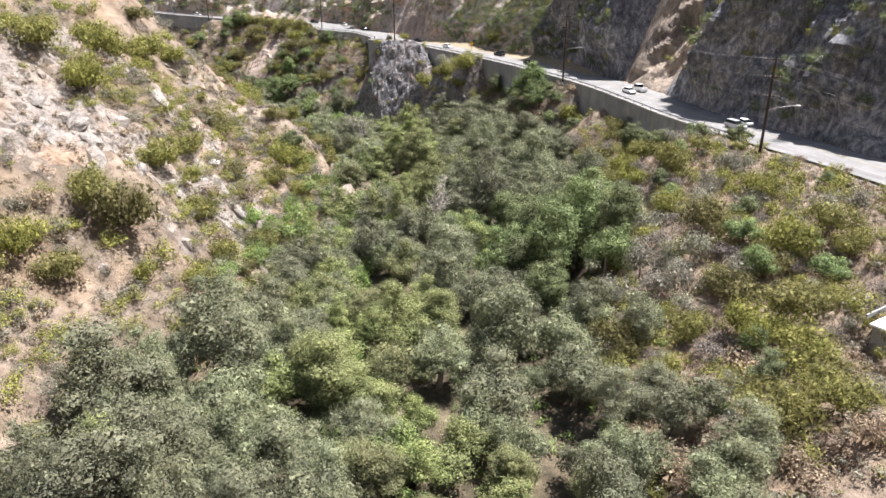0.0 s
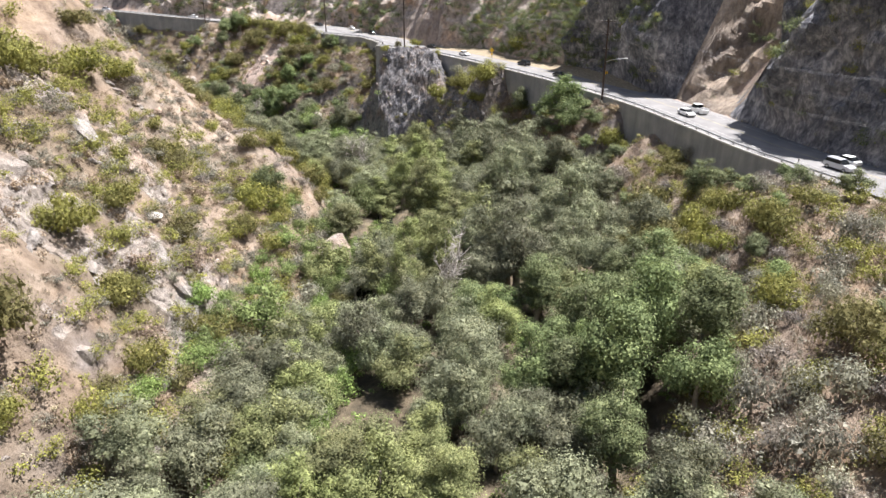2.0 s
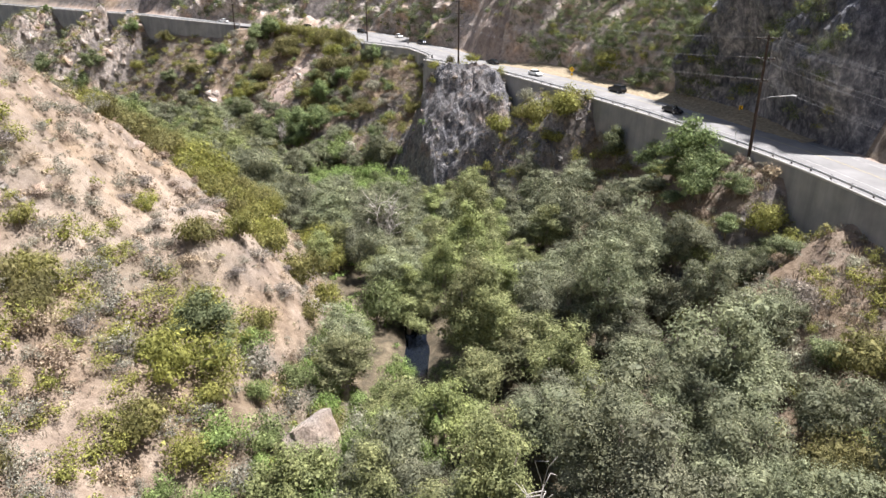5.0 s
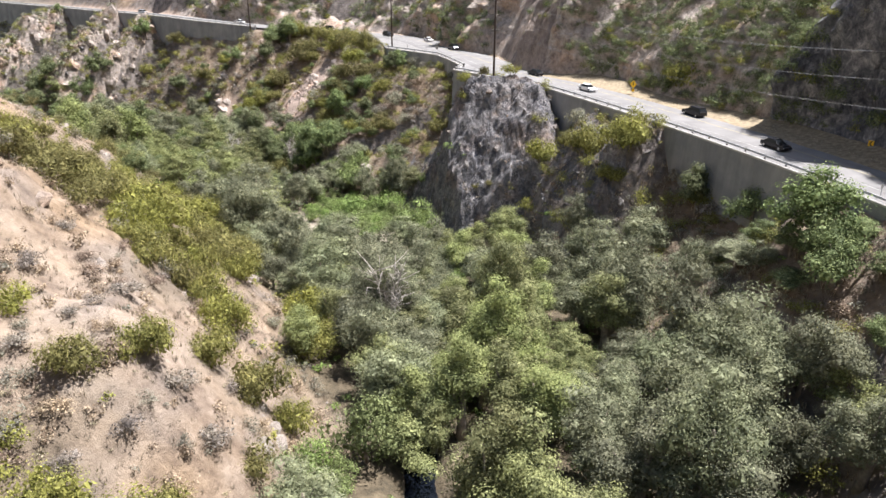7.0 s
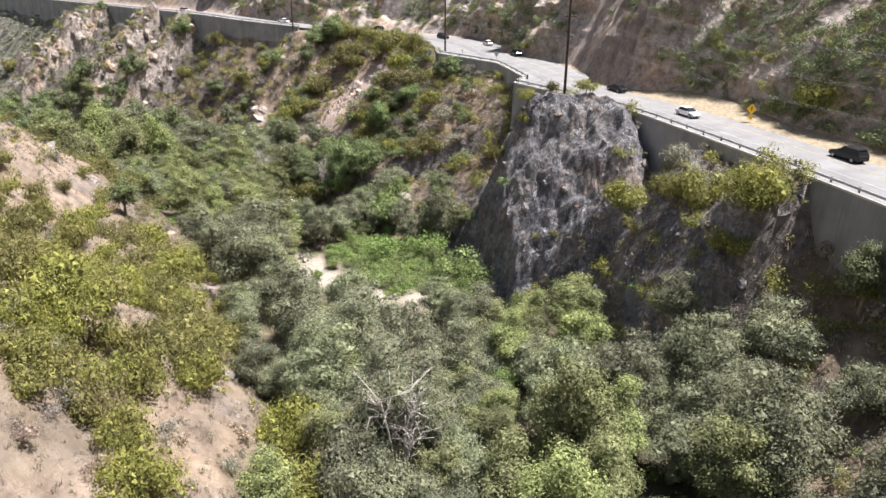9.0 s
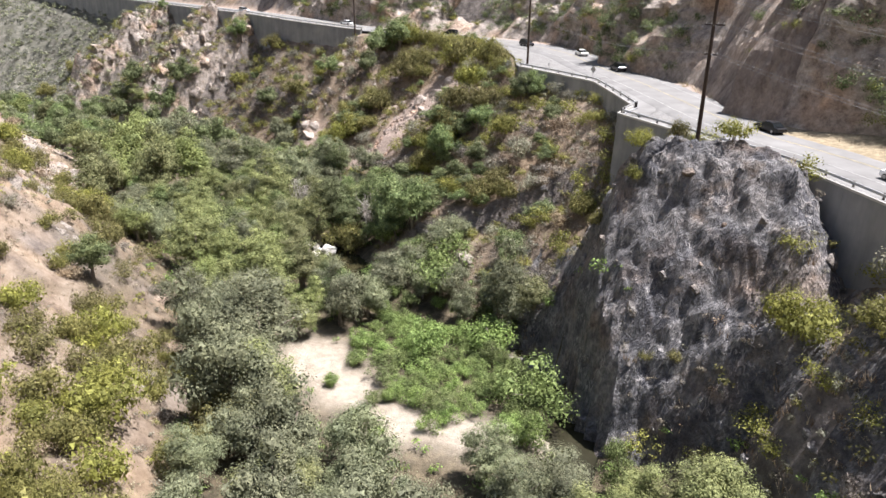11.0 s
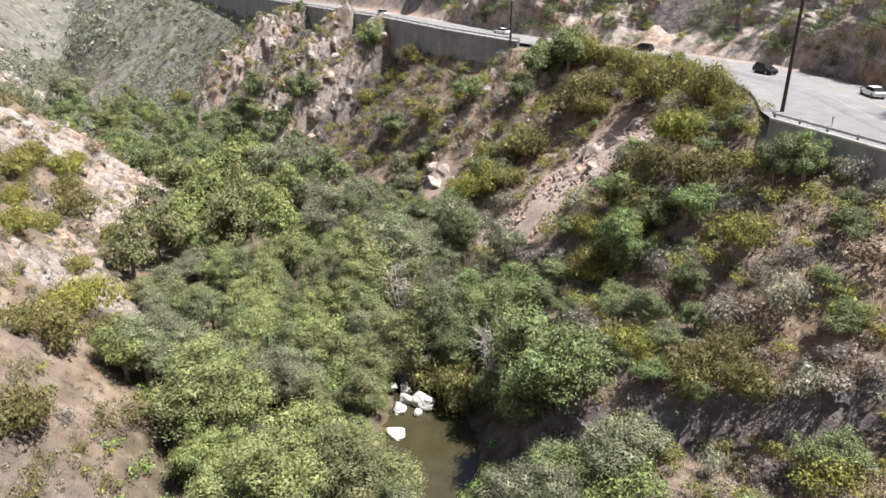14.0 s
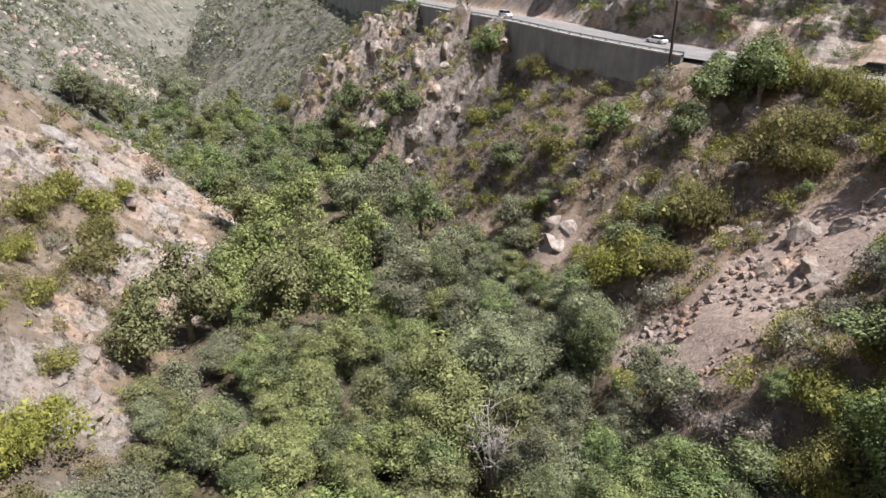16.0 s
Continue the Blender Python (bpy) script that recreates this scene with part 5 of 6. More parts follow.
MARKED = [("sycamore", SYCAMORE_A), ("willow", WILLOW_A), ("reed", REED_A), ("oak", OAK_A), ("oak", OAK_B), ("sumac", SUMAC_A), ("sumac", SUMAC_B), ("sumac", SUMAC_C), ("sumac", SUMAC_D), ("sumac", SUMAC_E), ("sumac", SUMAC_TOP), ("sage", SAGE_A), ("dry", DRY_A), ("oak", LOW_OAK_A), ("sumac", SIDE_SUMAC_A), ("bare", BARE_A)]

TOPS = [(kind, row) for kind, rows in (("willow", WILLOW_TOPS_A), ("willow", WILLOW_TOPS_B), ("willow", WILLOW_TOPS_C), ("sycamore", SYCAMORE_TOPS_A), ("sycamore", SYCAMORE_TOPS_B), ("oak", OAK_TOPS)) for row in rows]
TOP_AT = np.array([row for _, row in TOPS], float)
TOP_TALL = TOP_AT[:, 2] - height(TOP_AT[:, 0], TOP_AT[:, 1])


def tall_near(x, y):
    """How high the trees stand round a place, and the kind that stands nearest."""
    d = np.hypot(TOP_AT[:, 0] - x, TOP_AT[:, 1] - y)
    w = 1 / (d + 2) ** 3
    return float((w * TOP_TALL).sum() / w.sum()), TOPS[int(d.argmin())][0]


for kind, (x, y, high, wide) in TOPS:
    plant_to(kind, x, y, high - spot_height(x, y), wide)
for kind, rows in MARKED:
    for x, y, wide in rows:
        if wide > 11.8 and kind in ("willow", "sycamore", "oak"):
            # a wide crown is three stems grown together
            a = float(rng.uniform(0, 6.28))
            for k in range(3):
                plant(kind, x + 0.27 * wide * math.cos(a + 2.1 * k), y + 0.27 * wide * math.sin(a + 2.1 * k), wide * float(rng.uniform(0.72, 0.88)), float(rng.uniform(0.95, 1.15)))
        elif rows is LOW_OAK_A:
            plant(kind, x, y, wide * 1.15, float(rng.uniform(0.5, 0.65)))
        elif kind == "bare":
            plant(kind, x, y, wide, 13.0 / 5.5 / (wide / 5.0) if x > -60 else 1.5)
        else:
            plant(kind, x, y, wide * 1.28, float(rng.uniform(0.9, 1.2) if kind in ("sycamore", "oak") else rng.uniform(0.85, 1.08)))


def floor_chance(x, y):
    sand = sum(np.exp(-((x - a) ** 2 + (y - b) ** 2) / (r * r)) for a, b, r in SANDS)
    return (sample(DL, x, y) < 2) * (sample(DT, x, y) < np.where((x > 0) & (y < 225), 8.5, 3)) * (np.abs(sample(DC, x, y)) > 2.6 + pool(x, y)) * (sand < 0.35)


for x, y in scatter(270, (-140, 40, 30, 345), lambda x, y: floor_chance(x, y) * (1 - (x > -60) * (x < -2) * (y > 239) * (y < 267)) * (np.abs(sample(DC, x, y)) > 3.2 + 2.2 * np.exp(-((y - 172) / 22) ** 2)), 3.9, 11, 0.24):
    tall, kind = tall_near(x, y)
    if rng.uniform() < 0.3:
        kind = str(rng.choice(["willow", "sycamore"]))
    tall *= float(rng.uniform(0.5, 0.85))
    plant_to(kind, x, y, tall, float(np.clip(tall * rng.uniform(0.65, 1.0), 4.5, 8.5)))
for box, n, seed, gap in (((-36, 24, 34, 118), 46, 31, 3.0), ((-140, -62, 268, 350), 84, 32, 3.8)):
    for x, y in scatter(n, box, lambda x, y: floor_chance(x, y) * (np.abs(sample(DC, x, y)) > 2.2), gap, seed, 0.12):
        tall, kind = tall_near(x, y)
        if seed == 32:
            kind = str(rng.choice([kind, "oak", "willow"], p=[0.34, 0.36, 0.3]))
        plant_to(kind, x, y, tall * float(rng.uniform(0.5, 0.95)), float(rng.uniform(5.2, 7.8)))
for x, y in scatter(60, (-330, -135, 250, 390), floor_chance, 5.0, 15, 0.36):
    plant(str(rng.choice(["willow", "sycamore", "oak"], p=[0.4, 0.35, 0.25])), x, y, float(rng.uniform(6, 10)))
for x, y in scatter(70, (-46, -14, 84, 152), lambda x, y: smooth(-9, -5, sample(DL, x, y)) * (1 - smooth(5, 12, sample(DL, x, y))) * (np.abs(sample(DC, x, y)) > 3), 2.9, 18, 0.2):
    plant(str(rng.choice(["reed", "sumac", "sage"], p=[0.6, 0.25, 0.15])), x, y, float(rng.uniform(3.5, 6.5)))
for q in np.concatenate([np.arange(60, 225, 4.4), np.arange(225, 296, 2.9), np.arange(296, 540, 4.6)]):
    for side in (-1, 1):
        p, (_, r) = CREEK.at(q), CREEK.way(q)
        off = side * (rng.uniform(2.0, 4.2) + 1.1 * float(pool(p[0], p[1])))
        x, y = p[0] + r[0] * off, p[1] + r[1] * off
        if y > 30 and math.hypot(x + 18, y - 172) > 13 and min(math.hypot(x - a, y - b) - r for a, b, r in CLEARINGS) > 0.5:
            plant("reed", x, y, float(rng.uniform(3.2, 5.6)), float(rng.uniform(1.0, 1.5)))
# trees that close over the creek
for k, q in enumerate(np.arange(180, 392, 3.1)):
    p, (_, r) = CREEK.at(q), CREEK.way(q)
    if 48 < p[1] < 119 or 129 < p[1] < 150 or 174 < p[1] < 238:
        off = (1 if k % 2 else -1) * float(rng.uniform(0.8, 1.5))
        plant_to(str(rng.choice(["willow", "sycamore"])), p[0] + r[0] * off, p[1] + r[1] * off, float(rng.uniform(7, 10.5)), float(rng.uniform(6, 8)))
for x, y in scatter(60, (-60, -28, 245, 267), lambda x, y: floor_chance(x, y) * (np.abs(sample(DC, x, y)) > 2.8), 1.9, 16, 0.0):
    plant("reed", x, y, float(rng.uniform(3.4, 5.2)), 0.85)
for x, y, wide in [(-51, 245, 3.6), (-49.5, 247, 3.4), (-42.5, 243, 3.8), (-41, 245.5, 3.6), (-34.5, 245, 3.4), (-59, 247.5, 3.6), (-47, 240, 3.4)]:
    plant("reed", x, y, wide, 0.9)


def left_chance(x, y):
    dl = sample(DL, x, y)
    return (1 - 0.85 * np.exp(-(((x + 44) / 17) ** 4 + ((y - 166) / 17) ** 4))) * (dl > 1) * (dl < 52) * (0.5 + 0.6 * fbm(x, y, 16, 131, 2)) * (1 - 0.6 * sample(spots, x, y))


for x, y, wide, stretch in [(-40.4, 156.2, 6.4, 1.0), (-37.2, 161.8, 6.4, 1.1), (-36, 169.6, 6.6, 1.1), (-32.6, 171.4, 8.6, 1.1), (-29.6, 171.8, 6.5, 1.1), (-28.2, 162, 5.2, 1.1), (-30.9, 152.4, 4.6, 1.1),
                            (-35.8, 147.3, 8.6, 1.1), (-48.4, 161.4, 4.6, 1.0), (-42, 183, 7.5, 1.1), (-45.5, 186, 7, 1.1)]:
    plant("sumac", x, y, wide, stretch)
for x, y in [(-24, 152), (-25.6, 157), (-22.6, 147.5), (-24.6, 162.5), (-23, 167), (-26, 166)]:
    plant("reed", x, y, float(rng.uniform(5.0, 6.2)), 1.2)
for x, y in scatter(46, (-58, -28, 146, 186), lambda x, y: (sample(DL, x, y) > 3) * 0.9, 2.6, 21, 0.3):
    plant(str(rng.choice(["dry", "grey"])), x, y, float(rng.uniform(2.4, 4.6)), float(rng.uniform(0.6, 0.85)))


def right_chance(x, y):
    return (1 - np.exp(-(((x + 18) / 20) ** 4 + ((y - 262) / 14) ** 4))) * (sample(DT, x, y) > 1) * (sample(DE, x, y) < -1.6) * (0.8 + 0.45 * fbm(x, y, 14, 141, 2)) * (sample(scree, x, y) < 0.3)


for x, y in scatter(110, (-230, -20, 45, 320), left_chance, 3.4, 13, 0.42):
    plant(str(rng.choice(["grey", "sage", "dry"])), x, y, float(rng.uniform(1.8, 4)))
for x, y in scatter(240, (-250, 75, 45, 415), right_chance, 3.0, 14, 0.3):
    plant(str(rng.choice(["grey", "sage", "dry", "oak"], p=[0.22, 0.46, 0.18, 0.14])), x, y, float(rng.uniform(2.6, 5.4)))
for q in np.arange(499, 572, 4.6):
    p, (_, r) = EDGE.at(q), EDGE.way(q)
    off = -float(rng.uniform(2.6, 5.0))
    plant("sumac", p[0] + r[0] * off, p[1] + r[1] * off, float(rng.uniform(5.0, 7.5)), float(rng.uniform(1.1, 1.4)))
for x, y in scatter(48, (-80, -47, 184, 216), lambda x, y: (sample(DL, x, y) > 2) * (sample(DL, x, y) < 34) * 0.95, 3.1, 17, 0.15):
    plant("sumac", x, y, float(rng.uniform(5.5, 8)), float(rng.uniform(1.0, 1.3)))
for x, y in scatter(30, (-100, -58, 212, 245), lambda x, y: (sample(DL, x, y) > 1) * (sample(DL, x, y) < 30) * 0.9, 3.4, 20, 0.25):
    plant("sumac", x, y, float(rng.uniform(4, 6.5)), 1.0)
for x, y, wide in [(27, 192, 6), (31, 187, 6.5), (24, 196.5, 5.5), (29, 182.5, 6), (33.5, 180, 6), (22, 202, 5), (19.5, 212, 5), (35, 174, 6), (30, 176, 5)]:
    plant("oak", x, y, wide, float(rng.uniform(0.6, 0.8)))
for x, y in scatter(46, (8, 50, 52, 160), lambda x, y: (sample(DT, x, y) > 2) * (sample(DE, x, y) < -3) * 0.9, 5.2, 33, 0.1):
    plant(str(rng.choice(["oak", "sumac"], p=[0.55, 0.45])), x, y, float(rng.uniform(4.2, 6.2)), float(rng.uniform(0.7, 0.95)))
for x, y in scatter(70, (6, 52, 48, 165), lambda x, y: (sample(DT, x, y) > 1) * (sample(DE, x, y) < -2) * 0.9, 2.6, 34, 0.1):
    plant(str(rng.choice(["grey", "sage"], p=[0.6, 0.4])), x, y, float(rng.uniform(3.2, 5.6)), float(rng.uniform(0.8, 1.1)))
for x, y in scatter(70, (-92, -40, 284, 336), lambda x, y: (sample(DT, x, y) > 0.5) * (sample(DE, x, y) < -4) * (sample(scree, x, y) < 0.3) * 0.9, 3.2, 36, 0.1):
    plant(str(rng.choice(["oak", "reed", "grey"], p=[0.5, 0.2, 0.3])), x, y, float(rng.uniform(3.6, 6.0)), float(rng.uniform(0.7, 0.95)))
for m in MASTERS:
    for c in list(m.children):
        bpy.data.objects.remove(c)
    bpy.data.objects.remove(m)


# the brush, grass and rubble that nobody could count
def lay(name, label, category, places, clouds, material, lo, hi, seed, sink=0.05, tri=True):
    """One mesh of many small plants: each place gets a turned and scaled copy of one of the leaf clouds."""
    g = np.random.default_rng(seed)
    out = []
    for x, y, *rest in places:
        c = clouds[int(g.integers(len(clouds)))]
        k, a = g.uniform(lo, hi), g.uniform(0, 2 * math.pi)
        rot = np.array([[math.cos(a), -math.sin(a), 0], [math.sin(a), math.cos(a), 0], [0, 0, 1]])
        z = (rest[0] if rest else top(x, y)) - sink * k
        out.append((c @ rot.T) * k * np.array([1, 1, g.uniform(0.8, 1.2)]) + np.array([x, y, z]))
    v = np.concatenate(out)
    me = facets(name, v, material)
    return tagged(new(name, me), label, category, kind="stuff")


def thin_cloud(seed, wide, high, clumps, leaves, size, body):
    return leaf_cloud(seed, wide, high, clumps, leaves, size, 0.0, 0.7, 1.3, body)[0]


TUFTS = [thin_cloud(980 + k, 1.0, 0.6, 6, 11, 0.048, 1) for k in range(8)]
SMALL = [thin_cloud(900 + k, 1.0, 0.62, 10, 14, 0.042, 2) for k in range(5)]
COARSE = [thin_cloud(920 + k, 1.0, 0.75, 8, 6, 0.085, 1) for k in range(5)]
MEDIUM = [thin_cloud(940 + k, 1.0, 0.6, 18, 34, 0.019, 3) for k in range(5)]
lay("grey_brush", "low grey-green brush covering the slope", "brush", scatter(2600, (-260, 75, 40, 420), right_chance, 1.1, 21, 0.25), TUFTS, M_SAGE, 0.9, 2.6, 1)
lay("olive_brush", "low olive brush covering the slope", "brush", scatter(1500, (-300, 75, 40, 430), right_chance, 1.5, 22, 0.28), TUFTS, M_SUMAC, 1.1, 3.2, 2)
lay("slope_scrub", "brown and straw-coloured dry scrub matting the slope", "brush", scatter(4200, (-260, 75, 45, 415), right_chance, 0.8, 42, 0.15), TUFTS, M_SCRUB, 0.7, 1.9, 25)
lay("left_brush", "olive chaparral brush in patches on the dry slope", "brush", scatter(700, (-240, -15, 40, 320), lambda x, y: left_chance(x, y) * 1.2, 1.6, 29, 0.3), TUFTS, M_SUMAC, 1.0, 3.2, 9)
lay("left_scrub", "grey-brown low scrub dotting the dry grassy slope", "brush", scatter(1800, (-240, -15, 40, 320), lambda x, y: left_chance(x, y) * 1.4, 1.0, 43, 0.2), TUFTS, M_SAGE, 0.6, 2.0, 26)
lay("left_mat", "matted dry scrub on the grassy slope", "brush", scatter(2200, (-240, -15, 40, 320), lambda x, y: left_chance(x, y) * 1.4, 0.8, 44, 0.15), TUFTS, M_SCRUB, 0.5, 1.6, 27)
FAR_TUFTS = [thin_cloud(990 + k, 1.0, 0.6, 5, 9, 0.06, 1) for k in range(8)]
for mat_of, n, k, big in ((M_FAR_HAZED, 4200, 45, 4.6), (M_CHAPARRAL, 2400, 46, 7.0)):
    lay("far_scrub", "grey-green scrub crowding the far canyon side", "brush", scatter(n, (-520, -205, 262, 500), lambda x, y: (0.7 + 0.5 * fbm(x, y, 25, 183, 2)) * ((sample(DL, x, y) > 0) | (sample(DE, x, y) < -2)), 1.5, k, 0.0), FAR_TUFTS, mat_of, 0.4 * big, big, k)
lay("bush_cover", "rounded olive bushes crowding the slope below the road", "brush", scatter(560, (-260, 75, 45, 415), right_chance, 2.7, 19, 0.34), MEDIUM, M_SUMAC, 2.8, 6.0, 19)
lay("left_bushes", "rounded olive bushes spread over the dry slope", "brush", scatter(300, (-92, -18, 38, 155), lambda x, y: left_chance(x, y) * 1.5, 2.4, 47, 0.3), MEDIUM, M_SUMAC, 2.8, 6.0, 29)
lay("left_sage", "grey-green and brownish sage on the dry slope", "brush", scatter(320, (-92, -18, 38, 190), lambda x, y: left_chance(x, y) * 1.4, 2.0, 48, 0.25), MEDIUM, M_SAGE, 1.8, 4.6, 30)
lay("left_brown", "soft brown and pinkish dried brush in puffs on the grassy slope", "brush", scatter(520, (-92, -22, 60, 205), lambda x, y: (sample(DL, x, y) > 1) * (sample(DL, x, y) < 46) * (0.5 + 0.8 * fbm(x, y, 12, 203, 2)), 1.5, 50, 0.2), SMALL, M_DRY, 1.2, 3.2, 32, 0.2)
lay("left_olive", "yellow-olive bushes on the dry spur", "brush", scatter(130, (-230, -92, 225, 320), lambda x, y: left_chance(x, y) * 1.3, 2.6, 49, 0.35), MEDIUM, M_SUMAC, 2.4, 5.5, 31)
lay("red_brush", "dried red-brown brush on the slopes", "brush", scatter(900, (-240, 75, 40, 400), lambda x, y: (right_chance(x, y) + left_chance(x, y)) * (fbm(x, y, 11, 199, 2) > 0), 1.1, 23, 0.2), TUFTS, M_DRY, 0.8, 2.0, 3)
def on_cut(n, lean, seed, gap):
    """Places on the rock faces above the road, by their stations' share of brush."""
    g = np.random.default_rng(seed)
    v = np.concatenate([c for c in CUT])
    share = np.interp(v[:, 3], [215, 290, 298, 320, 326, 352, 362, 408, 412, 420, 426, 462, 470, 560, 640], lean) * (0.55 + 0.7 * fbm(v[:, 3], v[:, 2], 9, seed, 2))
    share = np.where((v[:, 4] > 0.5) & (v[:, 4] < 16), np.maximum(share, 0), 0)
    pick = g.choice(len(v), n * 4, replace=True, p=share / share.sum())
    out, cells = [], {}
    for a, b, c in v[pick][:, :3]:
        key = (int(a // gap), int(b // gap), int(c // gap))
        if any((a - d[0]) ** 2 + (b - d[1]) ** 2 + (c - d[2]) ** 2 < gap * gap for i in (-1, 0, 1) for j in (-1, 0, 1) for m in (-1, 0, 1) for d in cells.get((key[0] + i, key[1] + j, key[2] + m), ())):
            continue
        cells.setdefault(key, []).append((a, b, c))
        out.append((a, b, c))
        if len(out) >= n:
            break
    return out


lay("hill_brush", "dark green chaparral crowding the hillside above the road", "brush", on_cut(760, [0.08, 0.1, 0.02, 0.03, 0.1, 0.4, 2.6, 2.6, 0.6, 0.3, 0.02, 0.02, 0.25, 0.4, 0.3], 25, 1.7), MEDIUM, M_OAK, 2.6, 6.0, 5, 0.15)
lay("ledge_bushes", "olive bushes on the ledges of the rock cut", "brush", on_cut(260, [0.28, 0.3, 0.1, 0.08, 0.2, 0.3, 0.7, 0.7, 0.6, 0.3, 0.03, 0.03, 0.45, 0.5, 0.4], 37, 2.2), MEDIUM, M_SUMAC, 2.2, 5.0, 22, 0.15)
lay("ledge_scrub", "grey-brown dry scrub on the rock cut", "brush", on_cut(420, [0.4, 0.4, 0.3, 0.3, 0.4, 0.4, 0.5, 0.5, 0.5, 0.4, 0.08, 0.08, 1.0, 1.0, 0.9], 38, 1.3), SMALL, M_SAGE, 0.9, 2.6, 23, 0.1)
lay("far_brush", "distant chaparral on the canyon sides", "brush", scatter(2600, (-1100, -400, 200, 900), lambda x, y: 0.55 + 0.4 * fbm(x, y, 60, 181, 2) + 0.45 * (sample(DL, x, y) < 3) - 1.6 * ((x > -330) & (sample(DE, x, y) > -5) & (sample(DE, x, y) < 18)), 3.6, 26, 0.0), COARSE, M_FAR_HAZED, 3.0, 10.0, 6)
lay("under_brush", "green undergrowth between the trees", "brush", scatter(1700, (-330, 40, 30, 390), floor_chance, 1.5, 27, 0.0), TUFTS, M_REED, 1.4, 3.4, 7)


def blades(seed, n=9):
    g = np.random.default_rng(seed)
    a = g.uniform(0, 2 * math.pi, n)
    root = np.stack([0.25 * g.normal(size=n), 0.25 * g.normal(size=n), np.zeros(n)], 1)
    side = np.stack([-np.sin(a), np.cos(a), 0 * a], 1) * 0.05
    tip = root + np.stack([np.cos(a) * 0.3, np.sin(a) * 0.3, g.uniform(0.35, 0.9, n)], 1)
    return np.stack([root - side, root + side, tip], 1)


lay("verge_grass", "golden dry grass along the foot of the road cut", "grass", scatter(1500, (-150, 110, 80, 420), lambda x, y: np.abs(sample(DE, x, y) - road_wide(sample(SE, x, y)) - 0.3) < 2.2, 0.4, 30, 0.0), [blades(960 + k) for k in range(4)], M_STRAW, 0.7, 1.4, 10)
lay("brown_stubble", "brown and grey stubble of dried plants on the steep slope", "grass", scatter(8000, (-240, 75, 45, 410), lambda x, y: right_chance(x, y) * (0.7 + 0.5 * fbm(x, y, 7, 195, 2)), 0.45, 39, 0.0), [blades(970 + k, 12) for k in range(6)], M_DRY, 0.7, 1.5, 20)
lay("left_stubble", "fuzzy red-brown dried plants in patches on the grassy slope", "grass", scatter(4200, (-230, -15, 40, 320), lambda x, y: (sample(DL, x, y) > 0) * (sample(DL, x, y) < 46) * (fbm(x, y, 8, 197, 2) > 0.12), 0.4, 40, 0.0), [blades(980 + k, 12) for k in range(6)], M_SCRUB, 0.35, 0.8, 21)
lay("dry_grass", "tufts of pale straw-coloured dry grass", "grass", scatter(6500, (-230, -15, 40, 320), lambda x, y: (sample(DL, x, y) > 0) * (sample(DL, x, y) < 46) * (0.75 + 0.4 * fbm(x, y, 9, 191, 2)), 0.5, 28, 0.0), [blades(950 + k) for k in range(6)], M_STRAW, 0.4, 0.9, 8)


# ---------------------------------------------------------------- rocks
def rock_shape(seed, flat=0.6, cuts=9, fine=2):
    """A faceted stone about 1 m across: a ball cut by planes, as triangles (n, 3, 3)."""
    g = np.random.default_rng(seed)
    bm = bmesh.new()
    bmesh.ops.create_icosphere(bm, subdivisions=fine, radius=0.6)
    p = np.array([q.co[:] for q in bm.verts])
    tri = np.array([[q.index for q in f.verts] for f in bm.faces])
    bm.free()
    p = p * np.array([g.uniform(0.85, 1.3), g.uniform(0.7, 1.0), flat * g.uniform(0.8, 1.2)])
    for n in unit(g.normal(size=(cuts, 3))):
        d = np.abs(p @ n).max() * g.uniform(0.55, 0.85)
        p = p - np.maximum(p @ n - d, 0)[:, None] * n
    p = p * (1 + 0.05 * g.normal(size=(len(p), 1)))
    return p[tri]


STONES = [rock_shape(1000 + k, g) for k, g in enumerate((0.45, 0.6, 0.5, 0.8, 0.35, 0.7, 0.55, 0.4))]
BLOCKS = [rock_shape(1030 + k, 0.42, 8, 1) for k in range(8)]
PEBBLES = [rock_shape(1050 + k, 0.6, 5, 1) for k in range(6)]


def turned(c, g, k, dip, jitter=14):
    m = np.array((Euler((radians(dip[0] + g.normal() * jitter), radians(dip[1] + g.normal() * jitter), radians(dip[2] + g.normal() * jitter * 1.4))).to_matrix()))
    return (c @ m.T) * k


def lay_rocks(name, label, places, shapes, material, lo, hi, seed, dip=(38, 20, 30), bury=0.12, jitter=14):
    g = np.random.default_rng(seed)
    out = []
    for x, y in places:
        k = lo + (hi - lo) * g.uniform() ** 2.2
        z = top(x, y) - bury * k
        out.append(turned(shapes[int(g.integers(len(shapes)))], g, k, dip, jitter) * np.array([1, 1, g.uniform(0.8, 1.3)]) + np.array([x, y, z]))
    return tagged(new(name, facets(name, np.concatenate(out), material)), label, "rocks", kind="stuff")


def crag_chance(x, y):
    near_cliff = np.exp(-(((x + 20) / 20) ** 2 + ((y - 264) / 16) ** 2))
    return (sample(DT, x, y) > 0.5) * (sample(DE, x, y) < -0.6) * (0.9 * sample(rocky, x, y) + 0.9 * near_cliff - 0.15)


lay_rocks("cliff_rocks", "grey and tan fractured rock of the cliff below the road", scatter(520, (-300, 60, 130, 430), crag_chance, 1.3, 31), STONES, M_ROCK, 0.5, 2.2, 11, bury=0.25)
def spur_chance(x, y):
    de = sample(DE, x, y)
    return (de < -1) * (de > -34) * (sample(DT, x, y) > 6) * np.clip(1.15 - 0.3 * wall_drop(sample(SE, x, y)) + 0.6 * fbm(x, y, 9, 213, 2), 0, 1) * np.where(x < -125, 1.0, 0.25)


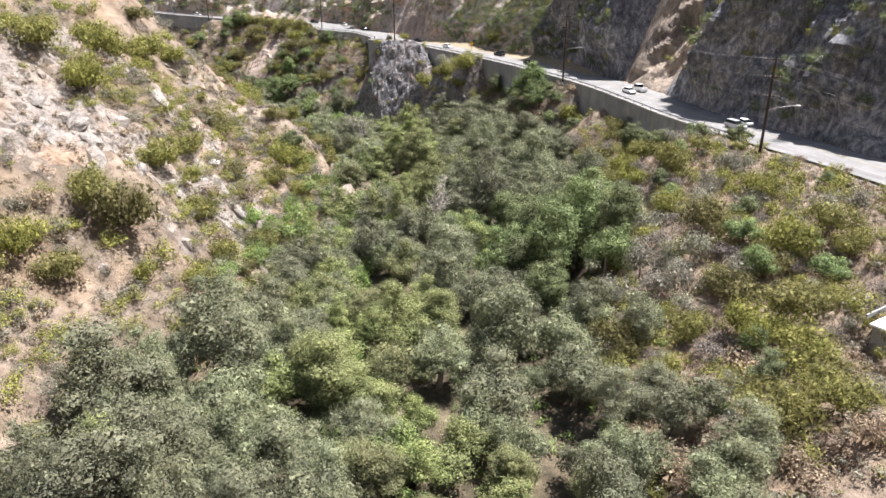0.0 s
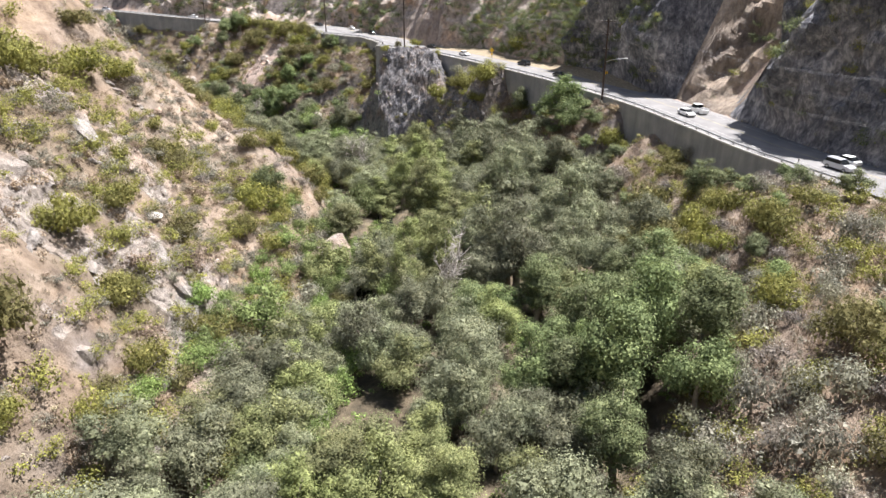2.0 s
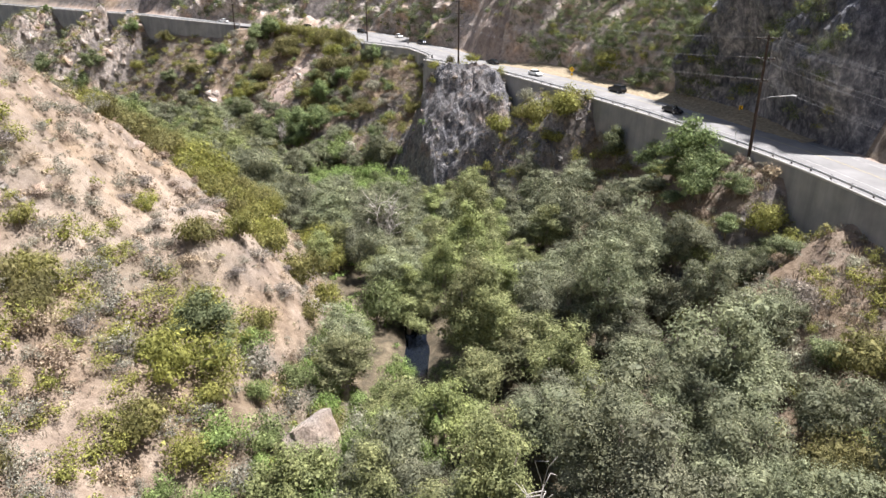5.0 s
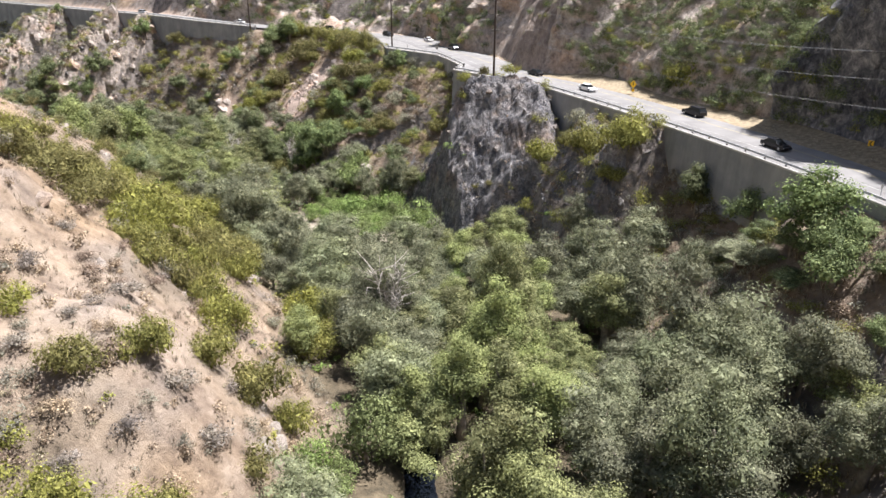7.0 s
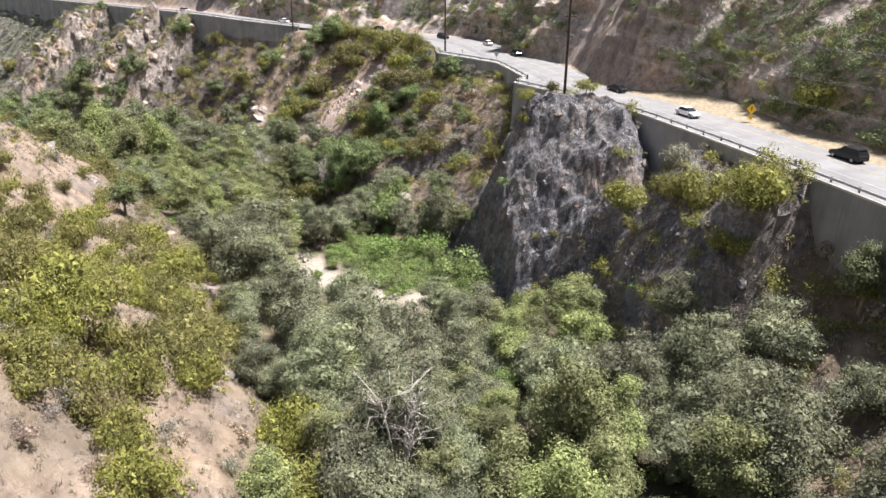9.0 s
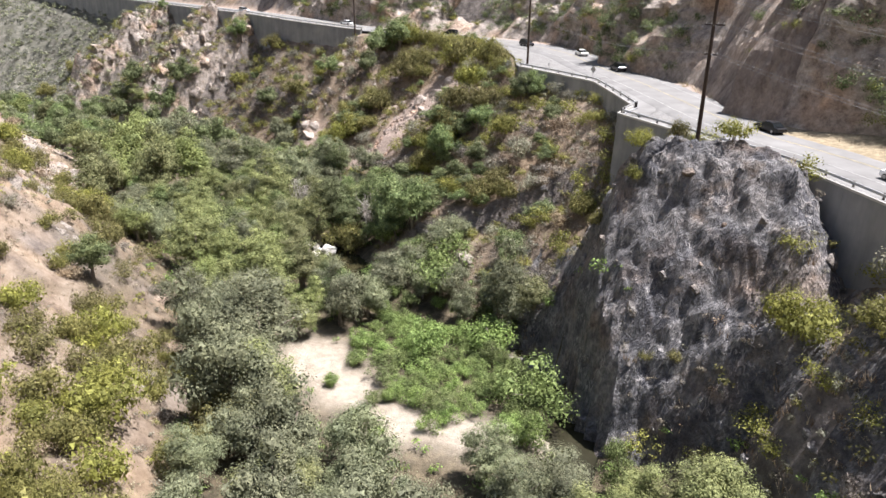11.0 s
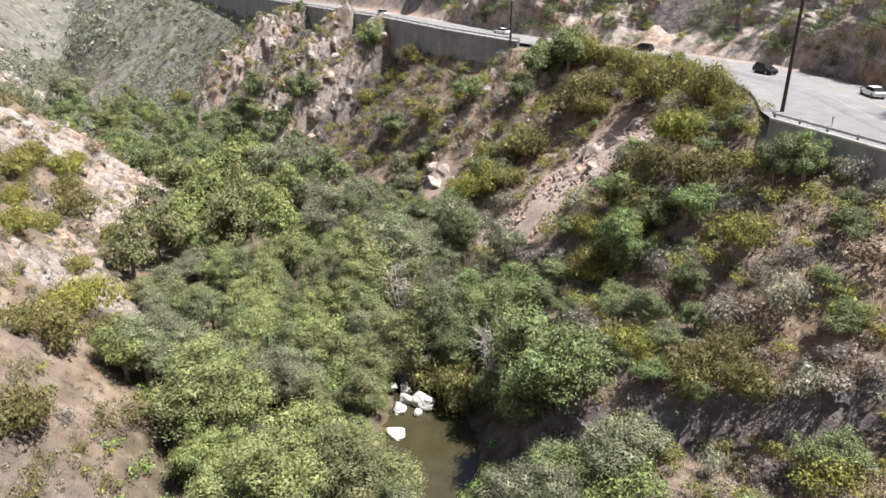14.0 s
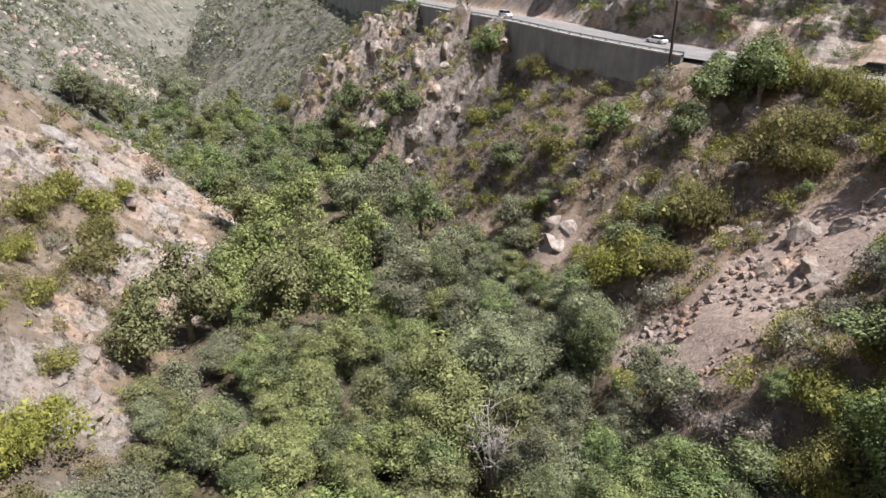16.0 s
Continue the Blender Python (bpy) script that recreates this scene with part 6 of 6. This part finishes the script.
lay_rocks("spur_crags", "jagged grey and tan crags standing out of the spurs below the far wall", scatter(420, (-300, -70, 335, 436), spur_chance, 1.8, 32), STONES, M_SPUR, 1.2, 6.0, 12, (62, 24, 20), 0.3, 18)
lay_rocks("slope_rocks", "pale layered rock ledges on the dry hillside", scatter(620, (-230, -20, 60, 325), lambda x, y: (sample(DL, x, y) > 1) * (sample(spots, x, y) - 0.1), 0.8, 33), BLOCKS, M_PALE_ROCK, 0.8, 4.0, 13, (22, 34, -28), 0.2, 10)
lay_rocks("far_ledges", "pale rock ledges on the distant hillside", scatter(260, (-520, -320, 300, 420), lambda x, y: (sample(DL, x, y) > 0) * (sample(spots, x, y) + 0.12), 3.0, 34), STONES, M_SPUR, 2.0, 8.0, 14, (20, 30, -28), 0.2, 9)
lay_rocks("scree", "broken grey rubble lying on the slide", scatter(600, (-110, -70, 312, 350), lambda x, y: 0.9 * (sample(scree, x, y) > 0.5) * (sample(DE, x, y) < -1) * np.clip(0.15 + 0.5 * smooth(-80, -96, x) + 0.9 * fbm(x, y, 4, 211, 2), 0, 1), 0.28, 35), PEBBLES, M_RUBBLE, 0.22, 1.5, 15, (0, 0, 0), 0.0, 60)
lay_rocks("slope_stones", "loose stones scattered over the slopes", scatter(900, (-230, 70, 45, 400), lambda x, y: 0.5 * ((sample(DL, x, y) > 0) | (sample(DT, x, y) > 0)) * (sample(DE, x, y) < -1), 1.0, 36), PEBBLES, M_PALE_ROCK, 0.2, 0.9, 16, (0, 0, 0), 0.0, 60)


def boulder(x, y, size, seed, material, label, dip=(10, 10, 0), lift=0.0, group=""):
    g = np.random.default_rng(seed)
    v = turned(rock_shape(seed, 0.62, 10, 3), g, size, dip, 8)
    v = v - np.array([0, 0, v[:, :, 2].min()])
    ob = tagged(new("boulder", facets("boulder", v, material)), label, "boulder", group)
    ob.matrix_basis = pose(x, y, float(height(np.array([x]), np.array([y]))[0]) - 0.22 * size + lift)
    return ob


def rock_ledge(x0, y0, x1, y1, size, seed):
    """A row of tilted slabs that breaks out of the slope along one line of bedding."""
    g = np.random.default_rng(seed)
    a = math.atan2(y1 - y0, x1 - x0)
    long = math.hypot(x1 - x0, y1 - y0)
    n = max(2, int(long / (0.55 * size)) + 1)
    ledge = tagged(new("rock_ledge"), "pale tilted sandstone ledge breaking out of the dry grass slope", "rock ledge", "hillside ledges")
    ledge.matrix_basis = pose(x0, y0, top(x0, y0))
    for k in range(n):
        u = (k + g.uniform(-0.25, 0.25)) / max(n - 1, 1)
        x, y = x0 + (x1 - x0) * u + float(g.normal(0, 0.12 * size)), y0 + (y1 - y0) * u + float(g.normal(0, 0.12 * size))
        m = np.array((Euler((radians(18 + 7 * g.normal()), radians(26 + 8 * g.normal()), a + 0.22 * g.normal())).to_matrix()))
        shape = rock_shape(seed * 17 + k, 0.34, 9, 2) * np.array([1.15, 0.8, 1.0]) * size * g.uniform(0.6, 1.1)
        part("slab", facets("slab", shape @ m.T, M_LEDGE), ledge, m=pose(x - x0, y - y0, top(x, y) - top(x0, y0) - 0.02 * size))
    return ledge


for k, row in enumerate([(-63.2, 128.6, -57.5, 129.4, 2.4), (-53.1, 110.5, -46.7, 108.5, 3.0), (-58.3, 103.9, -54, 98.6, 4.4), (-53.7, 98.3, -50, 93.7, 4.2), (-60.5, 98, -56, 93, 4.6), (-51.2, 118.2, -48, 121, 2.4), (-59.2, 145.2, -53.8, 146.5, 1.9),
                         (-54, 124.5, -49, 122.2, 4.4), (-41, 112.4, -37, 110, 3.6), (-36.5, 109, -32.3, 105.2, 4.6), (-33.5, 117.5, -31.8, 114, 2.4), (-46.6, 99, -45, 96.5, 2.2), (-44, 104, -41, 101, 2.0),
                         (-197, 292, -190, 299, 5.0), (-191, 306, -186, 311, 4.5), (-178, 294, -172, 299, 3.6), (-166, 289, -161, 293, 3.0)]):
    rock_ledge(*row, 1200 + k)
boulder(-42.2, 118.4, 1.9, 1125, M_WHITE_ROCK, "white rounded boulder on the dry grass slope")
for k, (x, y, size) in enumerate([(-88, 290.5, 2.3), (-86, 291.4, 3.0), (-89.6, 292.2, 2.0), (-87.4, 288.4, 1.8), (-85, 289.2, 1.4), (-90.6, 290.4, 1.6), (-84.5, 284.6, 1.9)]):
    boulder(x, y, size, 1100 + k, M_WHITE_ROCK, "white sun-bleached boulder at the pool's edge", lift=0.55, group="pool boulders")
boulder(-53, 281, 3.8, 1120, M_PALE_ROCK, "big pale rounded boulder under the cliff slope", lift=0.2)
boulder(-21.3, 139.5, 6.5, 1121, M_PALE_ROCK, "pale flat rock outcrop by the creek", lift=0.3)


# ---------------------------------------------------------------- poles and wires
def cylinder_mesh(name, r0, r1, length, material, sides=12):
    v, f = tube([(0, 0, 0), (0, 0, length)], [r0, r1], sides)
    return mesh_of(name, v, f, material, False)


def utility_pole(x, y, z, high, turn, lamp=False):
    pole = tagged(new("utility_pole"), "dark wooden utility pole " + ("with a street lamp arm" if lamp else "with crossarms") + " beside the road", "utility pole", "roadside utility poles")
    pole.matrix_basis = pose(x, y, z, 0, 0, turn)
    part("shaft", cylinder_mesh("shaft", 0.27, 0.17, high + 1.2, M_POLE), pole, m=pose(0, 0, -1.2))
    for h, wide in ((high - 0.5, 3.4), (high - 3.4, 2.6), (high - 6.6, 1.8)):
        arm = part("crossarm", box_mesh("crossarm", (wide, 0.12, 0.15), M_POLE, 0.015), pole, m=pose(0, 0.2, h))
        for u in (-0.46, -0.16, 0.16, 0.46):
            part("insulator", INSULATOR, arm, "pale ceramic insulator", pose(u * wide, 0, 0.07))
    if lamp:
        v, f = tube([(0.1, 0, 8.0), (1.6, 0, 8.6), (4.4, 0, 9.0)], [0.06, 0.05, 0.045], 8)
        part("lamp_arm", mesh_of("lamp_arm", v, f, M_STEEL, True), pole, "pale steel lamp arm")
        part("lamp_head", box_mesh("lamp_head", (0.85, 0.32, 0.18), M_STEEL, 0.06), pole, "grey cobra-head street lamp", pose(4.75, 0, 9.02))
    return pole


INSULATOR = cylinder_mesh("insulator", 0.06, 0.045, 0.22, M_WHITE_ROCK, 8)
POLES = [(83, 40, 17.0, 17, -12, False), (56.5, 116, 21.6, 17, -18, True), (34.3, 193.5, 26.0, 17.5, -28, True), (-18.8, 268.5, 30.4, 18, -38, False), (-58, 333, 33.9, 17, -48, False), (-126, 375.3, 37.3, 16, -75, False), (-203, 401, 42, 16, -70, False)]
for x, y, z, high, turn, lamp in POLES:
    utility_pole(x, y, z, high, turn + 0.0, lamp)


def wire(a, b, sag):
    n = 24
    pts = [Vector(a).lerp(Vector(b), k / n) - Vector((0, 0, 4 * sag * (k / n) * (1 - k / n))) for k in range(n + 1)]
    cu = bpy.data.curves.new("wire", "CURVE")
    cu.dimensions, cu.bevel_depth, cu.bevel_resolution = "3D", 0.014, 1
    sp = cu.splines.new("POLY")
    sp.points.add(n)
    for q, p in zip(sp.points, pts):
        q.co = (*p, 1)
    cu.materials.append(M_WIRE)
    return tagged(new("wire", cu), "thin pale overhead wire strung between the poles", "wire", "overhead wires")


def hang(p, u, dz):
    x, y, z, high, turn, _ = p
    a = radians(turn)
    return (x + math.cos(a) * u - math.sin(a) * 0.2, y + math.sin(a) * u + math.cos(a) * 0.2, z + high + dz)


for p, q in zip(POLES[:-1], POLES[1:]):
    for u, dz, sag in ((-1.55, -0.3, 2.2), (0.5, -0.3, 2.2), (1.55, -0.3, 2.2), (-1.2, -3.2, 2.4), (1.2, -3.2, 2.4), (-0.8, -6.4, 2.0), (0.8, -6.4, 2.0)):
        wire(hang(p, u, dz), hang(q, u, dz), sag)


# ---------------------------------------------------------------- signs
def road_spot(q, off):
    p, (d, r), z = ROAD.at(q), ROAD.way(q), float(np.interp(q, road_s, road_z))
    return p[0] + r[0] * off, p[1] + r[1] * off, z, math.degrees(math.atan2(d[1], d[0]))


def sign(name, label, x, y, z, turn, board, face, back, high=2.0):
    ob = tagged(new(name), label, "road sign")
    ob.matrix_basis = pose(x, y, z, 0, 0, turn)
    part("post", box_mesh("post", (0.07, 0.07, high + 0.7), M_STEEL, 0.008, True), ob, m=pose(0, 0, -0.3))
    wide, tall, tip = board
    plate = part("plate", box_mesh("plate", (wide, 0.03, tall), back, 0.006), ob, "", pose(0, -0.055, high, 0, tip, 0))
    part("face", box_mesh("face", (wide * 0.96, 0.006, tall * 0.96), face, 0.0), plate, "painted face", pose(0, -0.019, 0))
    return ob, plate


# warning diamonds, chevrons and small markers
ob, plate = sign("warning_sign", "yellow diamond warning sign with a dark arrow", 11, 263, spot_height(11, 263), -35, (1.2, 1.2, 45), M_SIGN_YELLOW, M_STEEL, 2.4)
part("arrow", box_mesh("arrow", (0.16, 0.006, 0.62), M_SIGN_BLACK), plate, "black arrow", pose(-0.06, -0.026, 0.06, 0, -45, 0))
part("advisory_plate", box_mesh("advisory_plate", (0.6, 0.03, 0.6), M_SIGN_YELLOW, 0.006), ob, "small yellow plate", pose(0, -0.05, 1.2))
ob, plate = sign("warning_sign", "grey back of a diamond sign by the turnout rail", -40.2, 315.6, 33.0, 150, (1.0, 1.0, 45), M_SIGN_YELLOW, M_STEEL, 1.9)
for x, y, turn in ((57.2, 186, -25), (41, 222, -30)):
    ob, plate = sign("chevron_sign", "black and yellow chevron sign at the cliff's foot", x, y, spot_height(x, y), turn, (0.75, 0.95, 0), M_SIGN_YELLOW, M_STEEL, 1.6)
    for up in (1, -1):
        part("stroke", box_mesh("stroke", (0.16, 0.006, 0.5), M_SIGN_BLACK), plate, "black stroke", pose(0, -0.026, up * 0.2, 0, 35 * up, 0))
for x, y, z in ((-51, 324.5, 33.4), (-14.6, 272.4, 30.5), (34, 200.5, 26.4), (53.8, 136, 22.8)):
    sign("marker_post", "small grey roadside marker on a thin post", x, y, z, -35, (0.25, 0.5, 0), M_STEEL, M_STEEL, 1.3)


# ---------------------------------------------------------------- cars
def hull(name, stations, material, smooth_faces=False):
    """A closed skin through cross-sections (lists of y, z at an x), each with the same number of points."""
    verts, faces, n = [], [], len(stations[0][1])
    for x, ring in stations:
        verts += [(x, y, z) for y, z in ring]
    for i in range(len(stations) - 1):
        for k in range(n):
            a, b = i * n + k, i * n + (k + 1) % n
            faces.append((a, b, b + n, a + n))
    faces += [tuple(range(n - 1, -1, -1)), tuple(range((len(stations) - 1) * n, len(stations) * n))]
    me = mesh_of(name, verts, faces, material, smooth_faces)
    bm = bmesh.new()
    bm.from_mesh(me)
    bmesh.ops.recalc_face_normals(bm, faces=bm.faces[:])
    bm.to_mesh(me)
    bm.free()
    return me


def body_ring(half, low, belt):
    return [(-half * 0.94, low), (half * 0.94, low), (half, low + 0.15), (half, belt - 0.18), (half * 0.93, belt), (-half * 0.93, belt), (-half, belt - 0.18), (-half, low + 0.15)]


def cabin_ring(lo, hi, z0, z1):
    return [(-lo, z0), (lo, z0), (hi, z1 - 0.06), (hi - 0.1, z1), (-hi + 0.1, z1), (-hi, z1 - 0.06)]


def car_model(name, label, kind, paint):
    long, wide, tall = {"sedan": (4.7, 1.82, 1.45), "suv": (4.8, 1.92, 1.75), "pickup": (5.8, 2.0, 1.88)}[kind]
    h, half, belt = long / 2, wide / 2, {"sedan": 0.92, "suv": 1.1, "pickup": 1.12}[kind]
    car = tagged(new(name), label, {"pickup": "pickup truck"}.get(kind, "car"), "cars on the road")
    deck = {"sedan": belt - 0.02, "suv": belt, "pickup": belt - 0.05}[kind]
    body = part("body", hull("body", [(-h, body_ring(half * 0.86, 0.42, deck - 0.1)), (-h + 0.12, body_ring(half * 0.97, 0.3, deck)), (-h * 0.5, body_ring(half, 0.26, belt)), (h * 0.3, body_ring(half, 0.26, belt)),
                                      (h - 0.55, body_ring(half * 0.97, 0.27, belt - 0.12)), (h - 0.1, body_ring(half * 0.9, 0.3, belt - 0.25)), (h, body_ring(half * 0.8, 0.38, belt - 0.36))], paint), car)
    x0, x1, x2, x3 = {"sedan": (-1.75, -1.05, 0.25, 1.05), "suv": (-2.3, -1.9, 0.35, 1.1), "pickup": (-0.75, -0.6, 0.75, 1.4)}[kind]
    part("cabin", hull("cabin", [(x0, cabin_ring(half * 0.9, half * 0.86, belt - 0.02, belt + 0.06)), (x1, cabin_ring(half * 0.9, half * 0.72, belt - 0.02, tall)), (x2, cabin_ring(half * 0.9, half * 0.72, belt - 0.02, tall)),
                                 (x3, cabin_ring(half * 0.88, half * 0.84, belt - 0.04, belt + 0.03))], M_CAR_GLASS), car, "dark tinted windows")
    part("roof", hull("roof", [(x1 - 0.12, cabin_ring(half * 0.74, half * 0.7, tall - 0.06, tall + 0.015)), (x1 + 0.1, cabin_ring(half * 0.745, half * 0.72, tall - 0.07, tall + 0.03)), (x2 - 0.1, cabin_ring(half * 0.745, half * 0.72, tall - 0.07, tall + 0.03)), (x2 + 0.1, cabin_ring(half * 0.74, half * 0.7, tall - 0.07, tall + 0.0))], paint), car)
    if kind == "pickup":
        part("cargo_bed", box_mesh("cargo_bed", (1.75, wide * 0.82, 0.04), M_TYRE, 0.01), car, "black cargo bed", pose(-1.85, 0, deck + 0.03))
        for sy in (-1, 1):
            part("bed_side", box_mesh("bed_side", (1.95, 0.1, 0.2), paint, 0.03), car, m=pose(-1.82, sy * half * 0.9, deck + 0.1))
        part("tailgate", box_mesh("tailgate", (0.08, wide * 0.9, 0.3), paint, 0.03), car, m=pose(-h + 0.14, 0, deck + 0.05))
    for sx in (-0.31, 0.31):
        for sy in (-1, 1):
            wheel = part("wheel", WHEEL, car, "", pose(sx * long, sy * (half - 0.1), 0.34))
            part("rim", RIM, wheel, "alloy rim", pose(0, sy * 0.115, 0))
    for sy in (-1, 1):
        part("headlight", box_mesh("headlight", (0.12, 0.36, 0.14), M_LIGHTS, 0.03), car, "clear headlight", pose(h - 0.1, sy * half * 0.66, belt - 0.4))
        part("tail_light", box_mesh("tail_light", (0.08, 0.26, 0.18), M_TAIL, 0.03), car, "red tail light", pose(-h + 0.05, sy * half * 0.72, deck - 0.25))
        part("mirror", box_mesh("mirror", (0.12, 0.2, 0.14), paint, 0.03), car, m=pose(x3 - 0.25, sy * (half + 0.06), belt + 0.06))
    return car


v, f = tube([(0, -0.11, 0), (0, 0.11, 0)], [0.34, 0.34], 16)
WHEEL = mesh_of("wheel", v, f, M_TYRE)
v, f = tube([(0, -0.012, 0), (0, 0.012, 0)], [0.21, 0.2], 12)
RIM = mesh_of("rim", v, f, M_STEEL)
CAR_KINDS = {
    "dark_suv": car_model("suv", "black sport utility vehicle on the canyon road", "suv", M_PAINT_BLACK),
    "white_sedan": car_model("sedan", "white four-door sedan on the canyon road", "sedan", M_PAINT_WHITE),
    "white_pickup": car_model("pickup_truck", "white crew-cab pickup truck on the canyon road", "pickup", M_PAINT_WHITE),
    "silver_suv": car_model("suv", "silver sport utility vehicle on the canyon road", "suv", M_PAINT_SILVER),
    "dark_sedan": car_model("sedan", "dark grey sedan on the canyon road", "sedan", M_PAINT_BLACK),
}
# each car: a place near it on the road, its lane (1 away from the valley) and its kind
for x, y, lane, kind in ((66, 97, -1, "dark_suv"), (54, 133, -1, "silver_suv"), (58, 137, 1, "white_sedan"), (43.5, 173, -1, "white_sedan"), (48.4, 176.5, 1, "white_pickup"), (25, 220, -1, "dark_sedan"), (16, 241, 1, "dark_suv"), (-1, 263, -1, "white_sedan"),
                         (-14, 282, 1, "dark_sedan"), (-38, 331, 1, "dark_suv"), (-51, 350, 1, "white_sedan"), (-66, 367, -1, "dark_suv"), (-97, 383, 1, "dark_suv"), (-137, 388, 1, "white_sedan"), (-186, 400, -1, "silver_suv")):
    q = ROAD.station(x, y)
    px, py, pz, turn = road_spot(q, 2.0 * lane)
    base = CAR_KINDS[kind]
    fall = math.degrees(math.atan2(float(np.interp(q + 2, road_s, road_z) - np.interp(q - 2, road_s, road_z)), 4.0))
    copy_thing(base, pose(px, py, pz + 0.075, 0, -fall if lane > 0 else fall, turn if lane > 0 else turn + 180))
for base in CAR_KINDS.values():
    for c in list(base.children_recursive):
        bpy.data.objects.remove(c)
    bpy.data.objects.remove(base)

# a low concrete headwall with a white slab roof, at the edge of the brush
pump = tagged(new("pump_house"), "low concrete block hut with a flat white roof in the brush", "hut")
pump.matrix_basis = pose(47.5, 60.5, spot_height(47.5, 60.5), 0, 0, 32)
part("wall", box_mesh("wall", (5.0, 3.6, 3.2), M_CONCRETE, 0.03), pump, "", pose(0, 0, 0.2))
part("roof", box_mesh("roof", (5.6, 4.2, 0.22), M_PAINT_WHITE, 0.02), pump, "flat white roof slab", pose(0, 0, 1.95))
part("parapet", box_mesh("parapet", (5.4, 0.2, 0.5), M_CONCRETE, 0.02), pump, "", pose(0, 2.6, 2.6))
